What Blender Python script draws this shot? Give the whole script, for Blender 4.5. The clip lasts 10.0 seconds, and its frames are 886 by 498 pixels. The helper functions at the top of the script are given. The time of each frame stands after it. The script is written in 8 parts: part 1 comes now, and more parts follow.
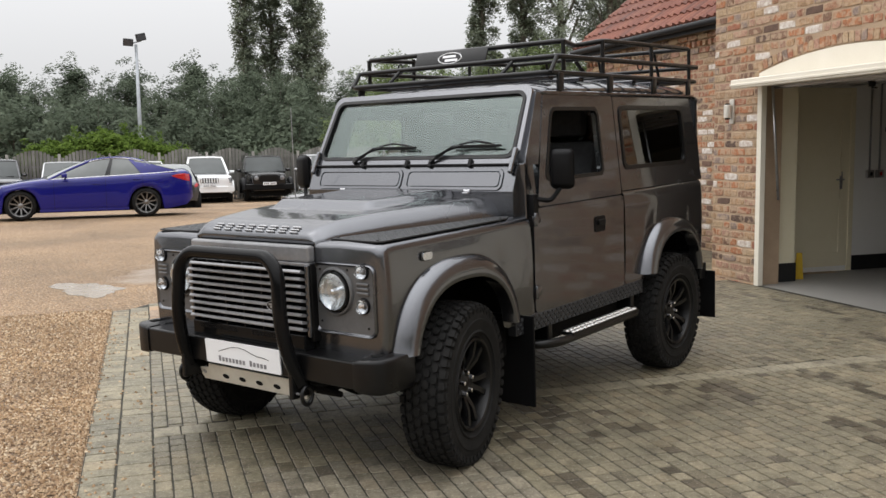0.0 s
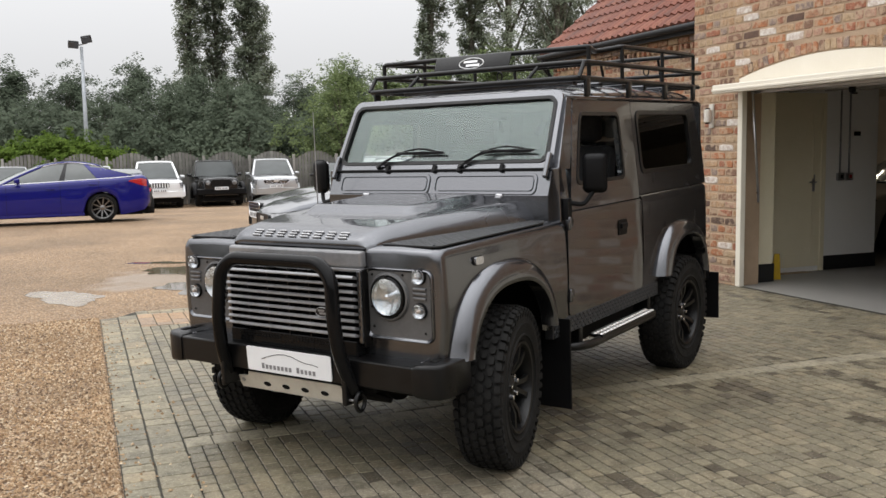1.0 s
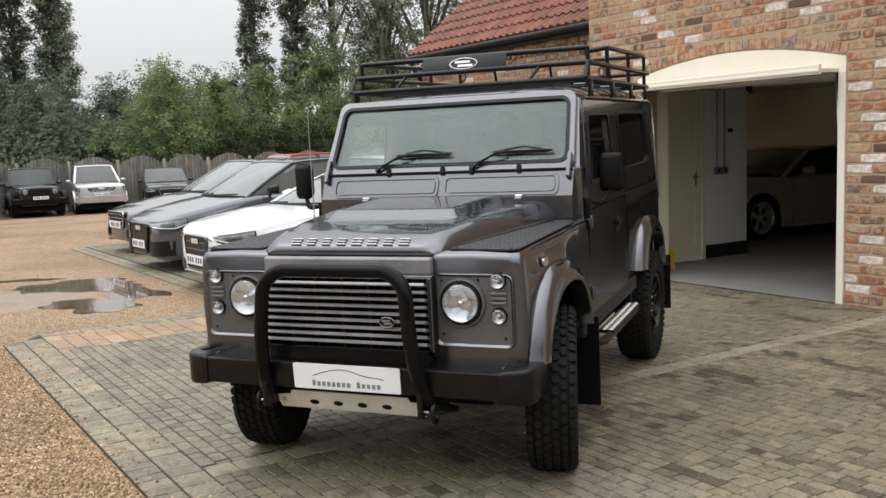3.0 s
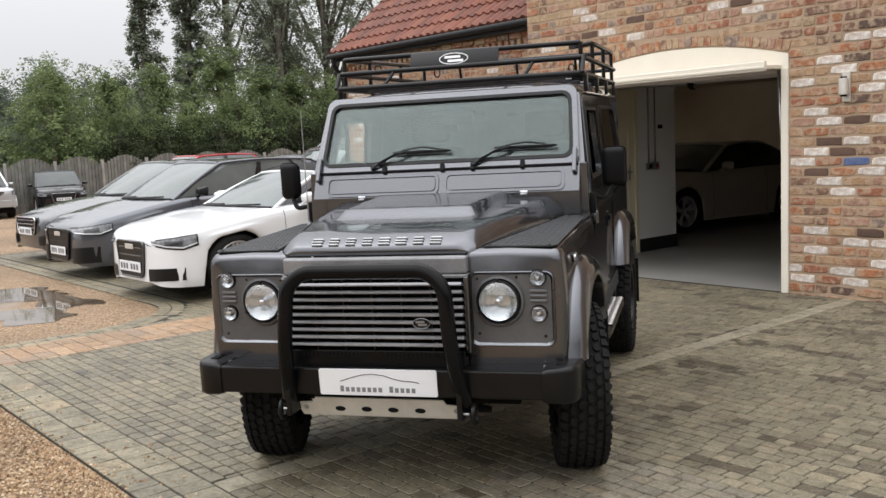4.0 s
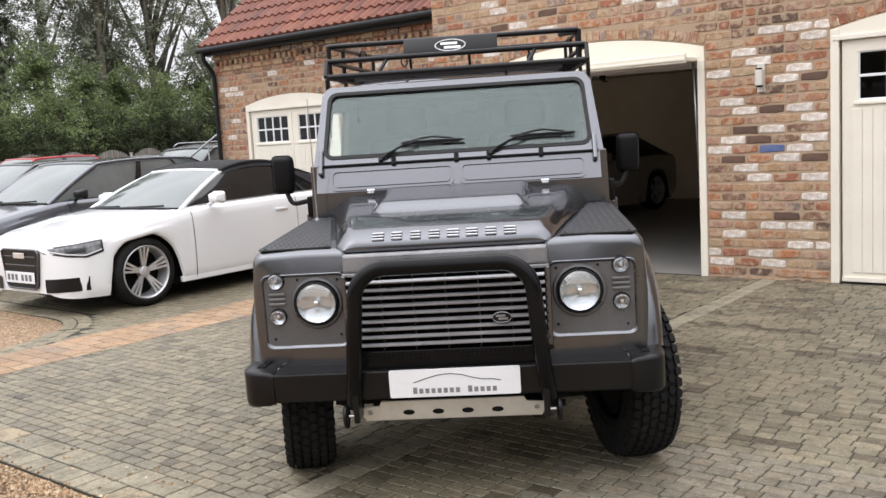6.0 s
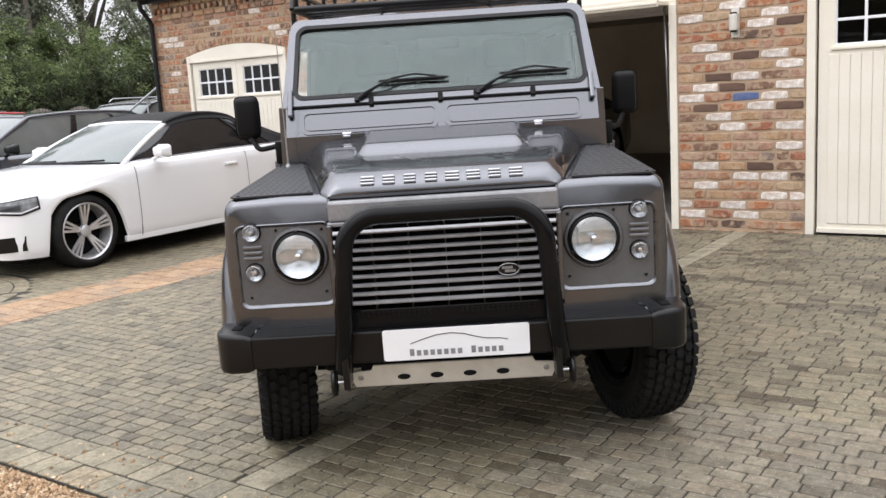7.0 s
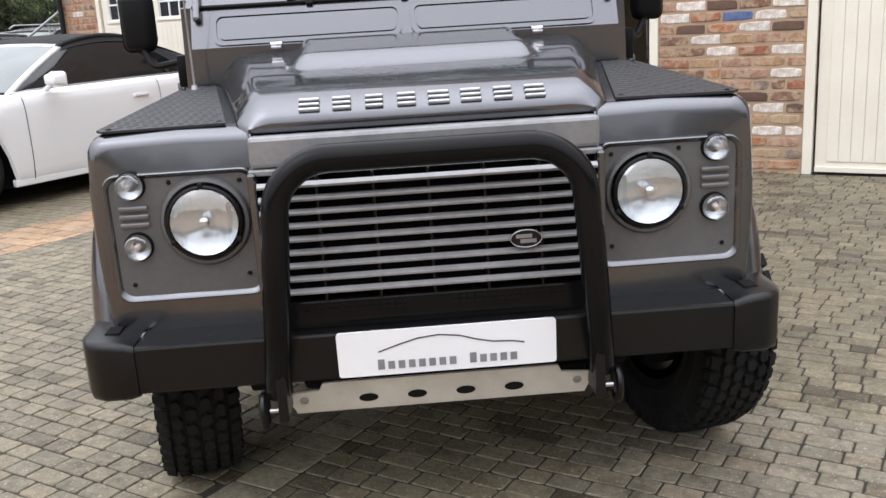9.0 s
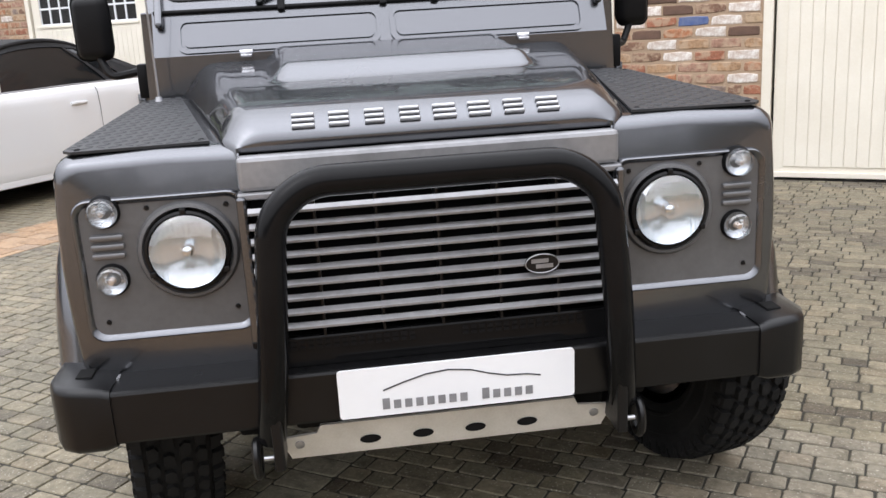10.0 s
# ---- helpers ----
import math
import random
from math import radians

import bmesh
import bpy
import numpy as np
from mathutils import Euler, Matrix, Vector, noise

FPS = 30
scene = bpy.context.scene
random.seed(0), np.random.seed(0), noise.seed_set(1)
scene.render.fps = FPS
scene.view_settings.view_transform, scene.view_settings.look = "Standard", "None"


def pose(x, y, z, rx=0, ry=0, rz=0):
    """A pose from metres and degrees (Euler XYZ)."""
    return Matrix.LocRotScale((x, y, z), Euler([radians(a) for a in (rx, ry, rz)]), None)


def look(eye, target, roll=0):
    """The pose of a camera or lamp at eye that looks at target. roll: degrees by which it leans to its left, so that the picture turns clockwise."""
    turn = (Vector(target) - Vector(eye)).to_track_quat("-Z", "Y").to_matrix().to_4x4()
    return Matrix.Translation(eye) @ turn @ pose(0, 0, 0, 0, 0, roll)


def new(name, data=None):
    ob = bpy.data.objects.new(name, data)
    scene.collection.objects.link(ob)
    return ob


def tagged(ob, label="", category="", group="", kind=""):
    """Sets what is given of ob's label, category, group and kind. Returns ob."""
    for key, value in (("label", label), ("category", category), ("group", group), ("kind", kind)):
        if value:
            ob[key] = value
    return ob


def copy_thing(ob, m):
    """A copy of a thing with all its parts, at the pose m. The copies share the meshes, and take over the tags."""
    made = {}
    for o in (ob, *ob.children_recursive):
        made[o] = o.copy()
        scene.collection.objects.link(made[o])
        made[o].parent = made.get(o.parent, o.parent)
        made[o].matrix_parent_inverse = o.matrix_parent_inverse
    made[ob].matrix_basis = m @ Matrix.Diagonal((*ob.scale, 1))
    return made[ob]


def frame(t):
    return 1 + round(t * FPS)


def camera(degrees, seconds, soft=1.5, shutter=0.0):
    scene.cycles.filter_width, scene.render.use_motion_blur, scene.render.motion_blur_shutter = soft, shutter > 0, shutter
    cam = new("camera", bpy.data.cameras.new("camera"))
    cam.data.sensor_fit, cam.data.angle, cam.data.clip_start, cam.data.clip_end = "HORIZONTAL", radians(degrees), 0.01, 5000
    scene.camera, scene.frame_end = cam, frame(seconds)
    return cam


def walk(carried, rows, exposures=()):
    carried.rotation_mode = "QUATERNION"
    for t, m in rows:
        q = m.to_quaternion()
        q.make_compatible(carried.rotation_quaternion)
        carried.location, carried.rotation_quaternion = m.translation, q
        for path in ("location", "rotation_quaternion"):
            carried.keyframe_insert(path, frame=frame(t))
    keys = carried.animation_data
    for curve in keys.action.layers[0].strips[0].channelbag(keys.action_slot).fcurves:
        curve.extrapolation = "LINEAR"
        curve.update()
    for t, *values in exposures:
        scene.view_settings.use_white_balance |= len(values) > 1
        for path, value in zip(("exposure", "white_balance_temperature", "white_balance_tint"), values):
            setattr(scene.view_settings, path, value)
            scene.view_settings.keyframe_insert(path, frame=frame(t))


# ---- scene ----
cam = camera(51.8, 10.0)
METRES, EYE, TILT, LEAN, TURN = 5.2, 1.467, 0.0, 0.0, 72.0
ROWS = [
    (0.0, 0.0, 0.0, 0.0, -0.09, -6.21, 0.84),
    (0.5, -0.033, 0.0115, 0.0016, -1.56, -6.13, 0.87),
    (1.0, -0.0922, 0.0004, 0.0024, -3.72, -6.03, 0.95),
    (1.5, -0.1377, 0.0054, 0.0024, -5.88, -6.0, 1.09),
    (2.0, -0.1903, 0.0312, 0.0026, -9.09, -6.11, 1.37),
    (2.5, -0.2439, 0.0374, 0.0057, -12.12, -6.16, 1.64),
    (4.0, -0.3977, 0.1075, 0.0089, -22.33, -6.53, 2.48),
    (4.5, -0.4455, 0.1323, 0.0088, -25.06, -6.66, 2.69),
    (5.0, -0.4878, 0.1749, 0.0092, -28.46, -6.83, 2.95),
    (6.5, -0.5737, 0.2593, 0.0057, -35.43, -7.81, 3.22),
    (7.0, -0.5473, 0.3148, -0.0098, -37.27, -9.83, 3.3),
    (7.5, -0.5252, 0.3656, -0.0186, -38.9, -12.19, 3.29),
    (8.0, -0.4948, 0.4233, -0.0251, -39.75, -13.61, 3.2),
    (8.5, -0.4629, 0.4595, -0.0286, -40.23, -13.92, 3.11),
    (9.0, -0.4383, 0.4976, -0.035, -41.44, -13.95, 2.99),
    (9.5, -0.4247, 0.5298, -0.0359, -43.17, -13.94, 2.94),
    (10.0, -0.4363, 0.5443, -0.0322, -45.45, -13.9, 2.97),
]
walk(cam, [(t, pose(0, 0, EYE, TILT, LEAN, TURN) @ pose(METRES * x, METRES * y, METRES * z, 90 + pitch, roll, yaw)) for t, x, y, z, yaw, pitch, roll in ROWS],
     exposures=((0.0, -0.18, 6500, 10), (2.5, -0.18, 6500, 10), (4.0, -0.16, 6430, 11), (4.5, -0.07, 6400, 12), (6.5, 0.09, 6330, 13), (7.0, 0.12, 6300, 13), (8.5, 0.11, 6200, 13), (10.0, 0.26, 6200, 13)))

# ---- overcast daylight ----
world = bpy.data.worlds.new("overcast_sky")
scene.world = world
world.use_nodes = True
wn, wl = world.node_tree.nodes, world.node_tree.links
wn.clear()
w_out, w_bg = wn.new("ShaderNodeOutputWorld"), wn.new("ShaderNodeBackground")
w_sky, w_hsv, w_mix = wn.new("ShaderNodeTexSky"), wn.new("ShaderNodeHueSaturation"), wn.new("ShaderNodeMix")
w_sky.sky_type, w_sky.sun_disc = "NISHITA", False
w_sky.sun_elevation, w_sky.sun_rotation = radians(52), radians(200)
w_sky.dust_density, w_sky.air_density = 4.0, 1.0
w_hsv.inputs["Saturation"].default_value = 0.15
w_mix.data_type = "RGBA"
w_mix.inputs["Factor"].default_value = 0.82
w_mix.inputs["B"].default_value = (9.0, 9.05, 9.2, 1)
wl.new(w_sky.outputs[0], w_hsv.inputs["Color"])
wl.new(w_hsv.outputs[0], w_mix.inputs["A"])
# an overcast sky grows steadily brighter from the horizon to overhead
w_tc, w_sep, w_up = wn.new("ShaderNodeTexCoord"), wn.new("ShaderNodeSeparateXYZ"), wn.new("ShaderNodeMapRange")
w_up.inputs["To Min"].default_value, w_up.inputs["To Max"].default_value = 1.0, 4.3
w_pow = wn.new("ShaderNodeMath")
w_pow.operation, w_pow.inputs[1].default_value = "POWER", 1.45
w_mul = wn.new("ShaderNodeVectorMath")
w_mul.operation = "SCALE"
wl.new(w_tc.outputs["Generated"], w_sep.inputs[0])
w_abs = wn.new("ShaderNodeMath")
w_abs.operation, w_abs.inputs[1].default_value = "MAXIMUM", 0.0
wl.new(w_sep.outputs["Z"], w_abs.inputs[0])
wl.new(w_abs.outputs[0], w_pow.inputs[0])
wl.new(w_pow.outputs[0], w_up.inputs["Value"])
wl.new(w_mix.outputs["Result"], w_mul.inputs[0])
wl.new(w_up.outputs[0], w_mul.inputs["Scale"])
wl.new(w_mul.outputs[0], w_bg.inputs["Color"])
w_bg.inputs["Strength"].default_value = 0.1
wl.new(w_bg.outputs[0], w_out.inputs["Surface"])

sun_data = bpy.data.lights.new("sun", "SUN")
sun_data.energy, sun_data.angle, sun_data.color = 0.6, radians(130), (1.0, 0.97, 0.93)
sun = new("sun", sun_data)
sun.matrix_world = look((0, 0, 30), (6, 18, 0))

# ---- materials ----
def shader(name):
    m = bpy.data.materials.new(name)
    m.use_nodes = True
    nt = m.node_tree
    return m, nt, nt.nodes["Principled BSDF"]


def noise_node(nt, scale, detail=4.0, coord="Object", rough=0.55):
    tc = nt.nodes.new("ShaderNodeTexCoord")
    n = nt.nodes.new("ShaderNodeTexNoise")
    n.inputs["Scale"].default_value, n.inputs["Detail"].default_value = scale, detail
    n.inputs["Roughness"].default_value = rough
    nt.links.new(tc.outputs[coord], n.inputs["Vector"])
    return n


def ramp_node(nt, source, stops):
    r = nt.nodes.new("ShaderNodeValToRGB")
    e = r.color_ramp.elements
    while len(e) < len(stops):
        e.new(0.5)
    for el, (p, c) in zip(e, stops):
        el.position, el.color = p, (*c, 1)
    nt.links.new(source, r.inputs["Fac"])
    return r


def mix_node(nt, fac, a, b, blend="MIX"):
    m = nt.nodes.new("ShaderNodeMix")
    m.data_type, m.blend_type = "RGBA", blend
    for value, key in ((fac, "Factor"), (a, "A"), (b, "B")):
        sock = m.inputs[key]
        if isinstance(value, (int, float)):
            sock.default_value = value
        elif isinstance(value, tuple):
            sock.default_value = (*value, 1)
        else:
            nt.links.new(value, sock)
    return m.outputs["Result"]


def surf(name, base, dark=None, scale=6.0, fine=60.0, rough=0.6, metal=0.0, bump=0.0, bump_scale=120.0,
         coat=0.0, spec=0.5, vary=0.0, island=False, grime=0.5):
    """A plain surface: two scales of colour change, roughness change and a fine relief."""
    m, nt, b = shader(name)
    dark = dark or tuple(c * 0.75 for c in base)
    n1, n2 = noise_node(nt, scale), noise_node(nt, fine, 3.0)
    r1 = ramp_node(nt, n1.outputs["Fac"], [(0.32, dark), (0.68, base)])
    col = mix_node(nt, 0.35 * grime, r1.outputs["Color"], n2.outputs["Fac"], "OVERLAY")
    if vary:
        if island:
            g = nt.nodes.new("ShaderNodeNewGeometry").outputs["Random Per Island"]
        else:
            g = nt.nodes.new("ShaderNodeObjectInfo").outputs["Random"]
        h = nt.nodes.new("ShaderNodeHueSaturation")
        mr = nt.nodes.new("ShaderNodeMapRange")
        mr.inputs["To Min"].default_value, mr.inputs["To Max"].default_value = 1 - vary, 1 + vary
        nt.links.new(g, mr.inputs["Value"])
        nt.links.new(mr.outputs[0], h.inputs["Value"])
        nt.links.new(col, h.inputs["Color"])
        col = h.outputs[0]
    nt.links.new(col, b.inputs["Base Color"])
    mr = nt.nodes.new("ShaderNodeMapRange")
    mr.inputs["To Min"].default_value, mr.inputs["To Max"].default_value = max(rough - 0.08, 0.02), min(rough + 0.1, 1)
    nt.links.new(n1.outputs["Fac"], mr.inputs["Value"])
    nt.links.new(mr.outputs[0], b.inputs["Roughness"])
    b.inputs["Metallic"].default_value = metal
    b.inputs["Coat Weight"].default_value = coat
    b.inputs["Coat Roughness"].default_value = 0.04
    b.inputs["Specular IOR Level"].default_value = spec
    if bump:
        n3 = noise_node(nt, bump_scale, 5.0)
        bp = nt.nodes.new("ShaderNodeBump")
        bp.inputs["Strength"].default_value, bp.inputs["Distance"].default_value = bump, 0.01
        nt.links.new(n3.outputs["Fac"], bp.inputs["Height"])
        nt.links.new(bp.outputs[0], b.inputs["Normal"])
    return m


def pieces(name, colours, rough=0.75, island=True, bump=0.5, bump_scale=90.0, stain=0.25, stain_scale=1.2, mortar=None, worn=0.0):
    """Bricks, setts and tiles: each piece takes one of the colours, with stains over many pieces."""
    m, nt, b = shader(name)
    if island:
        rnd = nt.nodes.new("ShaderNodeNewGeometry").outputs["Random Per Island"]
    else:
        rnd = nt.nodes.new("ShaderNodeObjectInfo").outputs["Random"]
    n = len(colours)
    r = ramp_node(nt, rnd, [(0, (0, 0, 0))] * min(n, 2))
    r.color_ramp.interpolation = "CONSTANT"
    e = r.color_ramp.elements
    while len(e) < n:
        e.new(0.5)
    total, at = sum(w for w, _ in colours), 0.0
    for el, (w, c) in zip(e, colours):
        el.position, el.color = at / total, (*c, 1)
        at += w
    geo = nt.nodes.new("ShaderNodeNewGeometry")
    n1 = nt.nodes.new("ShaderNodeTexNoise")
    n1.inputs["Scale"].default_value, n1.inputs["Detail"].default_value = stain_scale, 5.0
    nt.links.new(geo.outputs["Position"], n1.inputs["Vector"])
    n2 = nt.nodes.new("ShaderNodeTexNoise")
    n2.inputs["Scale"].default_value, n2.inputs["Detail"].default_value = 45.0, 6.0
    nt.links.new(geo.outputs["Position"], n2.inputs["Vector"])
    st = ramp_node(nt, n1.outputs["Fac"], [(0.35, (1 - stain,) * 3), (0.65, (1.0, 1.0, 1.0))])
    col = mix_node(nt, 1.0, r.outputs["Color"], st.outputs["Color"], "MULTIPLY")
    gr = ramp_node(nt, n2.outputs["Fac"], [(0.3, (0.62, 0.6, 0.58)), (0.62, (1.05, 1.05, 1.05))])
    col = mix_node(nt, 0.8, col, gr.outputs["Color"], "MULTIPLY")
    if worn:
        # weathered blotches on each face, and pale flecks of grit
        n5, n6 = nt.nodes.new("ShaderNodeTexNoise"), nt.nodes.new("ShaderNodeTexNoise")
        n5.inputs["Scale"].default_value, n5.inputs["Detail"].default_value, n5.inputs["Roughness"].default_value = 9.0, 8.0, 0.7
        n6.inputs["Scale"].default_value, n6.inputs["Detail"].default_value = 130.0, 2.0
        for q in (n5, n6):
            nt.links.new(geo.outputs["Position"], q.inputs["Vector"])
        wr = ramp_node(nt, n5.outputs["Fac"], [(0.36, (0.50, 0.48, 0.43)), (0.50, (0.95, 0.95, 0.94)), (0.68, (1.16, 1.15, 1.12))])
        col = mix_node(nt, worn, col, wr.outputs["Color"], "MULTIPLY")
        fl = ramp_node(nt, n6.outputs["Fac"], [(0.64, (0, 0, 0)), (0.70, (0.55, 0.55, 0.55))])
        col = mix_node(nt, fl.outputs["Color"], col, (0.50, 0.46, 0.38))
    if mortar:
        n4 = nt.nodes.new("ShaderNodeTexNoise")
        n4.inputs["Scale"].default_value, n4.inputs["Detail"].default_value = 16.0, 4.0
        nt.links.new(geo.outputs["Position"], n4.inputs["Vector"])
        sm = ramp_node(nt, n4.outputs["Fac"], [(0.47, (0, 0, 0)), (0.60, (0.72, 0.72, 0.72))])
        col = mix_node(nt, sm.outputs["Color"], col, mortar)
    nt.links.new(col, b.inputs["Base Color"])
    rr = nt.nodes.new("ShaderNodeMapRange")
    rr.inputs["To Min"].default_value, rr.inputs["To Max"].default_value = rough - 0.2, rough + 0.12
    nt.links.new(n1.outputs["Fac"], rr.inputs["Value"])
    nt.links.new(rr.outputs[0], b.inputs["Roughness"])
    n3 = nt.nodes.new("ShaderNodeTexNoise")
    n3.inputs["Scale"].default_value, n3.inputs["Detail"].default_value = bump_scale, 6.0
    nt.links.new(geo.outputs["Position"], n3.inputs["Vector"])
    bp = nt.nodes.new("ShaderNodeBump")
    bp.inputs["Strength"].default_value, bp.inputs["Distance"].default_value = bump, 0.006
    nt.links.new(n3.outputs["Fac"], bp.inputs["Height"])
    nt.links.new(bp.outputs[0], b.inputs["Normal"])
    return m


def paint(name, colour, flake=0.0, rough=0.32, metal=0.0, wave=0.0):
    """Car lacquer: colour coat, metallic flake and a clear coat."""
    m, nt, b = shader(name)
    n1 = noise_node(nt, 900.0, 1.0)
    n2 = noise_node(nt, 3.0, 4.0)
    hi = tuple(min(1, c * (1 + flake)) for c in colour)
    lo = tuple(c * (1 - flake * 0.6) for c in colour)
    col = mix_node(nt, n1.outputs["Fac"], lo, hi)
    nt.links.new(col, b.inputs["Base Color"])
    b.inputs["Metallic"].default_value = metal
    mr = nt.nodes.new("ShaderNodeMapRange")
    mr.inputs["To Min"].default_value, mr.inputs["To Max"].default_value = rough - 0.05, rough + 0.08
    nt.links.new(n2.outputs["Fac"], mr.inputs["Value"])
    nt.links.new(mr.outputs[0], b.inputs["Roughness"])
    b.inputs["Coat Weight"].default_value, b.inputs["Coat Roughness"].default_value = 1.0, 0.02
    b.inputs["Coat IOR"].default_value = 1.45 if wave else 1.6
    if wave:
        b.inputs["Coat Weight"].default_value = 0.75
        b.inputs["Specular Tint"].default_value = (0.5, 0.5, 0.51, 1)
        n3, bp = noise_node(nt, 3.6, 1.0), nt.nodes.new("ShaderNodeBump")
        bp.inputs["Strength"].default_value, bp.inputs["Distance"].default_value = 0.5, wave * 0.2
        nt.links.new(n3.outputs["Fac"], bp.inputs["Height"])
        nt.links.new(bp.outputs[0], b.inputs["Normal"])
        nt.links.new(bp.outputs[0], b.inputs["Coat Normal"])
        b.inputs["Coat Roughness"].default_value = 0.04
    b.inputs["Specular IOR Level"].default_value = 0.15
    return m


def glass(name, tint, gloss=0.12, rough=0.01, shine=(1, 1, 1)):
    """A pane: tinted see-through glass with a mirror gloss that grows at a slant."""
    m, nt, b = shader(name)
    nt.nodes.remove(b)
    out = nt.nodes["Material Output"]
    tr, gl, mx = nt.nodes.new("ShaderNodeBsdfTransparent"), nt.nodes.new("ShaderNodeBsdfGlossy"), nt.nodes.new("ShaderNodeMixShader")
    tr.inputs["Color"].default_value = (*tint, 1)
    gl.inputs["Roughness"].default_value = rough
    gl.inputs["Color"].default_value = (*shine, 1)
    lw, fr = nt.nodes.new("ShaderNodeLayerWeight"), nt.nodes.new("ShaderNodeMath")
    lw.inputs["Blend"].default_value = 0.5
    fr.operation, fr.inputs[1].default_value = "POWER", 4.0
    nt.links.new(lw.outputs["Facing"], fr.inputs[0])
    ad = nt.nodes.new("ShaderNodeMath")
    ad.operation, ad.use_clamp = "ADD", True
    ad.inputs[1].default_value = gloss
    nt.links.new(fr.outputs[0], ad.inputs[0])
    nt.links.new(ad.outputs[0], mx.inputs["Fac"])
    nt.links.new(tr.outputs[0], mx.inputs[1])
    nt.links.new(gl.outputs[0], mx.inputs[2])
    nt.links.new(mx.outputs[0], out.inputs["Surface"])
    return m


M_PAINT = paint("gunmetal_lacquer", (0.119, 0.122, 0.131), 0.35, 0.24, 0.95, 0.02)
M_GLOSS = surf("gloss_black_paint", (0.006, 0.006, 0.0063), scale=6, rough=0.10, spec=0.13)
M_PANEL = surf("lamp_panel_grey", (0.118, 0.118, 0.120), scale=4, rough=0.4, metal=0.3, spec=0.5)
M_SLAT = surf("silver_grille_paint", (0.275, 0.275, 0.282), scale=8, rough=0.4, metal=0.5)
M_LOUVRE = surf("louvre_grey", (0.20, 0.20, 0.205), scale=8, rough=0.32, metal=0.6)
M_LAMPBOWL = surf("grey_lamp_bowl", (0.62, 0.62, 0.635), (0.40, 0.40, 0.415), scale=40, rough=0.2, metal=0.8)
M_SILVER = surf("satin_silver", (0.42, 0.42, 0.43), scale=8, rough=0.3, metal=0.85)
M_BLACK = surf("black_powder_coat", (0.0045, 0.0045, 0.0048), scale=9, fine=300, rough=0.30, spec=0.30, bump=0.08, bump_scale=500)
M_PLASTIC = surf("black_plastic", (0.006, 0.006, 0.0065), scale=9, fine=300, rough=0.42, spec=0.12, bump=0.1, bump_scale=600)
M_RUBBER = surf("tyre_rubber", (0.011, 0.011, 0.0107), (0.017, 0.0165, 0.016), scale=12, fine=150, rough=0.8, spec=0.12, bump=0.2, bump_scale=250)
M_DARK = surf("dark_underbody", (0.010, 0.010, 0.010), scale=6, rough=0.85, spec=0.1)
M_TRIM = surf("dark_cabin_trim", (0.03, 0.03, 0.032), scale=7, rough=0.7, bump=0.2, bump_scale=300)
M_CLOTH = surf("grey_seat_cloth", (0.05, 0.05, 0.053), scale=30, rough=0.9, bump=0.3, bump_scale=400)
M_CHROME = surf("chrome", (0.8, 0.8, 0.82), (0.7, 0.7, 0.72), scale=5, rough=0.09, metal=1.0, grime=0.1)
M_ALU = surf("brushed_aluminium", (0.72, 0.69, 0.63), (0.6, 0.57, 0.51), scale=10, fine=200, rough=0.45, metal=0.45, bump=0.1, bump_scale=300)
M_STUD = surf("bright_aluminium", (0.86, 0.85, 0.82), (0.75, 0.73, 0.7), scale=30, rough=0.3, metal=0.7)
M_WHITEPL = surf("white_plastic", (0.78, 0.79, 0.8), (0.72, 0.73, 0.75), scale=3, rough=0.3, grime=0.1)
M_INK = surf("dark_ink", (0.03, 0.03, 0.035), scale=20, rough=0.5)
def faceted_chrome():
    """A lamp reflector, pressed in uneven facets."""
    m, nt, b = shader("faceted_chrome")
    b.inputs["Base Color"].default_value = (0.62, 0.63, 0.64, 1)
    b.inputs["Metallic"].default_value, b.inputs["Roughness"].default_value = 0.75, 0.16
    n, bp = noise_node(nt, 26.0, 0.5), nt.nodes.new("ShaderNodeBump")
    bp.inputs["Strength"].default_value, bp.inputs["Distance"].default_value = 0.4, 0.008
    nt.links.new(n.outputs["Fac"], bp.inputs["Height"])
    nt.links.new(bp.outputs[0], b.inputs["Normal"])
    return m


M_REFLECT = faceted_chrome()
M_SCREEN = glass("windscreen_glass", (0.90, 0.93, 0.92), 0.052, 0.01, (0.82, 0.92, 0.90))
M_TINT = glass("tinted_glass", (0.10, 0.10, 0.10), 0.03)
M_LENS = glass("lamp_lens", (0.93, 0.955, 0.97), 0.10)
M_CHEQ = surf("black_chequer_plate", (0.018, 0.019, 0.021), scale=10, rough=0.5, spec=0.4)
M_AMBER = surf("amber_bulb", (0.44, 0.33, 0.25), scale=8, rough=0.2)
M_RED = surf("red_lens", (0.45, 0.01, 0.015), scale=8, rough=0.15, coat=1)

# ---- mesh tools ----
def part(name, bm, material, parent=None, label="", smooth=False, angle=None):
    me = bpy.data.meshes.new(name)
    bmesh.ops.recalc_face_normals(bm, faces=bm.faces[:])
    bm.to_mesh(me)
    bm.free()
    if smooth:
        me.polygons.foreach_set("use_smooth", [True] * len(me.polygons))
        if angle:
            me.set_sharp_from_angle(angle=radians(angle))
    me.materials.append(material)
    ob = new(name, me)
    if parent:
        ob.parent = parent
    if label:
        tagged(ob, label)
    return ob


def thing(name, m=None, label="", category="", group="", kind=""):
    ob = new(name)
    ob.empty_display_size = 0.1
    if m is not None:
        ob.matrix_world = m
    return tagged(ob, label, category, group, kind)


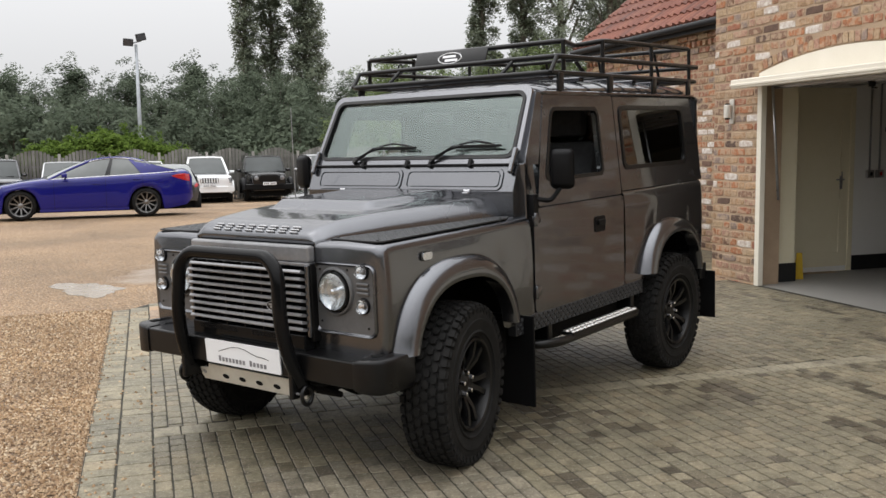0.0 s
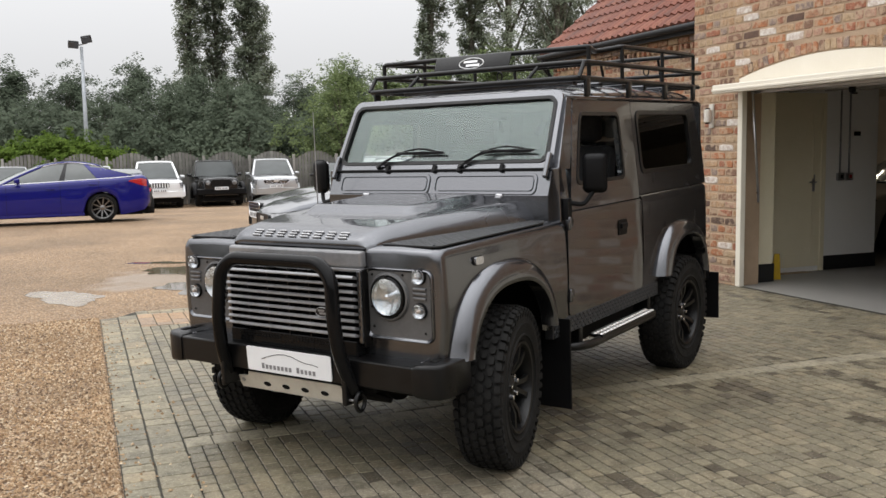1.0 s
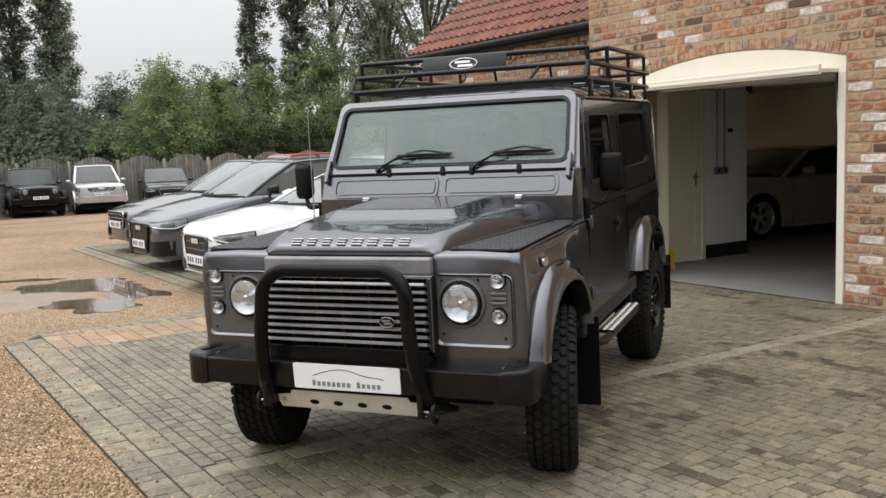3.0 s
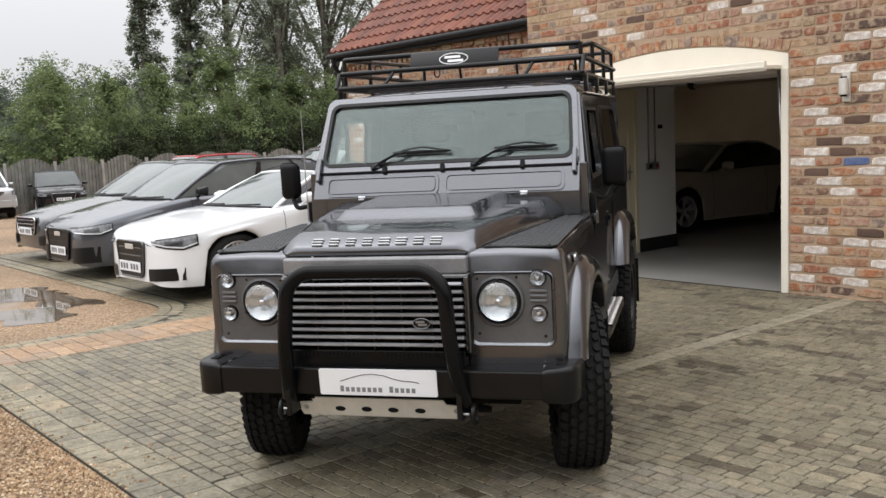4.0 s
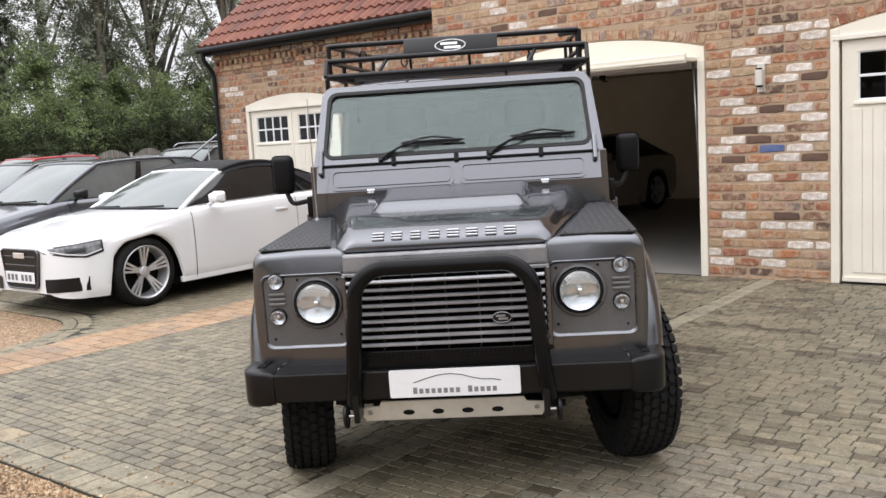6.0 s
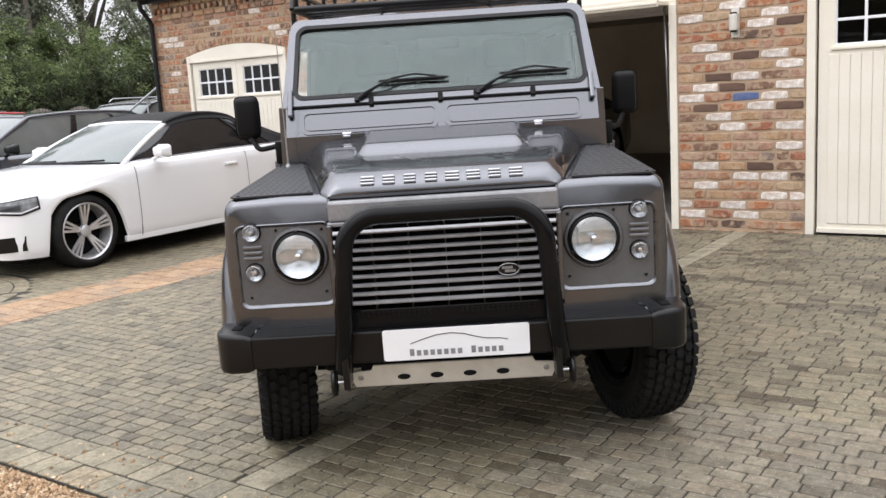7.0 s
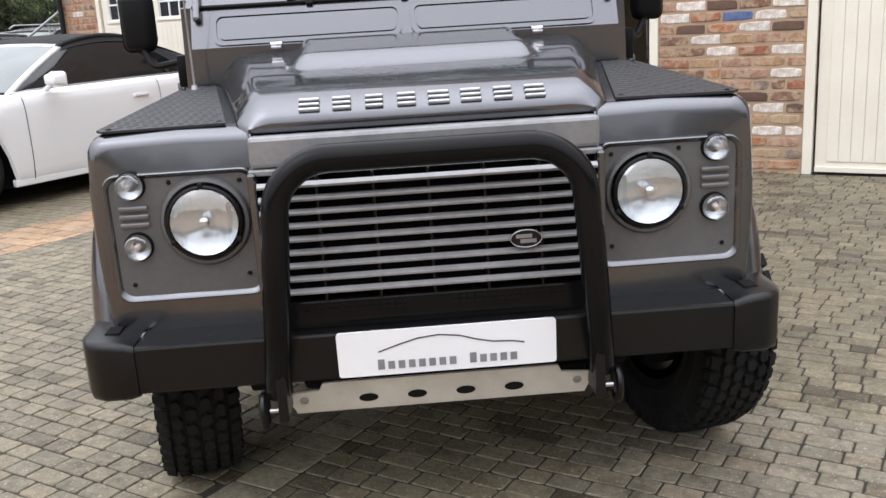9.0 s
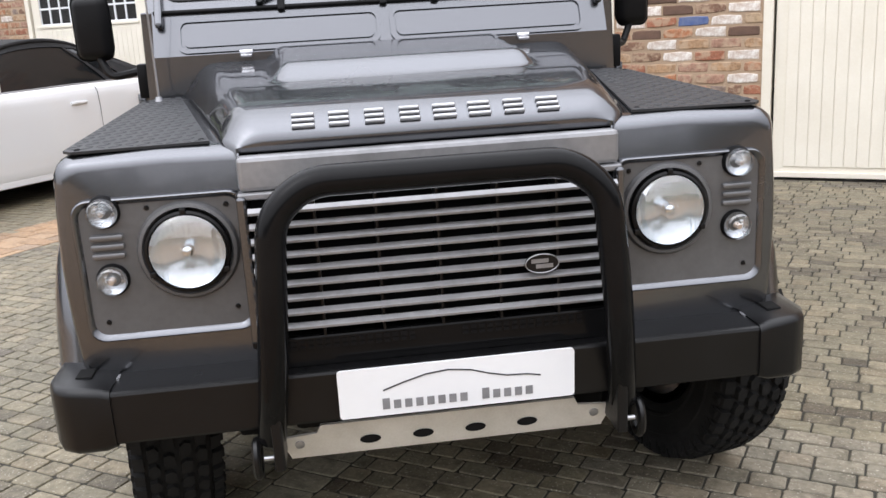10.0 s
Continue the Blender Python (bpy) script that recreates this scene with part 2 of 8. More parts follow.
def box(bm, x0, x1, y0, y1, z0, z1, bevel=0.0, seg=2, m=None):
    pts = [(x, y, z) for x in (x0, x1) for y in (y0, y1) for z in (z0, z1)]
    vs = [bm.verts.new(p) for p in pts]
    fs = [bm.faces.new([vs[i] for i in f]) for f in ((0, 1, 3, 2), (4, 6, 7, 5), (0, 4, 5, 1), (2, 3, 7, 6), (0, 2, 6, 4), (1, 5, 7, 3))]
    if bevel:
        es = list({e for f in fs for e in f.edges})
        r = bmesh.ops.bevel(bm, geom=es, offset=bevel, segments=seg, profile=0.5, affect="EDGES")
        vs = list({v for f in r["faces"] for v in f.verts} | {v for v in vs if v.is_valid})
    if m is not None:
        bmesh.ops.transform(bm, matrix=m, verts=vs)
    return bm


def cube(*a, **k):
    return box(bmesh.new(), *a, **k)


def prism(bm, pts, axis, a, b):
    """A polygon in the plane across axis, drawn out from a to b. pts: the two other coordinates, in xyz order."""
    def at(p, d):
        return {"x": (d, p[0], p[1]), "y": (p[0], d, p[1]), "z": (p[0], p[1], d)}[axis]
    lo, hi = [bm.verts.new(at(p, a)) for p in pts], [bm.verts.new(at(p, b)) for p in pts]
    bm.faces.new(lo), bm.faces.new(hi[::-1])
    n = len(pts)
    for i in range(n):
        bm.faces.new((lo[i], lo[(i + 1) % n], hi[(i + 1) % n], hi[i]))
    return bm


def rounded(x0, x1, z0, z1, r, k=5):
    pts = []
    for cx, cz, a0 in ((x1 - r, z1 - r, 0), (x0 + r, z1 - r, 90), (x0 + r, z0 + r, 180), (x1 - r, z0 + r, 270)):
        for i in range(k + 1):
            a = radians(a0 + 90 * i / k)
            pts.append((cx + r * math.cos(a), cz + r * math.sin(a)))
    return pts


def frame_prism(bm, outer, inner, axis, a, b):
    """A frame between two loops of as many points, drawn out from a to b."""
    def at(p, d):
        return {"x": (d, p[0], p[1]), "y": (p[0], d, p[1]), "z": (p[0], p[1], d)}[axis]
    rings = [[bm.verts.new(at(p, d)) for p in loop] for loop, d in ((outer, a), (inner, a), (inner, b), (outer, b))]
    n = len(outer)
    for r0, r1 in zip(rings, rings[1:] + rings[:1]):
        for i in range(n):
            bm.faces.new((r0[i], r0[(i + 1) % n], r1[(i + 1) % n], r1[i]))
    return bm


def tube(bm, path, r, seg=8, closed=False, caps=True):
    """A round bar along a path; r is one radius or one for each point."""
    pts = [Vector(p) for p in path]
    n = len(pts)
    rs = r if isinstance(r, (list, tuple)) else [r] * n
    rings, ref = [], None
    for i, p in enumerate(pts):
        a = pts[(i - 1) % n] if closed or i else p
        c = pts[(i + 1) % n] if closed or i < n - 1 else p
        d = (c - a).normalized()
        if ref is None:
            ref = d.orthogonal().normalized()
        ref = (ref - d * ref.dot(d)).normalized()
        s = d.cross(ref)
        rings.append([bm.verts.new(p + (ref * math.cos(q) + s * math.sin(q)) * rs[i]) for q in (2 * math.pi * j / seg for j in range(seg))])
    for i in range(n if closed else n - 1):
        r0, r1 = rings[i], rings[(i + 1) % n]
        for j in range(seg):
            bm.faces.new((r0[j], r0[(j + 1) % seg], r1[(j + 1) % seg], r1[j]))
    if caps and not closed:
        bm.faces.new(rings[0][::-1]), bm.faces.new(rings[-1])
    return bm


def bend(path, radius, k=4):
    """Rounds the corners of a path."""
    pts = [Vector(p) for p in path]
    out = [pts[0]]
    for a, b, c in zip(pts, pts[1:], pts[2:]):
        r = min(radius, (a - b).length * 0.49, (c - b).length * 0.49)
        p, q = b + (a - b).normalized() * r, b + (c - b).normalized() * r
        out += [p.lerp(b, t).lerp(b.lerp(q, t), t) for t in (i / k for i in range(k + 1))]
    return out + [pts[-1]]


def spin(bm, profile, axis, centre, seg=32, caps=True):
    """A turned shape: profile rows of (along the axis, radius)."""
    c = Vector(centre)
    rings = []
    for d, r in profile:
        ring = []
        for j in range(seg):
            q = 2 * math.pi * j / seg
            u, v = r * math.cos(q), r * math.sin(q)
            ring.append(bm.verts.new(c + Vector({"x": (d, u, v), "y": (u, d, v), "z": (u, v, d)}[axis])))
        rings.append(ring)
    for r0, r1 in zip(rings, rings[1:]):
        for j in range(seg):
            bm.faces.new((r0[j], r0[(j + 1) % seg], r1[(j + 1) % seg], r1[j]))
    if caps:
        bm.faces.new(rings[0][::-1]), bm.faces.new(rings[-1])
    return bm


def grid(bm, rows, close_u=False):
    """A sheet through rows of points."""
    vs = [[bm.verts.new(p) for p in row] for row in rows]
    for a, b in zip(vs, vs[1:]):
        n = len(a)
        for i in range(n if close_u else n - 1):
            bm.faces.new((a[i], a[(i + 1) % n], b[(i + 1) % n], b[i]))
    return vs


def lerp(x, xs, ys):
    return float(np.interp(x, xs, ys))


# ---- ground ----
def gravel_material():
    m, nt, b = shader("golden_gravel")
    geo = nt.nodes.new("ShaderNodeNewGeometry")
    v = nt.nodes.new("ShaderNodeTexVoronoi")
    v.inputs["Scale"].default_value = 62.0
    nt.links.new(geo.outputs["Position"], v.inputs["Vector"])
    sep = nt.nodes.new("ShaderNodeSeparateColor")
    nt.links.new(v.outputs["Color"], sep.inputs[0])
    r = ramp_node(nt, sep.outputs[0], [(0.0, (0.160, 0.092, 0.046)), (0.3, (0.315, 0.200, 0.104)), (0.55, (0.416, 0.285, 0.165)), (0.8, (0.50, 0.370, 0.238)), (1.0, (0.262, 0.210, 0.160))])
    gap = ramp_node(nt, v.outputs["Distance"], [(0.25, (1, 1, 1)), (0.75, (0.42, 0.40, 0.38))])
    col = mix_node(nt, 1.0, r.outputs["Color"], gap.outputs["Color"], "MULTIPLY")
    n = nt.nodes.new("ShaderNodeTexNoise")
    n.inputs["Scale"].default_value, n.inputs["Detail"].default_value = 0.45, 6.0
    nt.links.new(geo.outputs["Position"], n.inputs["Vector"])
    wear = ramp_node(nt, n.outputs["Fac"], [(0.35, (0.72, 0.70, 0.68)), (0.6, (1.06, 1.03, 1.0))])
    col = mix_node(nt, 1.0, col, wear.outputs["Color"], "MULTIPLY")
    # stones are worn into smooth pale mud round the low, wet corner by the kerb
    mp = nt.nodes.new("ShaderNodeMapping")
    mp.inputs["Location"].default_value = (11.9 * 0.42, -0.35 * 0.75, 0)
    mp.inputs["Scale"].default_value = (0.42, 0.75, 0)
    ln, nn = nt.nodes.new("ShaderNodeVectorMath"), nt.nodes.new("ShaderNodeTexNoise")
    ln.operation = "LENGTH"
    nn.inputs["Scale"].default_value, nn.inputs["Detail"].default_value = 1.4, 7.0
    nt.links.new(geo.outputs["Position"], mp.inputs["Vector"])
    nt.links.new(geo.outputs["Position"], nn.inputs["Vector"])
    nt.links.new(mp.outputs[0], ln.inputs[0])
    ad = nt.nodes.new("ShaderNodeMath")
    ad.operation = "ADD"
    nt.links.new(ln.outputs["Value"], ad.inputs[0])
    nt.links.new(nn.outputs["Fac"], ad.inputs[1])
    mud = ramp_node(nt, ad.outputs[0], [(0.0, (1, 1, 1)), (0.80, (0.9, 0.9, 0.9)), (1.0, (0, 0, 0))])
    col = mix_node(nt, mud.outputs["Color"], col, (0.235, 0.176, 0.121))
    nt.links.new(col, b.inputs["Base Color"])
    rr = nt.nodes.new("ShaderNodeMapRange")
    rr.inputs["To Min"].default_value, rr.inputs["To Max"].default_value = 0.8, 0.38
    nt.links.new(mud.outputs["Color"], rr.inputs["Value"])
    nt.links.new(rr.outputs[0], b.inputs["Roughness"])
    bp = nt.nodes.new("ShaderNodeBump")
    bp.inputs["Strength"].default_value, bp.inputs["Distance"].default_value = 0.9, 0.012
    inv = nt.nodes.new("ShaderNodeMath")
    inv.operation, inv.inputs[0].default_value = "SUBTRACT", 1.0
    nt.links.new(v.outputs["Distance"], inv.inputs[1])
    nt.links.new(inv.outputs[0], bp.inputs["Height"])
    nt.links.new(bp.outputs[0], b.inputs["Normal"])
    return m


M_GRAVEL = gravel_material()
M_SAND = surf("joint_sand", (0.040, 0.036, 0.026), (0.022, 0.021, 0.015), scale=2.5, fine=200, rough=0.95, bump=0.4, bump_scale=300)
M_SETT = pieces("grey_setts", [(3, (0.204, 0.177, 0.116)), (3, (0.184, 0.162, 0.107)), (2, (0.234, 0.2, 0.132)), (2, (0.171, 0.147, 0.0978)), (0.5, (0.124, 0.104, 0.0661)), (1, (0.213, 0.177, 0.113))], rough=0.62, stain=0.3, stain_scale=0.9, worn=0.85)
M_SETT_WET = pieces("damp_setts", [(2, (0.0757, 0.0625, 0.0408)), (2, (0.0957, 0.0781, 0.0513)), (1, (0.123, 0.102, 0.0668))], rough=0.5, stain=0.2, stain_scale=1.5, worn=0.85)
M_EDGE = pieces("edge_setts", [(2, (0.227, 0.199, 0.134)), (2, (0.255, 0.223, 0.15)), (2, (0.199, 0.178, 0.123)), (1, (0.287, 0.234, 0.148))], rough=0.7, stain=0.25, stain_scale=1.6, worn=0.85)
M_ORANGE = pieces("buff_pavers", [(2, (0.359, 0.227, 0.125)), (2, (0.328, 0.211, 0.121)), (2, (0.391, 0.262, 0.156)), (1, (0.297, 0.211, 0.141))], rough=0.72, stain=0.25, stain_scale=1.5, worn=0.55)
M_STRIP = pieces("pale_strip", [(2, (0.303, 0.27, 0.192)), (1, (0.271, 0.242, 0.175))], rough=0.7, stain=0.2, worn=0.85)
M_BRICK = pieces("reclaimed_brick", [(3, (0.43, 0.175, 0.080)), (3, (0.35, 0.135, 0.075)), (3, (0.44, 0.275, 0.155)), (2, (0.23, 0.125, 0.080)), (3, (0.41, 0.235, 0.165)), (2, (0.46, 0.325, 0.195)), (1, (0.125, 0.075, 0.055)), (1.5, (0.29, 0.215, 0.18)), (3, (0.39, 0.20, 0.115))], rough=0.85, island=False, bump=0.7, bump_scale=70, stain=0.22, stain_scale=1.3, mortar=(0.44, 0.325, 0.22), worn=0.6)
M_BRICK_J = pieces("reclaimed_brickwork", [(3, (0.43, 0.175, 0.080)), (3, (0.35, 0.135, 0.075)), (3, (0.44, 0.275, 0.155)), (2, (0.23, 0.125, 0.080)), (3, (0.41, 0.235, 0.165)), (2, (0.46, 0.325, 0.195)), (1, (0.125, 0.075, 0.055)), (1.5, (0.29, 0.215, 0.18)), (3, (0.39, 0.20, 0.115))], rough=0.85, island=True, bump=0.7, bump_scale=70, stain=0.22, stain_scale=1.3, mortar=(0.44, 0.325, 0.22), worn=0.6)
M_BRICK_W = surf("whitewashed_brick", (0.74, 0.71, 0.66), (0.44, 0.33, 0.26), scale=22, fine=90, rough=0.85, bump=0.5, bump_scale=90, vary=0.12)
M_BRICK_D = surf("burnt_brick", (0.10, 0.06, 0.042), (0.15, 0.085, 0.058), scale=14, rough=0.8, bump=0.5, bump_scale=90, vary=0.2)
M_BRICK_B = surf("blue_glazed_brick", (0.055, 0.09, 0.235), (0.13, 0.16, 0.26), scale=20, rough=0.5)
M_MORTAR = surf("lime_mortar", (0.43, 0.315, 0.215), (0.34, 0.245, 0.165), scale=3, fine=120, rough=0.95, bump=0.6, bump_scale=140)
M_CREAM = surf("cream_paint", (0.76, 0.715, 0.615), (0.71, 0.66, 0.555), scale=2.2, fine=60, rough=0.42, grime=0.3, bump=0.03, bump_scale=60)
M_TILE = pieces("clay_pantiles", [(3, (0.217, 0.0733, 0.0458)), (3, (0.188, 0.065, 0.0417)), (2, (0.242, 0.0917, 0.0567)), (1, (0.142, 0.0567, 0.04))], rough=0.75, stain=0.3, stain_scale=0.8)
M_WALLW = surf("white_emulsion", (0.84, 0.83, 0.80), (0.80, 0.79, 0.76), scale=1.5, fine=90, rough=0.75, grime=0.2)
M_INNER = surf("yellowed_cream_paint", (0.82, 0.75, 0.57), (0.76, 0.69, 0.50), scale=1.6, fine=60, rough=0.6, grime=0.3)
M_CONC = surf("painted_concrete_floor", (0.245, 0.235, 0.22), (0.19, 0.182, 0.168), scale=1.2, fine=60, rough=0.55, grime=0.4)
M_SKIRT = surf("black_skirting", (0.014, 0.014, 0.014), scale=4, rough=0.6)
M_GUTTER = surf("black_gutter", (0.009, 0.009, 0.010), scale=4, rough=0.55, spec=0.3)
M_PANE = glass("window_pane", (0.40, 0.41, 0.41), 0.02)
M_BARE = surf("bare_blockwork", (0.78, 0.70, 0.60), (0.67, 0.59, 0.50), scale=1.5, fine=60, rough=0.9, bump=0.4, bump_scale=60)


def water_material():
    """Shallow puddle: a still mirror over pale silt."""
    m, nt, b = shader("puddle_water")
    n = noise_node(nt, 2.5, 4.0)
    nt.links.new(ramp_node(nt, n.outputs["Fac"], [(0.35, (0.085, 0.063, 0.042)), (0.65, (0.14, 0.108, 0.075))]).outputs["Color"], b.inputs["Base Color"])
    b.inputs["Roughness"].default_value, b.inputs["IOR"].default_value = 0.012, 1.45
    rip, bp = noise_node(nt, 9.0, 3.0), nt.nodes.new("ShaderNodeBump")
    bp.inputs["Strength"].default_value, bp.inputs["Distance"].default_value = 0.12, 0.003
    nt.links.new(rip.outputs["Fac"], bp.inputs["Height"])
    nt.links.new(bp.outputs[0], b.inputs["Normal"])
    return m


M_WATER = water_material()


def ground_z(x):
    return lerp(x, (-36, -23.5), (-0.44, 0.0)) - 0.012


bm = bmesh.new()
xs = [-1500, -400, -120, -60, -40, -36, -34, -32, -30, -28, -26, -24.5, -23.5, -20, -15, -10, 0, 30, 200, 1500]
grid(bm, [[(x, y, ground_z(x)) for x in xs] for y in (-1500, -300, -60, -20, 0, 20, 60, 300, 1500)])
tagged(part("ground", bm, M_GRAVEL), "golden gravel yard", "ground", kind="structure")

# bed of the block paving
KERB = [(-9.30 - 1.05 + 1.05 * math.cos(radians(a)), 0.90 + 1.0 * math.sin(radians(a))) for a in range(0, 91, 9)]
bed = [(3.0, -0.345), (-9.04, -0.345), (-9.10, -0.19), (-9.33, -0.02)] + [(x, y) for x, y in KERB] + [(-17.6, 2.0), (-17.6, 14.0), (-8.85, 14.0), (-8.85, 6.3), (3.0, 6.3)]
bm = prism(bmesh.new(), bed, "z", -0.2, -0.0012)
paving = tagged(part("pavement", bm, M_SAND), "block paving of tumbled grey setts with a buff band", "paving", kind="structure")

# puddles in the gravel beside the kerb
def puddle(cx, cy, rx, ry, turn, seed, z):
    rng = random.Random(seed)
    ph = [rng.uniform(0, 6.28) for _ in range(4)]
    bm = bmesh.new()
    ring = []
    for k in range(96):
        a = 2 * math.pi * k / 96
        r = 1 + 0.20 * math.sin(2 * a + ph[0]) + 0.15 * math.sin(3 * a + ph[1]) + 0.10 * math.sin(5 * a + ph[2]) + 0.07 * math.sin(9 * a + ph[3]) + rng.uniform(-0.05, 0.05)
        p = Vector((rx * r * math.cos(a), ry * r * math.sin(a), 0))
        p.rotate(Euler((0, 0, radians(turn))))
        ring.append(bm.verts.new((cx + p.x, cy + p.y, z)))
    bm.faces.new(ring)
    return tagged(part("puddle", bm, M_WATER), "shallow muddy puddle on the gravel beside the kerb", "puddle", "puddles", "structure")


puddle(-12.45, 1.0, 0.50, 0.85, -28, 1, -0.0080)
puddle(-10.80, 0.78, 0.46, 0.50, -40, 2, -0.0075)
puddle(-13.6, 0.55, 0.14, 0.40, -30, 5, -0.0078)
puddle(-11.32, 1.36, 0.52, 0.24, 5, 6, -0.0070)
# one more puddle; its pale base colour carries part of the sky's reflection
silt = puddle(-10.72, -0.66, 0.52, 0.34, 20, 3, -0.0080)
silt.name = "silt_patch"
silt.data.materials[0] = surf("pale_sheen_water", (0.31, 0.265, 0.205), (0.24, 0.185, 0.125), scale=5, fine=60, rough=0.16, spec=0.5)
tagged(silt, "pale shallow puddle on the gravel, sky sheen partly in its colour", "silt", "puddles", "structure")

# ---- the tall building ----
FY = 6.05
LY, LX = 7.5, (-14.72, -8.80)
G1, G3 = (-8.03, -5.53), (-4.39, -1.89)


def arch_z(x, span, spring, rise):
    c, h = (span[0] + span[1]) / 2, (span[1] - span[0]) / 2
    return spring + rise * (1 - ((x - c) / h) ** 2)


def arch_pts(span, spring, rise, n=16):
    return [(span[0] + (span[1] - span[0]) * k / n, arch_z(span[0] + (span[1] - span[0]) * k / n, span, spring, rise)) for k in range(n + 1)]


TOP = 5.2
bm = bmesh.new()
prism(bm, [(-8.80, -0.1), (G1[0], -0.1), (G1[0], TOP), (-8.80, TOP)], "y", FY + 0.006, FY + 0.3)
prism(bm, arch_pts(G1, 2.20, 0.16) + [(G1[1], TOP), (G1[0], TOP)], "y", FY + 0.006, FY + 0.3)
prism(bm, [(G1[1], -0.1), (G3[0], -0.1), (G3[0], TOP), (G1[1], TOP)], "y", FY + 0.006, FY + 0.3)
prism(bm, arch_pts(G3, 2.20, 0.16) + [(G3[1], TOP), (G3[0], TOP)], "y", FY + 0.006, FY + 0.3)
prism(bm, [(G3[1], -0.1), (3.0, -0.1), (3.0, TOP), (G3[1], TOP)], "y", FY + 0.006, FY + 0.3)
wall_front = tagged(part("wall_front", bm, M_MORTAR), "reclaimed red brick wall with whitewashed and burnt bricks", "brick wall", kind="structure")

# inside of the open garage
bm = cube(-8.80, 1.0, FY + 0.05, 15.0, -0.2, 0.0)
box(bm, -14.47, -8.80, LY + 0.25, 15.0, -0.2, 0.0)
tagged(part("floor", bm, M_CONC), "pale painted concrete garage floor", "floor", kind="structure")
bm = bmesh.new()
box(bm, -8.615, -8.60, FY + 0.305, 8.62, 0.0, 2.45)
tagged(part("wall_left", bm, M_WALLW), "white painted inner wall", "wall", kind="structure")
bm = cube(-8.60, -8.12, FY + 0.305, 6.62, 0.0, 2.45)
tagged(part("wall_return", bm, M_INNER), "yellowed cream inner wall by the jamb", "wall", kind="structure")
bm = cube(-14.47, 0.9, 14.6, 14.8, 0.0, 2.45)
tagged(part("wall_back", bm, M_BARE), "bare block back wall of the garage", "wall", kind="structure")
bm = bmesh.new()
box(bm, 0.9, 1.1, FY + 0.3, 14.6, 0.0, 2.45)
tagged(part("wall_right", bm, M_BARE), "bare block inner wall", "wall", kind="structure")
bm = cube(-8.80, 1.0, FY + 0.3, 14.8, 2.45, 2.6)
box(bm, -14.47, -8.80, LY + 0.25, 14.8, 2.45, 2.6)
tagged(part("ceiling", bm, M_BARE), "plain garage ceiling", "ceiling", kind="structure")
bm = bmesh.new()
box(bm, -8.60, -8.588, 7.80, 8.62, 0.0, 0.17)
box(bm, -8.80, -8.588, 8.62, 8.632, 0.0, 0.17)
box(bm, -8.12, -8.108, FY + 0.31, 6.62, 0.0, 0.20)
box(bm, -8.60, -8.108, 6.62, 6.635, 0.0, 0.20)
tagged(part("baseboard", bm, M_SKIRT), "black painted skirting", "skirting", kind="structure")

# inner door in the left wall
door = tagged(thing("door_1", None), "cream panelled inner door, shut", "door", kind="structure")
part("frame", frame_prism(bmesh.new(), [(6.68, 0), (7.79, 0), (7.79, 2.1), (6.68, 2.1)], [(6.74, 0.001), (7.73, 0.001), (7.73, 2.04), (6.74, 2.04)], "x", -8.60, -8.575), M_INNER, door)
bm = cube(-8.60, -8.588, 6.74, 7.73, 0.06, 2.04)
for z0, z1 in ((0.2, 0.95), (1.1, 1.9)):
    frame_prism(bm, rounded(6.85, 7.62, z0, z1, 0.01, 2), rounded(6.87, 7.60, z0 + 0.02, z1 - 0.02, 0.01, 2), "x", -8.588, -8.582)
part("leaf", bm, M_INNER, door)
bm = cube(-8.588, -8.583, 7.60, 7.64, 0.95, 1.15, 0.002)
tube(bm, [(-8.585, 7.62, 1.06), (-8.54, 7.62, 1.06), (-8.54, 7.52, 1.06)], 0.009, 8)
part("door_handle", bm, M_SILVER, door, "dull metal lever handle")

# conduits and switches on the white wall
for y, n in ((8.02, "switch"), (8.16, "switch")):
    sw = tagged(thing("wall_switch"), "grey metal switch box with conduit on the white wall", "switch", "garage switches")
    part("switch_box", cube(-8.60, -8.555, y - 0.045, y + 0.045, 1.07, 1.16, 0.006), M_SILVER, sw)
    part("rocker", cube(-8.555, -8.548, y - 0.015, y + 0.015, 1.095, 1.135, 0.003), M_RED if y > 8.1 else M_PLASTIC, sw)
    part("conduit", tube(bmesh.new(), [(-8.585, y, 1.16), (-8.585, y, 2.2)], 0.011, 8), M_SILVER, sw, "", True)
sb = tagged(thing("notice"), "small dark sign on the white wall", "sign")
part("sign_face", cube(-8.60, -8.593, 8.24, 8.34, 1.60, 1.65, 0.002), M_PLASTIC, sb)
ck = tagged(thing("door_wedge_board"), "yellow folded floor sign leaning by the jamb", "floor sign")
for s in (-1, 1):
    bm = cube(-0.055, 0.055, -0.006, 0.006, 0, 0.30, 0.004)
    for v in bm.verts:
        v.co.x *= 1 - 1.6 * v.co.z
    bmesh.ops.transform(bm, matrix=Matrix.Translation((-8.21, 6.70 + s * 0.05, 0)) @ pose(0, 0, 0, s * 9, 0, 60), verts=bm.verts[:])
    part("board", bm, surf("yellow_plastic", (0.55, 0.36, 0.02), scale=6, rough=0.5) if s < 0 else bpy.data.materials["yellow_plastic"], ck)


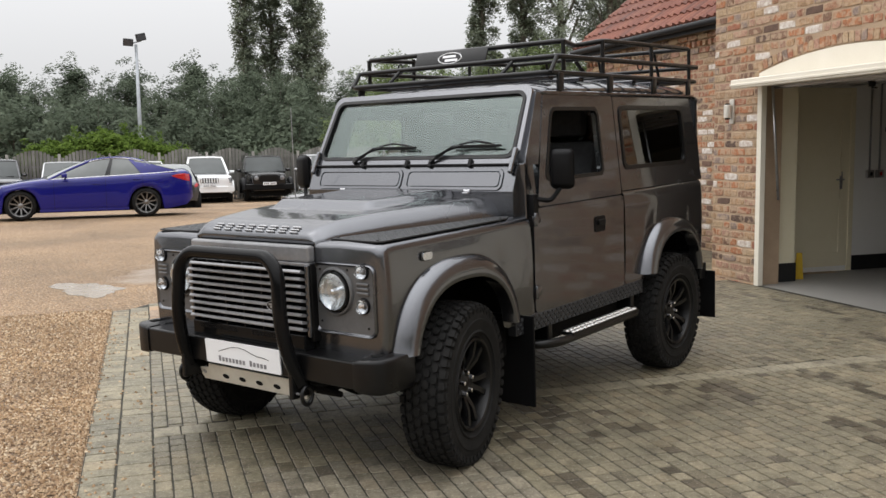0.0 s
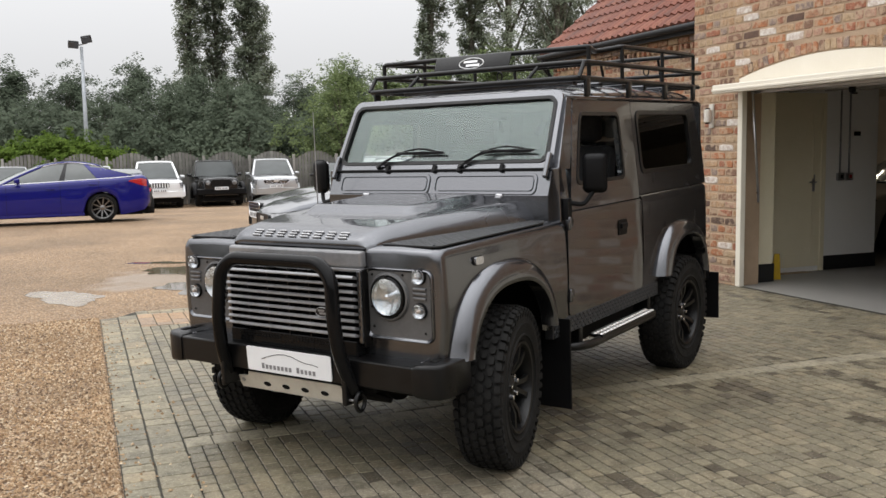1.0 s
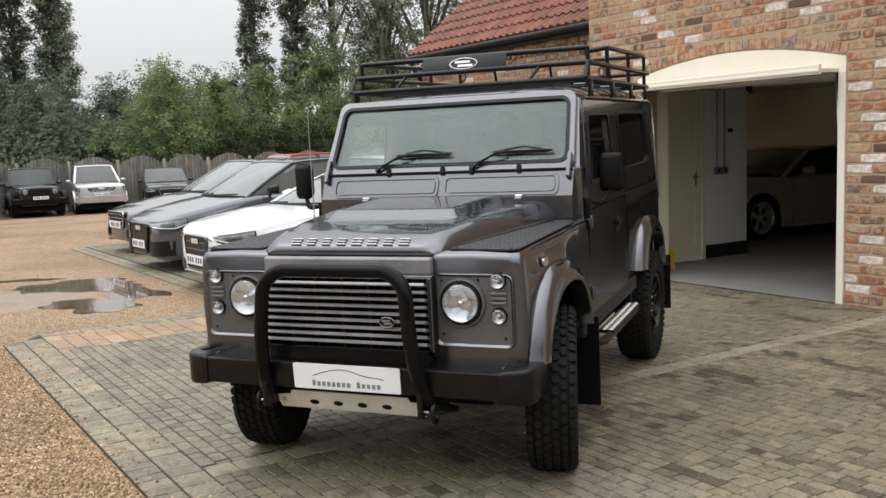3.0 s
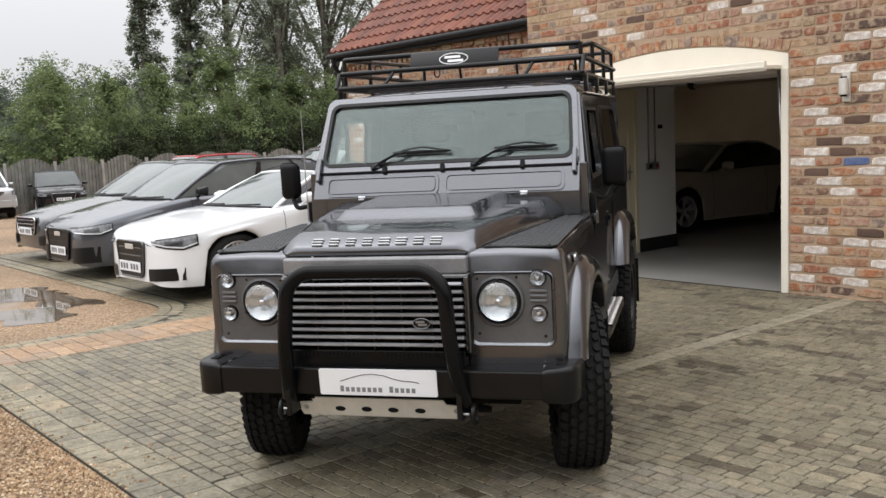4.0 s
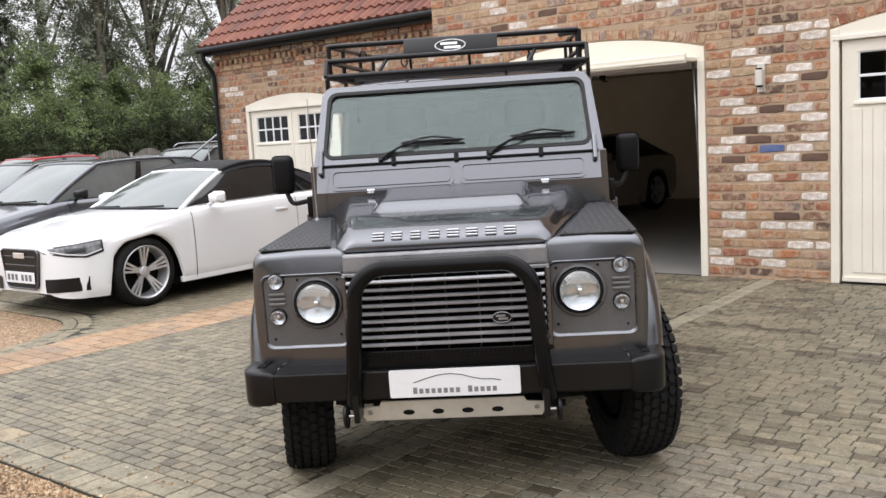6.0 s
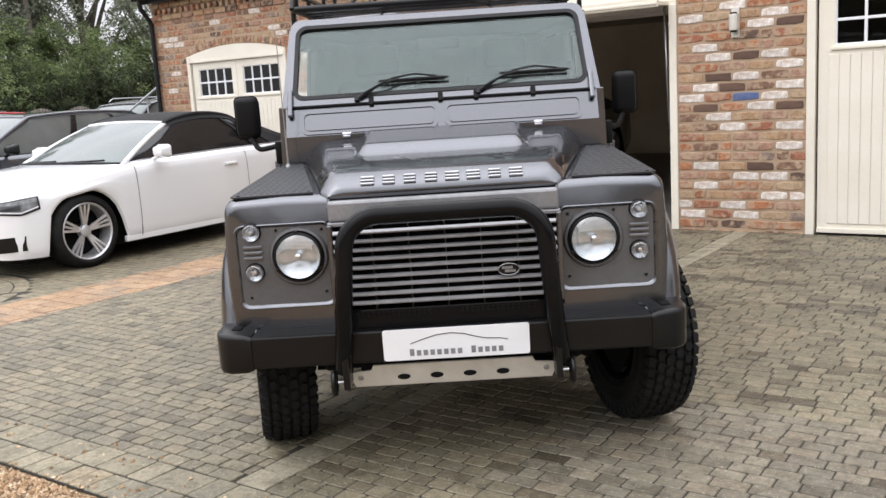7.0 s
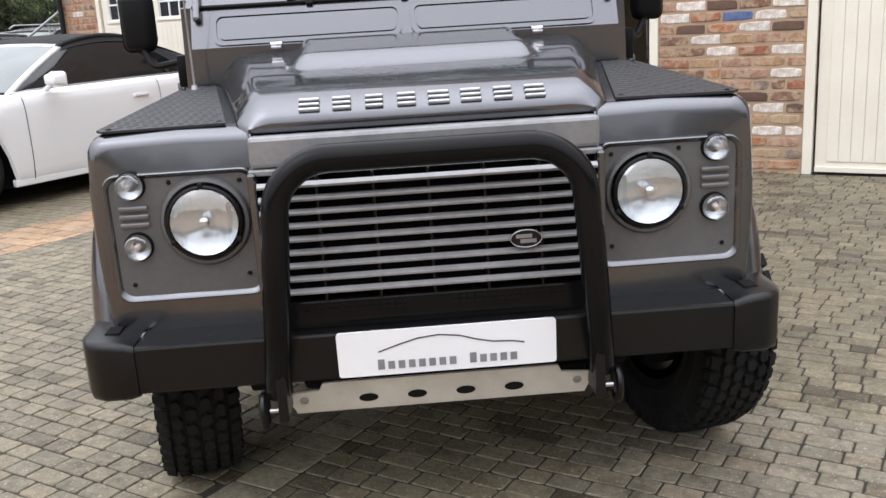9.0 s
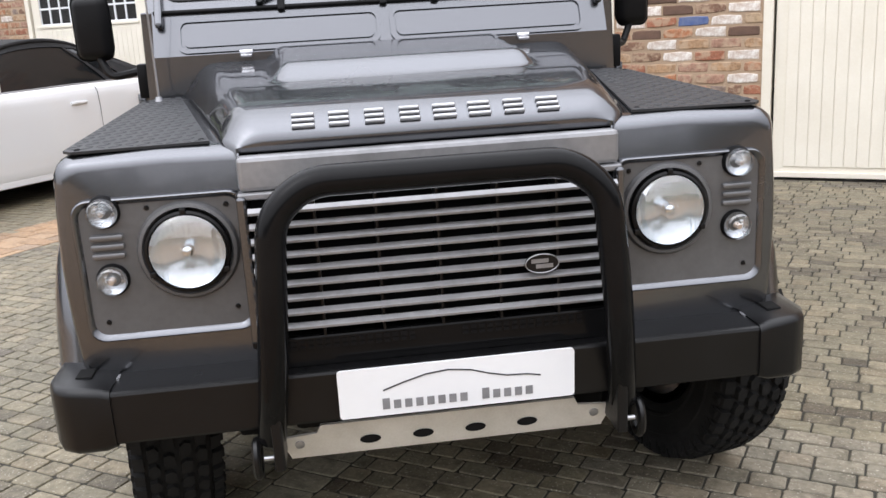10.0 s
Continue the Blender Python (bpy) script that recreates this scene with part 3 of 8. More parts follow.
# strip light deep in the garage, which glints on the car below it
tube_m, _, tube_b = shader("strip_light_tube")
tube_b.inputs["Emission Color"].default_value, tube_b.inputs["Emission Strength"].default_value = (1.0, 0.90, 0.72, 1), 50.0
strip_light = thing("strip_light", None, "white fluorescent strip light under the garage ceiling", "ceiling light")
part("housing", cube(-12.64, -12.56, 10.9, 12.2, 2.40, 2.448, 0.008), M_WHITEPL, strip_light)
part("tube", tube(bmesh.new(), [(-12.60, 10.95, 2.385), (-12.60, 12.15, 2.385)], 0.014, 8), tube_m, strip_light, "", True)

# garage doors
def jambs(span, parent, y0, y1, spring, rise):
    bm = bmesh.new()
    box(bm, span[0], span[0] + 0.07, y0, y1, 0.0, spring, 0.004)
    part("jamb", bm, M_CREAM, parent)
    part("jamb", cube(span[1] - 0.07, span[1], y0, y1, 0.0, spring, 0.004), M_CREAM, parent)


gd = tagged(thing("door_2"), "cream up-and-over garage door, raised open under an arched head", "garage door", kind="structure")
jambs(G1, gd, FY - 0.012, FY + 0.05, 2.07, 0.16)
ap = arch_pts((G1[0] + 0.002, G1[1] - 0.002), 2.198, 0.158)
bm = prism(bmesh.new(), [(G1[0] + 0.002, 2.07), (G1[1] - 0.002, 2.07)] + ap[::-1], "y", FY + 0.0, FY + 0.10)
part("arched_head", bm, M_CREAM, gd)
LEAF = Matrix.Translation((0, 5.76, 2.075)) @ pose(0, 0, 0, 2.0, 0, 0)
bm = cube(-8.06, -5.60, 0.0, 2.3, -0.018, 0.018, 0.004)
bmesh.ops.transform(bm, matrix=LEAF, verts=bm.verts[:])
leaf = part("door_leaf", bm, M_CREAM, gd, "cream leaf raised level")
bm = cube(-8.075, -5.585, -0.02, 0.02, -0.035, 0.055, 0.01)
box(bm, -8.075, -5.585, -0.032, -0.018, -0.012, 0.012, 0.004)
bmesh.ops.transform(bm, matrix=LEAF, verts=bm.verts[:])
part("bottom_rail", bm, M_CREAM, leaf)
bm = bmesh.new()
for y in (0.45, 0.95, 1.45, 1.95):
    box(bm, -8.0, -5.66, y - 0.03, y + 0.03, -0.05, -0.018, 0.004)
bmesh.ops.transform(bm, matrix=LEAF, verts=bm.verts[:])
part("stiffener", bm, M_SILVER, leaf)
for x in (-7.90, -5.67):
    part("spring_arm", tube(bmesh.new(), [(x, 6.22, 0.9), (x, 6.12, 2.06)], 0.013, 8), M_SILVER, gd, "", True)
    part("track", cube(x - 0.02, x + 0.02, 6.2, 8.4, 2.17, 2.21, 0.004), M_SILVER, gd)
bm = spin(bmesh.new(), [(-0.05, 0.03), (0.0, 0.035)], "z", (-6.75, 6.3, 2.03), 12)
tube(bm, [(-6.75, 6.3, 1.985), (-6.75, 6.3, 1.97), (-6.69, 6.3, 1.965)], 0.008, 6)
part("lock_handle", bm, M_PLASTIC, gd, "", True)


def closed_garage(name, span, yw, spring, rise, label):
    """A shut side-by-side garage door with small-paned windows and boarded panels."""
    g = tagged(thing(name), label, "garage door", kind="structure")
    jambs(span, g, yw - 0.012, yw + 0.1, spring, rise)
    ap = arch_pts((span[0] + 0.002, span[1] - 0.002), spring - 0.002, rise)
    bm = prism(bmesh.new(), [(span[0] + 0.002, spring - 0.10), (span[1] - 0.002, spring - 0.10)] + ap[::-1], "y", yw + 0.0, yw + 0.08)
    part("arched_head", bm, M_CREAM, g)
    part("head_moulding", cube(span[0] + 0.02, span[1] - 0.02, yw - 0.02, yw + 0.0, spring - 0.10, spring - 0.055, 0.006), M_CREAM, g)
    x0, x1, zt = span[0] + 0.09, span[1] - 0.09, spring - 0.105
    mid = (x0 + x1) / 2
    for a, b in ((x0, mid - 0.004), (mid + 0.004, x1)):
        w0, w1, wz0, wz1 = a + 0.13, b - 0.10, zt - 0.51, zt - 0.10
        bm = frame_prism(bmesh.new(), [(a, 0.02), (b, 0.02), (b, zt), (a, zt)], [(w0, wz0), (w1, wz0), (w1, wz1), (w0, wz1)], "y", yw + 0.02, yw + 0.06)
        lf = part("door_leaf", bm, M_CREAM, g)
        n = 4
        pw = (w1 - w0) / n
        for i in range(n):
            for j in range(2):
                zz = wz0 + (wz1 - wz0) / 2 * j
                part("pane", cube(w0 + pw * i + 0.012, w0 + pw * (i + 1) - 0.012, yw + 0.045, yw + 0.05, zz + 0.012, zz + (wz1 - wz0) / 2 - 0.012), M_PANE, lf)
        bm = bmesh.new()
        for i in range(n + 1):
            box(bm, w0 + pw * i - 0.012, w0 + pw * i + 0.012, yw + 0.03, yw + 0.055, wz0, wz1, 0.003)
        for j in range(3):
            zz = wz0 + (wz1 - wz0) / 2 * j
            box(bm, w0 - 0.012, w1 + 0.012, yw + 0.032, yw + 0.053, zz - 0.012, zz + 0.012, 0.003)
        part("glazing_bars", bm, M_WHITEPL, lf)
        part("sill", cube(w0 - 0.03, w1 + 0.03, yw + 0.0, yw + 0.04, wz0 - 0.04, wz0 - 0.013, 0.004), M_CREAM, lf)
        nb = max(4, round((w1 - w0 + 0.1) / 0.085))
        bw = (w1 - w0 + 0.1) / nb
        for i in range(nb):
            part("board", cube(w0 - 0.05 + bw * i + 0.0014, w0 - 0.05 + bw * (i + 1) - 0.0014, yw + 0.012, yw + 0.021, 0.10, wz0 - 0.075, 0.003, 1), M_CREAM, lf)
    part("bottom_bar", cube(x0, x1, yw + 0.0, yw + 0.02, 0.02, 0.06, 0.003), M_CREAM, g)
    return g


closed_garage("door_3", G3, FY, 2.22, 0.16, "cream shut garage door with small-paned windows")

# ---- the low building, set back ----
G2 = (-13.99, -11.86)
bm = bmesh.new()
prism(bm, [(LX[0], -0.1), (G2[0], -0.1), (G2[0], 3.1), (LX[0], 3.1)], "y", LY + 0.006, LY + 0.25)
prism(bm, arch_pts(G2, 2.16, 0.13) + [(G2[1], 3.1), (G2[0], 3.1)], "y", LY + 0.006, LY + 0.25)
prism(bm, [(G2[1], -0.1), (LX[1], -0.1), (LX[1], 3.1), (G2[1], 3.1)], "y", LY + 0.006, LY + 0.25)
prism(bm, [(LY + 0.25, -0.1), (15.0, -0.1), (15.0, 3.1), (LY + 0.25, 3.1)], "x", LX[0] + 0.012, LX[0] + 0.25)
tagged(part("wall_low", bm, M_MORTAR), "brick wall of the lower garage range", "brick wall", kind="structure")
closed_garage("door_4", G2, LY, 2.16, 0.13, "cream shut garage door in the lower range, with small-paned windows")
bm = cube(-8.80, -8.62, FY + 0.31, 8.60, -0.1, TOP)
tagged(part("wall_return", bm, M_MORTAR), "brick return of the tall building", "brick wall", kind="structure")

# pantiled roof: each course of tiles waves across and steps down over the next
SLOPE = radians(39)
bm = bmesh.new()
EAVE_Y, EAVE_Z = LY - 0.22, 3.16
n_course, gauge = 17, 0.30
for c in range(n_course):
    s0, s1 = c * gauge, (c + 1) * gauge + 0.05
    n_t = 36
    for i in range(n_t):
        x0 = LX[0] - 0.08 + i * 0.168
        if x0 > -8.85:
            continue
        cols = []
        for k in range(9):
            u = k / 8
            h = 0.023 * math.sin(2 * math.pi * u) if u < 0.62 else 0.023 * math.sin(2 * math.pi * 0.62) * (1 - (u - 0.62) / 0.5)
            cols.append((x0 + u * 0.172, h))
        rows = []
        for s, lift in ((s0, 0.0), (s0, 0.045), (s1, 0.012)):
            rows.append([(x, EAVE_Y + s * math.cos(SLOPE) - (h + lift) * math.sin(SLOPE), EAVE_Z + s * math.sin(SLOPE) + (h + lift) * math.cos(SLOPE)) for x, h in cols])
        grid(bm, rows)
roof = thing("roof_1", None, "low red clay pantile roof", "roof", kind="structure")
part("pantiles", bm, M_TILE, roof, "red clay pantiles")
top_s = n_course * gauge
deck = [(EAVE_Y + 0.05, EAVE_Z - 0.04), (EAVE_Y + top_s * math.cos(SLOPE), EAVE_Z + top_s * math.sin(SLOPE) - 0.03), (15.0, 3.1), (LY + 0.2, 3.0)]
part("roof_deck", prism(bmesh.new(), deck, "x", LX[0] - 0.02, -8.82), M_GUTTER, roof)
part("verge", prism(bmesh.new(), [(EAVE_Y, EAVE_Z - 0.05), (EAVE_Y + top_s * math.cos(SLOPE), EAVE_Z + top_s * math.sin(SLOPE) - 0.05), (EAVE_Y + top_s * math.cos(SLOPE), EAVE_Z + top_s * math.sin(SLOPE) + 0.03), (EAVE_Y, EAVE_Z + 0.03)], "x", LX[0] - 0.10, LX[0] - 0.05), M_MORTAR, roof)
bm = tube(bmesh.new(), [(LX[0] - 0.1, EAVE_Y - 0.03, EAVE_Z - 0.045), (-8.82, EAVE_Y - 0.03, EAVE_Z - 0.045)], 0.046, 12)
box(bm, LX[0] - 0.05, -8.82, EAVE_Y + 0.04, EAVE_Y + 0.06, EAVE_Z - 0.14, EAVE_Z - 0.02)
part("gutter", bm, M_GUTTER, roof, "black half-round gutter", True, 40)
bm = tube(bmesh.new(), bend([(LX[0] + 0.04, EAVE_Y - 0.03, EAVE_Z - 0.08), (LX[0] + 0.04, EAVE_Y - 0.02, EAVE_Z - 0.2), (LX[0] + 0.03, LY - 0.05, EAVE_Z - 0.42), (LX[0] + 0.03, LY - 0.05, 0.05)], 0.05), 0.036, 10)
part("downpipe", bm, M_GUTTER, roof, "black downpipe", True, 40)

# roof and far gable of the tall building
tall_roof = thing("roof_2", None, "clay pantile roof of the tall building", "roof", kind="structure")
pitch = [(5.80, TOP + 0.02), (10.4, 8.0), (15.1, TOP + 0.02), (15.1, TOP - 0.10), (10.4, 7.86), (5.80, TOP - 0.10)]
part("roof_slope", prism(bmesh.new(), pitch, "x", -8.85, 3.05), M_TILE, tall_roof)
part("gable", prism(bmesh.new(), [(6.36, TOP - 0.2), (14.8, TOP - 0.2), (10.4, 7.8)], "x", 2.7, 2.98), M_MORTAR, tall_roof)
part("gable", prism(bmesh.new(), [(6.36, TOP - 0.2), (14.8, TOP - 0.2), (10.4, 7.8)], "x", -8.78, -8.5), M_MORTAR, tall_roof)
tagged(part("wall_side", cube(2.7, 2.99, FY + 0.31, 14.8, -0.1, TOP), M_MORTAR), "plain brick side wall", "brick wall", kind="structure")

# outdoor lights on the brick wall
def wall_light(x, z):
    wl_ = thing("wall_light", pose(x, FY, z), "brushed steel up-and-down wall light", "wall light", "outdoor wall lights")
    part("back_plate", cube(-0.035, 0.035, -0.02, 0.0, -0.13, 0.13, 0.004), M_ALU, wl_)
    part("shade", spin(bmesh.new(), [(-0.07, 0.036), (-0.066, 0.04), (0.066, 0.04), (0.07, 0.036)], "z", (0, -0.065, 0), 20), M_ALU, wl_, "", True, 40)
    part("glass", spin(bmesh.new(), [(-0.085, 0.028), (0.085, 0.028)], "z", (0, -0.065, 0), 20, False), M_PLASTIC, wl_, "", True, 40)


wall_light(-8.46, 1.83)
wall_light(-4.99, 1.86)

# ---- the grey four-wheel-drive car on the setts ----
SUV_POSE = pose(-4.306, 0.467, 0, 0, 0, 34.1)
AX_F, AX_R, TYRE_R = 0.505, 2.865, 0.386
suv = thing("off_road_car", SUV_POSE, "gunmetal grey boxy off-road car with a black bull bar on setts", "car")
RAKE = Matrix.Translation((0, AX_F, 0)) @ pose(0, 0, 0, 1.4, -0.4, 0) @ Matrix.Translation((0, -AX_F, 0))
MIRROR_X = Matrix.Diagonal((-1, 1, 1, 1))


def suv_part(name, bm, material, parent=None, label="", smooth=False, angle=35, right=False):
    if right:
        bmesh.ops.transform(bm, matrix=MIRROR_X, verts=bm.verts[:])
    bmesh.ops.transform(bm, matrix=RAKE, verts=bm.verts[:])
    return part(name, bm, material, parent or suv, label, smooth, angle)


def pair(name, make, material, label="", smooth=False, angle=35, parent=None):
    return [suv_part(name, make(), material, parent, label, smooth, angle, right) for right in (False, True)]


def wing_top(y):
    return 1.085 + 0.012 * y


def bonnet_edge(y):
    return lerp(y, (0.03, 1.16), (0.437, 0.668))


def arch_low(y, yc, ry, zc, rz, low):
    d = abs(y - yc) / ry
    return low if d >= 1 else max(low, zc + rz * (1 - d ** 2.4) ** (1 / 2.4))


def front_wing():
    bm = bmesh.new()
    rows = []
    ys = [0.030, 0.036, 0.052, 0.08] + [0.08 + 0.035 * i for i in range(1, 32)] + [1.18]
    for y in ys:
        ins = lerp(y, (0.03, 0.036, 0.052, 0.08), (0.030, 0.014, 0.004, 0.0))
        xo, zt, xi = 0.800 - ins, wing_top(y) - ins, max(bonnet_edge(y) - 0.03, 0.40)
        zb = arch_low(y, 0.525, 0.40, 0.47, 0.44, 0.60 if y < 0.5 else 0.56)
        r = 0.045
        row = [(xi, y, zt), ((xi + xo - r) / 2, y, zt + 0.004)]
        row += [(xo - r + r * math.sin(radians(a)), y, zt - r + r * math.cos(radians(a))) for a in (0, 18, 36, 54, 72, 90)]
        z0 = zt - r
        row += [(xo + 0.012 * math.sin(math.pi * k / 7), y, z0 + (zb - z0) * k / 7) for k in range(1, 8)]
        rows.append(row)
    vs = grid(bm, rows)
    front = vs[0] + [bm.verts.new((0.40, 0.03, 0.60))]
    bm.faces.new(front)
    return bm


def flare(yc, ry, zc, rz, low_front, low_rear):
    bm = bmesh.new()
    rows = []
    for k in range(29):
        a = math.pi * k / 28
        cy, cz = -math.cos(a), math.sin(a)
        e = 2 / 2.5
        sy, sz = math.copysign(abs(cy) ** e, cy), abs(cz) ** e
        row = []
        for x, s in ((0.800, 1.0), (0.818, 0.992), (0.842, 0.965), (0.862, 0.925), (0.876, 0.865), (0.880, 0.81), (0.874, 0.795), (0.80, 0.795)):
            row.append((x, yc + ry * s * sy, max(zc + rz * s * sz, low_front if k < 14 else low_rear)))
        rows.append(row)
    grid(bm, rows)
    return bm


def side_lower():
    """The body side behind the door, with its wheel opening."""
    bm = bmesh.new()
    rows = []
    n = 40
    for i in range(n + 1):
        y = 2.235 + (3.47 - 2.235) * i / n
        zb = arch_low(y, 2.88, 0.385, 0.47, 0.41, 0.58)
        ins = 0.03 if i == n else 0.008 if i == n - 1 else 0
        row = [(0.80 - ins, y, zb), (0.808 - ins, y, max(zb, 0.8)), (0.806 - ins, y, max(zb, 1.05)), (0.80 - ins, y, 1.13), (0.787 - ins, y, 1.152), (0.765 - ins, y, 1.156)]
        rows.append(row)
    grid(bm, rows)
    return bm


def lean(bm):
    for v in bm.verts:
        if v.co.z > 1.14:
            v.co.x -= (v.co.z - 1.14) * 0.105
    return bm


def upper_side():
    bm = frame_prism(bmesh.new(), rounded(2.245, 3.47, 1.157, 1.735, 0.012), rounded(2.305, 3.24, 1.285, 1.665, 0.05), "x", 0.742, 0.784)
    return lean(bm)


def quarter_seal():
    return lean(frame_prism(bmesh.new(), rounded(2.300, 3.245, 1.280, 1.670, 0.055), rounded(2.325, 3.22, 1.305, 1.645, 0.045), "x", 0.776, 0.790))


def pane_at(y0, y1, z0, z1, r, x0, x1):
    return lean(prism(bmesh.new(), rounded(y0, y1, z0, z1, r), "x", x0, x1))


def door_lower():
    bm = bmesh.new()
    prism(bm, rounded(1.215, 2.225, 0.575, 1.135, 0.03), "x", 0.762, 0.803)
    bmesh.ops.bevel(bm, geom=[e for e in bm.edges if all(v.co.x > 0.8 for v in e.verts)], offset=0.008, segments=2, affect="EDGES")
    return bm


def raked(bm):
    """Slants the front edge of the door's upper half along the screen pillar."""
    for v in bm.verts:
        w = min(max((1.95 - v.co.y) / 0.6, 0.0), 1.0)
        v.co.y += max(0.0, v.co.z - 1.28) * 0.36 * w
    return lean(bm)


def door_upper():
    return raked(frame_prism(bmesh.new(), rounded(1.285, 2.225, 1.14, 1.725, 0.02), rounded(1.385, 2.03, 1.27, 1.655, 0.045), "x", 0.748, 0.790))


SCREEN = Matrix.Translation((0, 1.198, 1.372)) @ pose(0, 0, 0, -27.5, 0, 0)


def on_screen(bm):
    bmesh.ops.transform(bm, matrix=SCREEN, verts=bm.verts[:])
    return bm


def taper(bm, low, high, h):
    for v in bm.verts:
        v.co.x *= low + (high - low) * v.co.z / h
    return bm


def bonnet_height(x, y):
    e = bonnet_edge(y)
    u = min(abs(x) / e, 1.0)
    crown = lerp(y, (0.03, 0.033, 0.042, 0.065, 0.10, 0.16, 0.4, 1.16), (1.085, 1.100, 1.115, 1.132, 1.146, 1.158, 1.178, 1.205))
    low = lerp(y, (0.03, 0.06, 0.12, 1.16), (1.080, 1.088, 1.094, wing_top(1.16) + 0.012))
    t = min(max((1 - u) / 0.16, 0.0), 1.0)
    s = math.sin(t * math.pi / 2) ** 0.85
    z = low + (crown - low) * s
    bw = lerp(y, (0.3, 0.9, 1.16), (0.315, 0.335, 0.37))
    up = min(max((bw + 0.035 - abs(x)) / 0.05, 0.0), 1.0)
    fwd = min(max((y - 0.43) / 0.085, 0.0), 1.0)
    back = min(max((1.14 - y) / 0.05, 0.0), 1.0)
    return z + 0.042 * up * up * (3 - 2 * up) * fwd * fwd * (3 - 2 * fwd) * (0.35 + 0.65 * back)


def bonnet():
    bm = bmesh.new()
    rows = []
    ys = [0.03, 0.0315, 0.034, 0.038, 0.045, 0.055, 0.065, 0.08] + [0.10 + 0.024 * i for i in range(45)] + [1.16]
    for y in ys:
        e = bonnet_edge(y)
        ins = 0.025 * max(0, (0.06 - y) / 0.03)
        us = [-1 + 2 * i / 72 for i in range(73)]
        us = [math.sin(u * math.pi / 2) * 0.35 + u * 0.65 for u in us]
        row = [(u * (e - ins), y, bonnet_height(u * e, y)) for u in us]
        row = [(row[0][0], y, row[0][2] - 0.03)] + row + [(row[-1][0], y, row[-1][2] - 0.03)]
        rows.append(row)
    rows.insert(0, [(p[0], 0.036, 1.068) for p in rows[0]])
    rows.insert(0, [(p[0], 0.06, 1.068) for p in rows[0]])
    grid(bm, rows)
    return bm


def wing_plate():
    """Chequer plate on the wing top."""
    pts = [(0.47, 0.075), (0.755, 0.055), (0.775, 0.08), (0.775, 1.0), (0.735, 1.08), (0.668, 1.08)]
    bm = bmesh.new()
    lo = [bm.verts.new((x, y, wing_top(y) + 0.003)) for x, y in pts]
    hi = [bm.verts.new((x, y, wing_top(y) + 0.009)) for x, y in pts]
    bm.faces.new(hi)
    for i in range(len(pts)):
        j = (i + 1) % len(pts)
        bm.faces.new((lo[i], lo[j], hi[j], hi[i]))
    return bm


def inside(p, poly):
    hit = False
    for (x0, y0), (x1, y1) in zip(poly, poly[1:] + poly[:1]):
        if (y0 > p[1]) != (y1 > p[1]) and p[0] < (x1 - x0) * (p[1] - y0) / (y1 - y0) + x0:
            hit = not hit
    return hit


def lozenge(bm, c, u, v, n, a, b, h):
    c, u, v, n = Vector(c), Vector(u), Vector(v), Vector(n)
    base = [bm.verts.new(c + u * a * p + v * b * q) for p, q in ((-1, 0), (0, -1), (1, 0), (0, 1))]
    top = [bm.verts.new(c + u * a * 0.7 * p + v * b * 0.5 * q + n * h) for p, q in ((-1, 0), (0, -1), (1, 0), (0, 1))]
    bm.faces.new(top)
    for i in range(4):
        bm.faces.new((base[i], base[(i + 1) % 4], top[(i + 1) % 4], top[i]))


def plate_studs():
    bm = bmesh.new()
    poly = [(0.49, 0.09), (0.76, 0.07), (0.762, 1.0), (0.73, 1.06), (0.682, 1.06)]
    s = 0.5 ** 0.5
    for i in range(0, 20):
        for j in range(0, 46):
            x, y = 0.46 + 0.030 * i, 0.06 + 0.030 * j
            if inside((x, y), poly):
                u = (s, s, 0) if (i + j) % 2 else (s, -s, 0)
                v = (-u[1], u[0], 0)
                lozenge(bm, (x, y, wing_top(y) + 0.009), u, v, (0, 0, 1), 0.0185, 0.0058, 0.0016)
    return bm


for right in (False, True):
    w = suv_part("front_wing", front_wing(), M_PAINT, None, "", True, 40, right)
    suv_part("wing_plate", wing_plate(), M_CHEQ, w, "black chequer plate on the wing top", False, 35, right)
    suv_part("tread_pattern", plate_studs(), M_CHEQ, w, "", False, 35, right)
    for x, y in ((0.745, 0.075), (0.49, 0.10), (0.755, 0.98), (0.69, 1.06)):
        bm = spin(bmesh.new(), [(0, 0.007), (0.003, 0.006), (0.004, 0.003)], "z", (x, y, wing_top(y) + 0.009), 10)
        suv_part("bolt", bm, M_PLASTIC, w, "", True, 35, right)
pair("wheel_arch_flare", lambda: flare(0.545, 0.474, 0.47, 0.512, 0.60, 0.60), M_PAINT, "", True, 50)
pair("wheel_arch_flare", lambda: flare(2.885, 0.450, 0.47, 0.476, 0.62, 0.55), M_PAINT, "", True, 50)
bon = suv_part("bonnet", bonnet(), M_PAINT, None, "gunmetal bonnet with a raised centre", True, 50)
pair("rear_side_panel", side_lower, M_PAINT, "", True, 40)
pair("upper_side_panel", upper_side, M_PAINT)
pair("window_seal", quarter_seal, M_BLACK)
pair("rear_side_window", lambda: pane_at(2.31, 3.235, 1.29, 1.66, 0.05, 0.770, 0.776), M_TINT, "dark tinted side window")
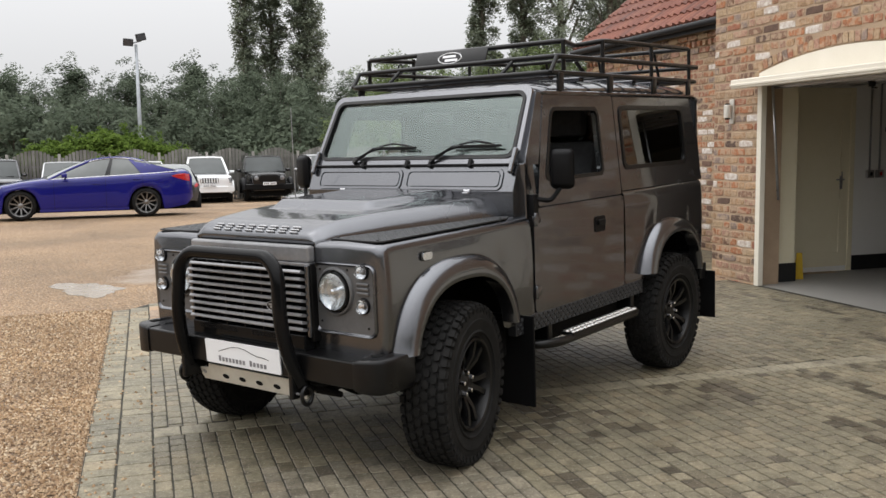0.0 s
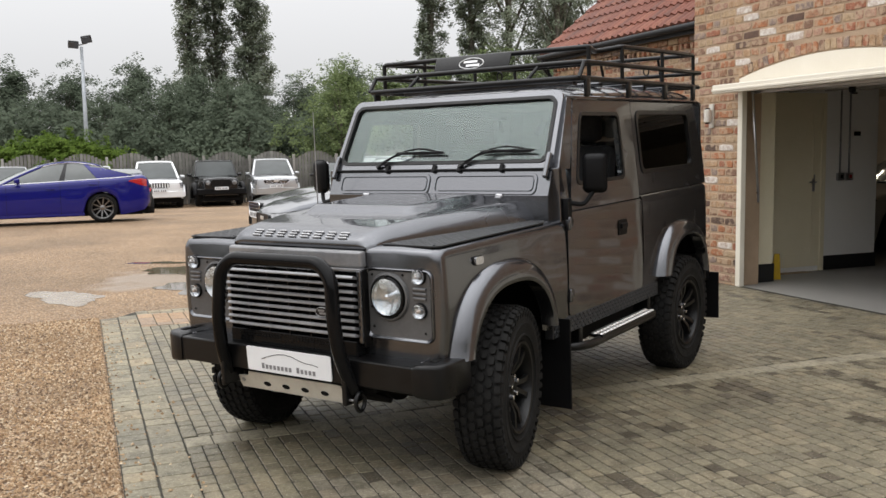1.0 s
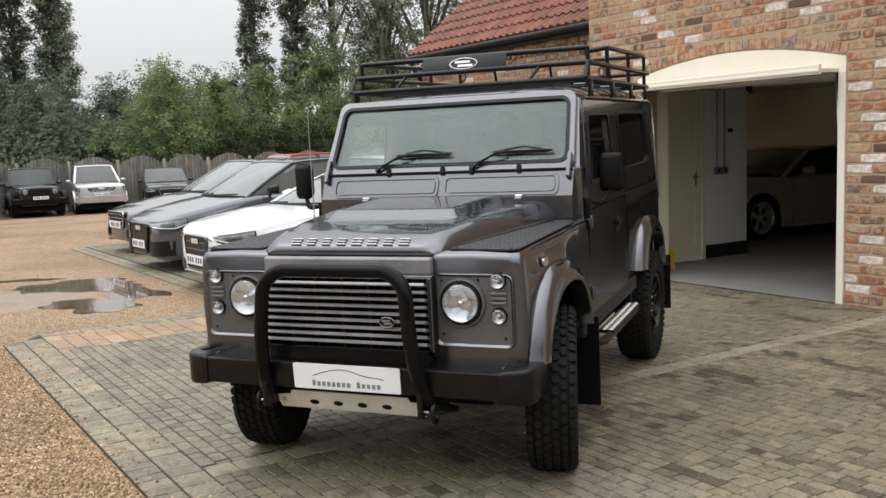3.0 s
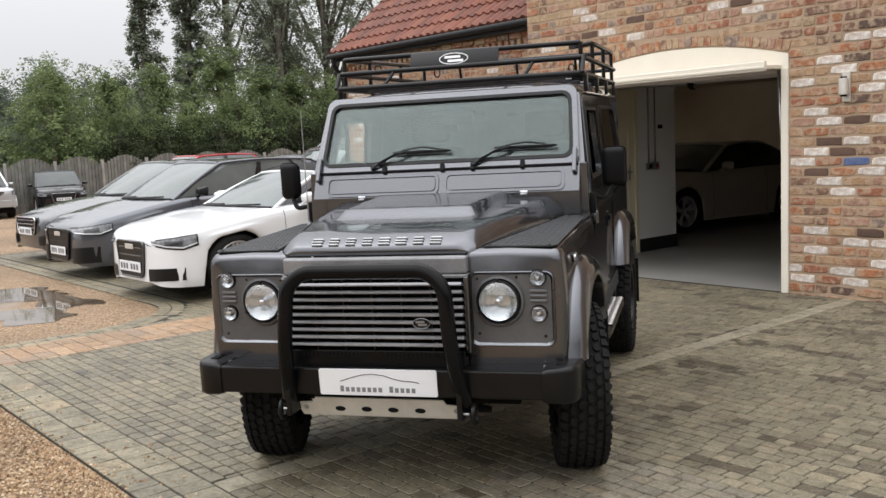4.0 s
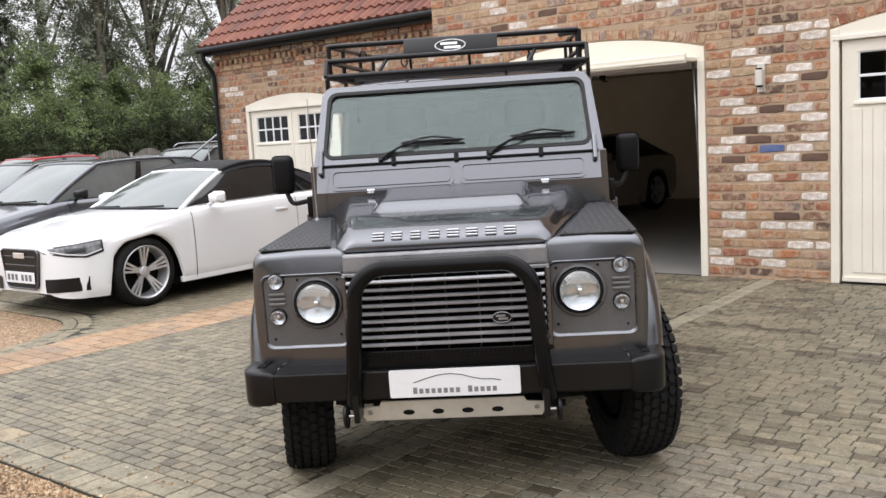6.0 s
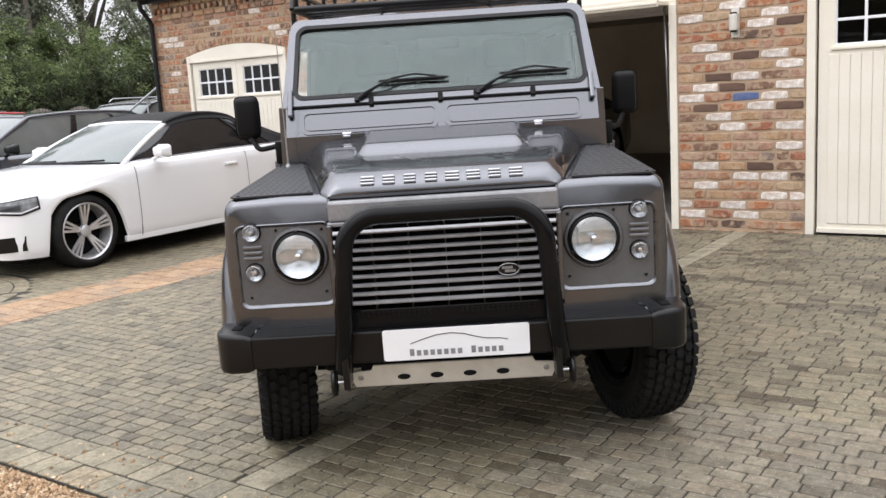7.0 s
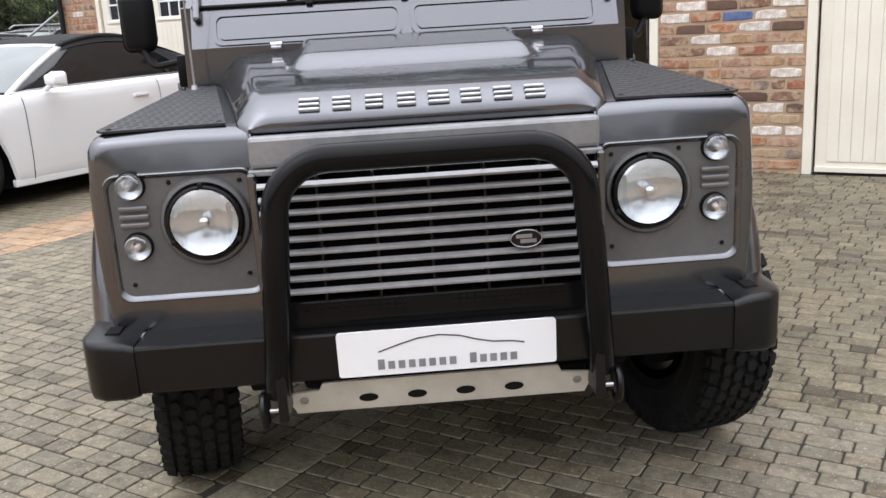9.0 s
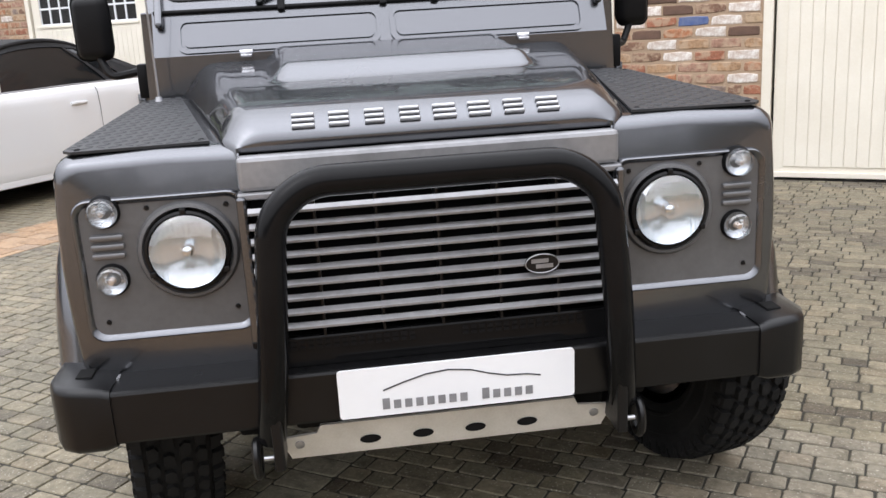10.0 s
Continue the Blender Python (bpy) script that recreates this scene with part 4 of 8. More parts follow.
for right in (False, True):
    d = suv_part("door", door_lower(), M_PAINT, None, "gunmetal door with its window wound down", False, 35, right)
    suv_part("window_frame", door_upper(), M_PAINT, d, "", False, 35, right)
    suv_part("window_seal", raked(frame_prism(bmesh.new(), rounded(1.38, 2.035, 1.265, 1.66, 0.05), rounded(1.40, 2.015, 1.285, 1.64, 0.04), "x", 0.780, 0.794)), M_BLACK, d, "", False, 35, right)
    bm = prism(bmesh.new(), rounded(1.86, 1.98, 0.945, 1.035, 0.015), "x", 0.8035, 0.808)
    box(bm, 0.806, 0.822, 1.88, 1.965, 0.985, 1.015, 0.005)
    suv_part("door_handle", bm, M_PLASTIC, d, "black recessed handle", False, 35, right)
    for z in (0.70, 1.08):
        bm = spin(bmesh.new(), [(-0.035, 0.011), (-0.03, 0.013), (0.03, 0.013), (0.035, 0.011)], "z", (0.812, 1.212, z), 10)
        box(bm, 0.800, 0.809, 1.20, 1.27, z - 0.022, z + 0.022, 0.003)
        suv_part("hinge", bm, M_PAINT, d, "", True, 35, right)
    bm = frame_prism(bmesh.new(), rounded(1.225, 2.215, 1.10, 1.128, 0.006, 2), rounded(1.235, 2.205, 1.106, 1.122, 0.005, 2), "x", 0.8, 0.806)
    suv_part("waist_moulding", bm, M_PAINT, d, "", False, 35, right)
    # front pillar and lock post
    bm = cube(0.745, 0.799, 1.175, 1.211, 0.57, 1.37, 0.004)
    prism(bm, [(1.21, 1.05), (1.283, 1.142), (1.283, 1.37), (1.21, 1.37)], "x", 0.748, 0.783)
    suv_part("front_pillar", lean(bm), M_PAINT, None, "", False, 35, right)
    bm = lean(prism(bmesh.new(), [(1.20, 1.36), (1.39, 1.735), (1.47, 1.735), (1.33, 1.36)], "x", 0.752, 0.787))
    suv_part("screen_pillar", bm, M_PAINT, None, "", False, 35, right)
    # gutter
    bm = tube(bmesh.new(), bend([(0.700, 1.40, 1.735), (0.727, 1.46, 1.735), (0.727, 3.44, 1.735), (0.70, 3.48, 1.735)], 0.02), 0.013, 8)
    suv_part("roof_gutter", bm, M_PAINT, None, "", True, 35, right)

# roof
bm = bmesh.new()
rows = []
for y, ins, dz in ((1.385, 0.02, -0.068), (1.392, 0.012, -0.052), (1.41, 0.004, -0.042), (1.6, 0, -0.016), (2.4, 0, 0.02), (3.3, 0, 0.012), (3.45, 0.01, -0.01), (3.48, 0.03, -0.06)):
    row = []
    for k in range(25):
        u = -1 + 2 * k / 24
        x = 0.722 * math.copysign(1 - (1 - abs(u)) ** 1.6, u)
        z = 1.742 + (0.080 + dz) * (1 - abs(x / 0.722) ** 5) ** 0.6
        row.append((x * (1 - ins), y, z))
    rows.append(row)
grid(bm, rows)
roof = suv_part("roof", bm, M_PAINT, None, "", True, 40)
bm = bmesh.new()
for y in (1.75, 2.1, 2.45, 2.8, 3.15):
    box(bm, -0.6, 0.6, y - 0.03, y + 0.03, 1.815, 1.842, 0.006)
suv_part("roof_ribs", bm, M_PAINT, roof)
suv_part("headlining", cube(-0.69, 0.69, 1.42, 3.44, 1.715, 1.73), M_CLOTH)

# rear wall with its window
bm = frame_prism(bmesh.new(), rounded(-0.75, 0.75, 0.6, 1.735, 0.02), rounded(-0.5, 0.5, 1.28, 1.64, 0.05), "y", 3.44, 3.47)
suv_part("rear_panel", bm, M_PAINT)
suv_part("rear_window", prism(bmesh.new(), rounded(-0.5, 0.5, 1.28, 1.64, 0.05), "y", 3.452, 3.457), M_TINT)

# windscreen
H = 0.448
bm = taper(frame_prism(bmesh.new(), rounded(-0.737, 0.737, -0.012, H, 0.05), rounded(-0.704, 0.704, 0.022, H - 0.040, 0.05), "y", -0.022, 0.03), 1.0, 0.965, H)
scr = suv_part("windscreen_frame", on_screen(bm), M_PAINT, None, "", False)
bm = taper(frame_prism(bmesh.new(), rounded(-0.709, 0.709, 0.018, H - 0.035, 0.054), rounded(-0.690, 0.690, 0.037, H - 0.054, 0.042), "y", -0.028, -0.008), 1.0, 0.965, H)
suv_part("rubber_seal", on_screen(bm), M_BLACK, scr)
bm = taper(prism(bmesh.new(), rounded(-0.702, 0.702, 0.024, H - 0.042, 0.05), "y", -0.012, -0.006), 1.0, 0.965, H)
suv_part("windscreen", on_screen(bm), M_SCREEN, scr, "clear windscreen reflecting the grey sky")
bm = bmesh.new()
box(bm, -0.735, 0.735, -0.032, 0.02, -0.026, -0.014, 0.004)
for x in (-0.33, 0.0, 0.17, 0.44):
    box(bm, x - 0.012, x + 0.012, -0.036, 0.0, -0.034, 0.012, 0.005)
suv_part("scuttle_rail", on_screen(bm), M_PLASTIC)
pair("screen_clamp", lambda: on_screen(cube(0.703, 0.728, -0.05, -0.02, -0.075, 0.07, 0.009)), M_PAINT)

# scuttle with two flap panels
def raked_scuttle(bm):
    for v in bm.verts:
        v.co.y += 0.012 + (max(v.co.z, 1.23) - 1.372) * 0.42
    return bm


bm = raked_scuttle(prism(bmesh.new(), [(1.165, 1.07), (1.165, 1.23), (1.165, 1.372), (1.21, 1.372), (1.26, 1.07)], "x", -0.74, 0.74))
sc = suv_part("scuttle", bm, M_PAINT)
for x0, x1 in ((-0.665, -0.016), (0.016, 0.665)):
    bm = frame_prism(bmesh.new(), rounded(x0, x1, 1.238, 1.345, 0.03), rounded(x0 + 0.012, x1 - 0.012, 1.25, 1.333, 0.022), "y", 1.157, 1.166)
    suv_part("vent_rim", raked_scuttle(bm), M_PAINT, sc)
    bm = prism(bmesh.new(), rounded(x0 + 0.02, x1 - 0.02, 1.256, 1.327, 0.02), "y", 1.158, 1.166)
    suv_part("vent_flap", raked_scuttle(bm), M_PAINT, sc)
for x in (-0.452, 0.452):
    bm = spin(bmesh.new(), [(-0.02, 0.009), (0.02, 0.009)], "x", (x, 1.118, 1.232), 10)
    box(bm, x - 0.018, x + 0.018, 1.095, 1.136, 1.216, 1.226, 0.003)
    suv_part("bonnet_hinge", bm, M_LAMPBOWL, sc, "", True)

# wipers
for x, x0, x1 in ((-0.397, -0.29, 0.045), (0.178, 0.285, 0.62)):
    bm = spin(bmesh.new(), [(-0.045, 0.010), (-0.03, 0.014), (0.0, 0.016)], "y", (x, 0, 0), 10)
    tube(bm, [(x, -0.036, 0), (x + 0.10, -0.05, 0.055), (x + 0.20, -0.045, 0.088)], [0.009, 0.007, 0.005], 6)
    tube(bm, [(x + 0.03, -0.052, 0.018), (x + 0.15, -0.062, 0.075)], 0.004, 6)
    box(bm, x0, x1, -0.042, -0.028, 0.083, 0.092, 0.003)
    box(bm, x0 + 0.02, x1 - 0.02, -0.03, -0.022, 0.080, 0.086)
    tube(bm, [(x0 + 0.06, -0.04, 0.095), (x0 + 0.17, -0.055, 0.104), (x1 - 0.06, -0.04, 0.095)], 0.005, 6)
    suv_part("wiper", on_screen(bm), M_BLACK, None, "", True)
bm = tube(bmesh.new(), [(-0.72, 0.985, 1.10), (-0.72, 0.985, 1.40), (-0.72, 0.985, 1.72)], [0.004, 0.003, 0.002], 6)
spin(bm, [(0, 0.014), (0.02, 0.009)], "z", (-0.72, 0.985, 1.10), 10)
suv_part("aerial", bm, M_SILVER, None, "", True)

# door mirrors
for right, (mx, my, mz) in ((False, (0.905, 1.33, 1.335)), (True, (0.955, 1.275, 1.33))):
    bm = cube(-0.065, 0.065, -0.02, 0.035, -0.105, 0.105, 0.03, 4)
    for v in bm.verts:
        if v.co.y < 0:
            v.co.x *= 0.9
            v.co.z *= 0.94
    bmesh.ops.transform(bm, matrix=pose(mx, my, mz, 0, 0, 14), verts=bm.verts[:])
    mir = suv_part("door_mirror", bm, M_PLASTIC, None, "black square door mirror", True, 40, right)
    bm = tube(bmesh.new(), bend([(0.79, 1.22, 1.19), (mx - 0.05, my - 0.03, 1.17), (mx - 0.01, my + 0.01, mz - 0.09)], 0.03), 0.013, 8)
    box(bm, 0.782, 0.815, 1.195, 1.245, 1.10, 1.21, 0.006)
    suv_part("mirror_arm", bm, M_PLASTIC, mir, "", True, 35, right)
    bm = prism(bmesh.new(), rounded(-0.055, 0.055, -0.093, 0.093, 0.03), "y", 0.0355, 0.038)
    bmesh.ops.transform(bm, matrix=pose(mx, my, mz, 0, 0, 14), verts=bm.verts[:])
    suv_part("mirror_glass", bm, M_CHROME, mir, "", False, 35, right)

# ---- front: lamps, grille, bumper ----
def lamp_panel():
    """The pressed rim round the lamp panel: proud outside, sloping in to the panel."""
    bm = bmesh.new()
    loops = []
    for d, r, y in ((0.0, 0.036, 0.030), (0.001, 0.036, 0.017), (0.004, 0.034, 0.0145), (0.008, 0.031, 0.0165), (0.015, 0.027, 0.0245)):
        loops.append([(x, y, z) for x, z in rounded(0.404 + d, 0.766 - d, 0.681 + d, 0.997 - d, r)])
    grid(bm, loops, True)
    return bm


for right in (False, True):
    s = -1 if right else 1
    bm = prism(bmesh.new(), rounded(0.414, 0.756, 0.691, 0.987, 0.03), "y", 0.024, 0.031)
    lp = suv_part("lamp_panel", bm, M_PANEL, None, "grey panel round the headlamp", False, 35, right)
    suv_part("panel_rim", lamp_panel(), M_PAINT, lp, "", True, 50, right)
    for k in range(3):
        z = 0.868 + 0.020 * k
        suv_part("louvre", cube(0.664, 0.734, 0.013, 0.025, z - 0.001, z + 0.012, 0.005), M_LOUVRE, lp, "", True, 35, right)
    for x, z in ((0.445, 0.965), (0.445, 0.735), (0.722, 0.725), (0.61, 0.97)):
        suv_part("screw", spin(bmesh.new(), [(-0.004, 0.004), (0, 0.006)], "y", (x, 0.022, z), 8), M_BLACK, lp, "", True, 35, right)
    hx, hz = 0.534, 0.872
    shrink = Matrix.Translation((hx, 0, hz)) @ Matrix.Diagonal((0.89, 1, 0.89, 1)) @ Matrix.Translation((-hx, 0, -hz))
    bm = spin(bmesh.new(), [(0.022, 0.122), (0.012, 0.116), (0.010, 0.108), (0.022, 0.100), (0.024, 0.1)], "y", (hx, 0, hz), 40, False)
    bmesh.ops.transform(bm, matrix=shrink, verts=bm.verts[:])
    hl = suv_part("headlamp", bm, M_PANEL, None, "round clear headlamp", True, 40, right)
    bm = spin(bmesh.new(), [(0.023, 0.100), (0.004, 0.100), (0.002, 0.094), (0.012, 0.091)], "y", (hx, 0, hz), 40, False)
    for a in (90, 210, 330):
        q = radians(a)
        x, z = hx + 0.1 * math.cos(q), hz + 0.1 * math.sin(q)
        box(bm, x - 0.007, x + 0.007, -0.002, 0.02, z - 0.007, z + 0.007, 0.002)
    bmesh.ops.transform(bm, matrix=shrink, verts=bm.verts[:])
    suv_part("retaining_ring", bm, M_BLACK, hl, "", True, 40, right)
    bm = spin(bmesh.new(), [(0.000, 0.0895), (0.006, 0.080), (0.0115, 0.068), (0.0165, 0.052), (0.020, 0.034), (0.0225, 0.018), (0.0233, 0.004)], "y", (hx, 0, hz), 40, False)
    bmesh.ops.transform(bm, matrix=shrink, verts=bm.verts[:])
    suv_part("reflector", bm, M_REFLECT, hl, "", True, 60, right)
    bm = spin(bmesh.new(), [(0.0225, 0.012), (0.008, 0.0135), (0.000, 0.012), (-0.004, 0.006), (-0.005, 0.001)], "y", (hx, 0, hz), 20)
    suv_part("bulb_shield", bm, M_CHROME, hl, "", True, 40, right)
    bm = spin(bmesh.new(), [(-0.001, 0.0905), (-0.008, 0.082), (-0.0165, 0.060), (-0.0215, 0.030), (-0.023, 0.002)], "y", (hx, 0, hz), 40, False)
    bmesh.ops.transform(bm, matrix=shrink, verts=bm.verts[:])
    suv_part("lens", bm, M_LENS, hl, "", True, 60, right)
    bm = bmesh.new()
    for k in range(-6, 7):
        x = hx + 0.0125 * k
        hgt = math.sqrt(max(0.086 ** 2 - (0.0125 * k) ** 2, 0)) * 0.95
        y0 = -0.019 + 2.4 * (0.0125 * k) ** 2
        box(bm, x - 0.0012, x + 0.0012, y0, y0 + 0.002, hz + (0.01 if abs(k) < 4 else -hgt), hz + hgt)
    bmesh.ops.transform(bm, matrix=shrink, verts=bm.verts[:])
    tagged(suv_part("lens_pattern", bm, M_LENS, hl, "", False, 35, right), kind="stuff")
    for z, lab in ((0.968, "clear sidelight"), (0.820, "clear indicator lamp")):
        small = Matrix.Translation((0.699, 0.004, z)) @ Matrix.Diagonal((0.87, 0.9, 0.87, 1)) @ Matrix.Translation((-0.699, 0, -z))
        bm = spin(bmesh.new(), [(0.026, 0.041), (0.014, 0.040), (0.008, 0.036)], "y", (0.699, 0, z), 28, False)
        bmesh.ops.transform(bm, matrix=small, verts=bm.verts[:])
        sl = suv_part("sidelight" if z > 0.9 else "indicator", bm, M_PLASTIC, None, lab, True, 40, right)
        bm = spin(bmesh.new(), [(0.012, 0.036), (0.02, 0.028), (0.024, 0.01), (0.024, 0.001)], "y", (0.699, 0, z), 24, False)
        bmesh.ops.transform(bm, matrix=small, verts=bm.verts[:])
        suv_part("reflector", bm, M_LAMPBOWL, sl, "", True, 40, right)
        prof = [(0.010, 0.0365), (-0.008, 0.034), (-0.012, 0.030), (-0.009, 0.027), (-0.015, 0.024), (-0.012, 0.021), (-0.018, 0.017), (-0.015, 0.014), (-0.02, 0.010), (-0.022, 0.002)]
        bm = spin(bmesh.new(), prof, "y", (0.699, 0, z), 28, False)
        bmesh.ops.transform(bm, matrix=small, verts=bm.verts[:])
        suv_part("lens", bm, M_LENS, sl, "", True, 20, right)
        bm = spin(bmesh.new(), [(-0.004, 0.006), (0.015, 0.008)], "y", (0.699, 0, z), 12)
        suv_part("bulb", bm, M_LAMPBOWL if z > 0.9 else M_AMBER, sl, "", True, 40, right)

# grille surround and slats
bm = cube(-0.412, 0.412, -0.013, 0.03, 0.992, 1.066, 0.010)
slam = suv_part("grille_top_panel", bm, M_SLAT, None, "silver panel below the bonnet edge")
suv_part("panel_step", cube(-0.416, 0.416, -0.020, 0.03, 0.976, 0.991, 0.004), M_SLAT, slam)
pair("grille_side", lambda: cube(0.396, 0.421, -0.012, 0.03, 0.64, 0.99, 0.006), M_BLACK)
pair("grille_frame", lambda: cube(0.398, 0.419, -0.030, -0.0125, 0.66, 0.985, 0.006), M_PAINT)
gr = suv_part("grille", cube(-0.395, 0.395, 0.016, 0.03, 0.64, 0.975), M_DARK, None, "grille of silver slats")
for k in range(9):
    z = 0.962 - 0.0322 * k
    pts = [(-0.046, z + 0.002), (-0.056, z - 0.006), (-0.056, z - 0.011), (-0.052, z - 0.012), (0.002, z - 0.021), (0.002, z - 0.014)]
    bm = prism(bmesh.new(), pts, "x", -0.395, 0.395)
    suv_part("slat", bm, M_SLAT, gr)
for x in (-0.26, -0.13, 0.0, 0.13, 0.26):
    suv_part("upright", cube(x - 0.0025, x + 0.0025, -0.046, 0.016, 0.67, 0.975), M_BLACK, gr)
bm = cube(-0.395, 0.395, -0.043, 0.02, 0.60, 0.672, 0.005)
low_mesh = suv_part("lower_mesh", bm, M_GLOSS, gr)
bm = bmesh.new()
for i in range(30):
    for j in range(2):
        x = -0.33 + 0.0185 * i + (0.1 if i > 14 else 0)
        box(bm, x - 0.006, x + 0.006, -0.0455, -0.042, 0.642 + 0.012 * j, 0.650 + 0.012 * j)
tagged(suv_part("mesh_pattern", bm, M_PLASTIC, low_mesh), kind="stuff")
bm = spin(bmesh.new(), [(0.006, 1.0), (0.0, 0.98), (0.0, 0.0)], "y", (0, 0, 0), 32, False)
for v in bm.verts:
    v.co.x, v.co.z = v.co.x * 0.038, v.co.z * 0.022
badge_m = pose(0.220, -0.065, 0.795)
bmesh.ops.transform(bm, matrix=badge_m, verts=bm.verts[:])
suv_part("grille_badge", bm, M_BLACK, gr, "oval black badge with plain silver bars")
bm = bmesh.new()
box(bm, 0.196, 0.234, -0.0665, -0.0645, 0.7965, 0.8055)
box(bm, 0.206, 0.244, -0.0665, -0.0645, 0.7845, 0.7935)
suv_part("badge_bars", bm, M_SLAT, gr)
bm = tube(bmesh.new(), [(0.220 + 0.037 * math.cos(2 * math.pi * k / 28), -0.066, 0.795 + 0.021 * math.sin(2 * math.pi * k / 28)) for k in range(28)], 0.0011, 5, True)
suv_part("badge_rim", bm, M_SILVER, gr)

# raised plain shapes on the bonnet's front edge, where the maker's letters are
widths = (0.062, 0.056, 0.054, 0.056, 0.064, 0.062, 0.056, 0.062)
for k in range(8):
    cx = -0.267 + 0.0766 * k
    w, h = widths[k] * 0.40, 0.021
    bm = bmesh.new()
    for z0 in (h - 0.009, -0.0045, -h):
        box(bm, -w, w, -0.005, 0.004, z0, z0 + 0.009, 0.002, 1)
    tilt = Matrix.Translation((cx, 0.052, 1.126)) @ pose(0, 0, 0, -54, 0, 0)
    for v in bm.verts:
        v.co = tilt @ v.co
    suv_part("raised_letter_shape", bm, M_SILVER, bon, "plain silver raised shape")

# bumper
bm = cube(-0.735, 0.735, -0.082, 0.06, 0.482, 0.602, 0.008)
bump = suv_part("bumper", bm, M_BLACK, None, "black steel bumper with plastic end caps")


def bumper_cap():
    bm = bmesh.new()
    rows = []
    for x, y0, y1, z0, z1 in ((0.718, -0.088, 0.066, 0.476, 0.606), (0.74, -0.09, 0.07, 0.47, 0.614), (0.80, -0.082, 0.11, 0.466, 0.618), (0.835, -0.06, 0.14, 0.466, 0.616), (0.855, -0.02, 0.15, 0.468, 0.612), (0.861, 0.03, 0.15, 0.478, 0.604)):
        loop = [(x, y, z) for y, z in rounded(y0, y1, z0, z1, 0.018, 3)]
        rows.append(loop)
    vs = grid(bm, rows, True)
    bm.faces.new(vs[-1]), bm.faces.new(vs[0][::-1])
    return bm


for right in (False, True):
    suv_part("bumper_end_cap", bumper_cap(), M_BLACK, bump, "", True, 40, right)
    suv_part("cap_slot", cube(0.765, 0.80, -0.02, 0.03, 0.612, 0.621, 0.002), M_DARK, bump, "", False, 35, right)
    suv_part("trim_strip", cube(0.712, 0.732, -0.012, 0.014, 0.602, 0.606), M_LAMPBOWL, bump, "", False, 35, right)

# bull bar
path = bend([(-0.395, -0.075, 0.46), (-0.375, -0.13, 0.60), (-0.362, -0.150, 0.74), (-0.345, -0.135, 0.962), (-0.27, -0.125, 1.026),
             (0.27, -0.125, 1.026), (0.345, -0.135, 0.962), (0.362, -0.150, 0.74), (0.375, -0.13, 0.60), (0.395, -0.075, 0.46)], 0.07, 6)
bar = suv_part("bull_bar", tube(bmesh.new(), path, 0.032, 14), M_GLOSS, None, "black tubular bull bar", True, 60)
for s in (-1, 1):
    suv_part("bracket", cube(s * 0.38 - 0.012, s * 0.38 + 0.012, -0.13, 0.0, 0.40, 0.60, 0.006), M_BLACK, bar)
    bm = spin(bmesh.new(), [(-0.012, 0.006), (0.012, 0.006)], "x", (s * 0.402, -0.105, 0.425), 12)
    suv_part("bolt", bm, M_SILVER, bar, "", True)
    bm = tube(bmesh.new(), [(s * 0.43, -0.08 + 0.0 + 0.03 * math.cos(a), 0.415 + 0.04 * math.sin(a)) for a in (2 * math.pi * k / 16 for k in range(16))], 0.010, 8, True)
    suv_part("shackle", bm, M_BLACK, bar, "", True)
for x in (-0.31, -0.28, 0.28, 0.31):
    bm = spin(bmesh.new(), [(-0.012, 0.006), (-0.008, 0.012), (0, 0.012)], "z", (x, -0.03, 0.612), 10)
    suv_part("bolt", bm, M_SILVER, bump, "", True)

# dealer's plate: a line drawing of a car and plain bars for the name
bm = prism(bmesh.new(), rounded(-0.262, 0.262, -0.0575, 0.0575, 0.008, 3), "y", -0.006, 0.0)
PLATE = Matrix.Translation((0.018, -0.086, 0.546)) @ pose(0, 0, 0, 3, 0, 0)
bmesh.ops.transform(bm, matrix=PLATE, verts=bm.verts[:])
plate = suv_part("number_plate", bm, M_WHITEPL, None, "white dealer plate with plain grey bars for its lettering")
bm = bmesh.new()
top = [(-0.165, 0.005), (-0.12, 0.02), (-0.07, 0.034), (-0.02, 0.039), (0.03, 0.033), (0.07, 0.02), (0.11, 0.011), (0.155, 0.009), (0.185, 0.003)]
for (x0, z0), (x1, z1) in zip(top, top[1:]):
    prism(bm, [(x0, z0), (x1, z1), (x1, z1 - 0.003), (x0, z0 - 0.003)], "y", -0.0075, -0.0062)
bmesh.ops.transform(bm, matrix=PLATE, verts=bm.verts[:])
suv_part("line_drawing", bm, M_INK, plate)
bm = bmesh.new()
x = -0.168
for k in range(14):
    if k != 8:
        h = 0.026 if k in (0, 9) else 0.020
        box(bm, x, x + 0.016, -0.0075, -0.0062, -0.042, -0.042 + h)
    x += 0.0245
bmesh.ops.transform(bm, matrix=PLATE, verts=bm.verts[:])
tagged(suv_part("lettering_pattern", bm, surf("grey_ink", (0.22, 0.22, 0.23), scale=20, rough=0.5), plate), kind="stuff")

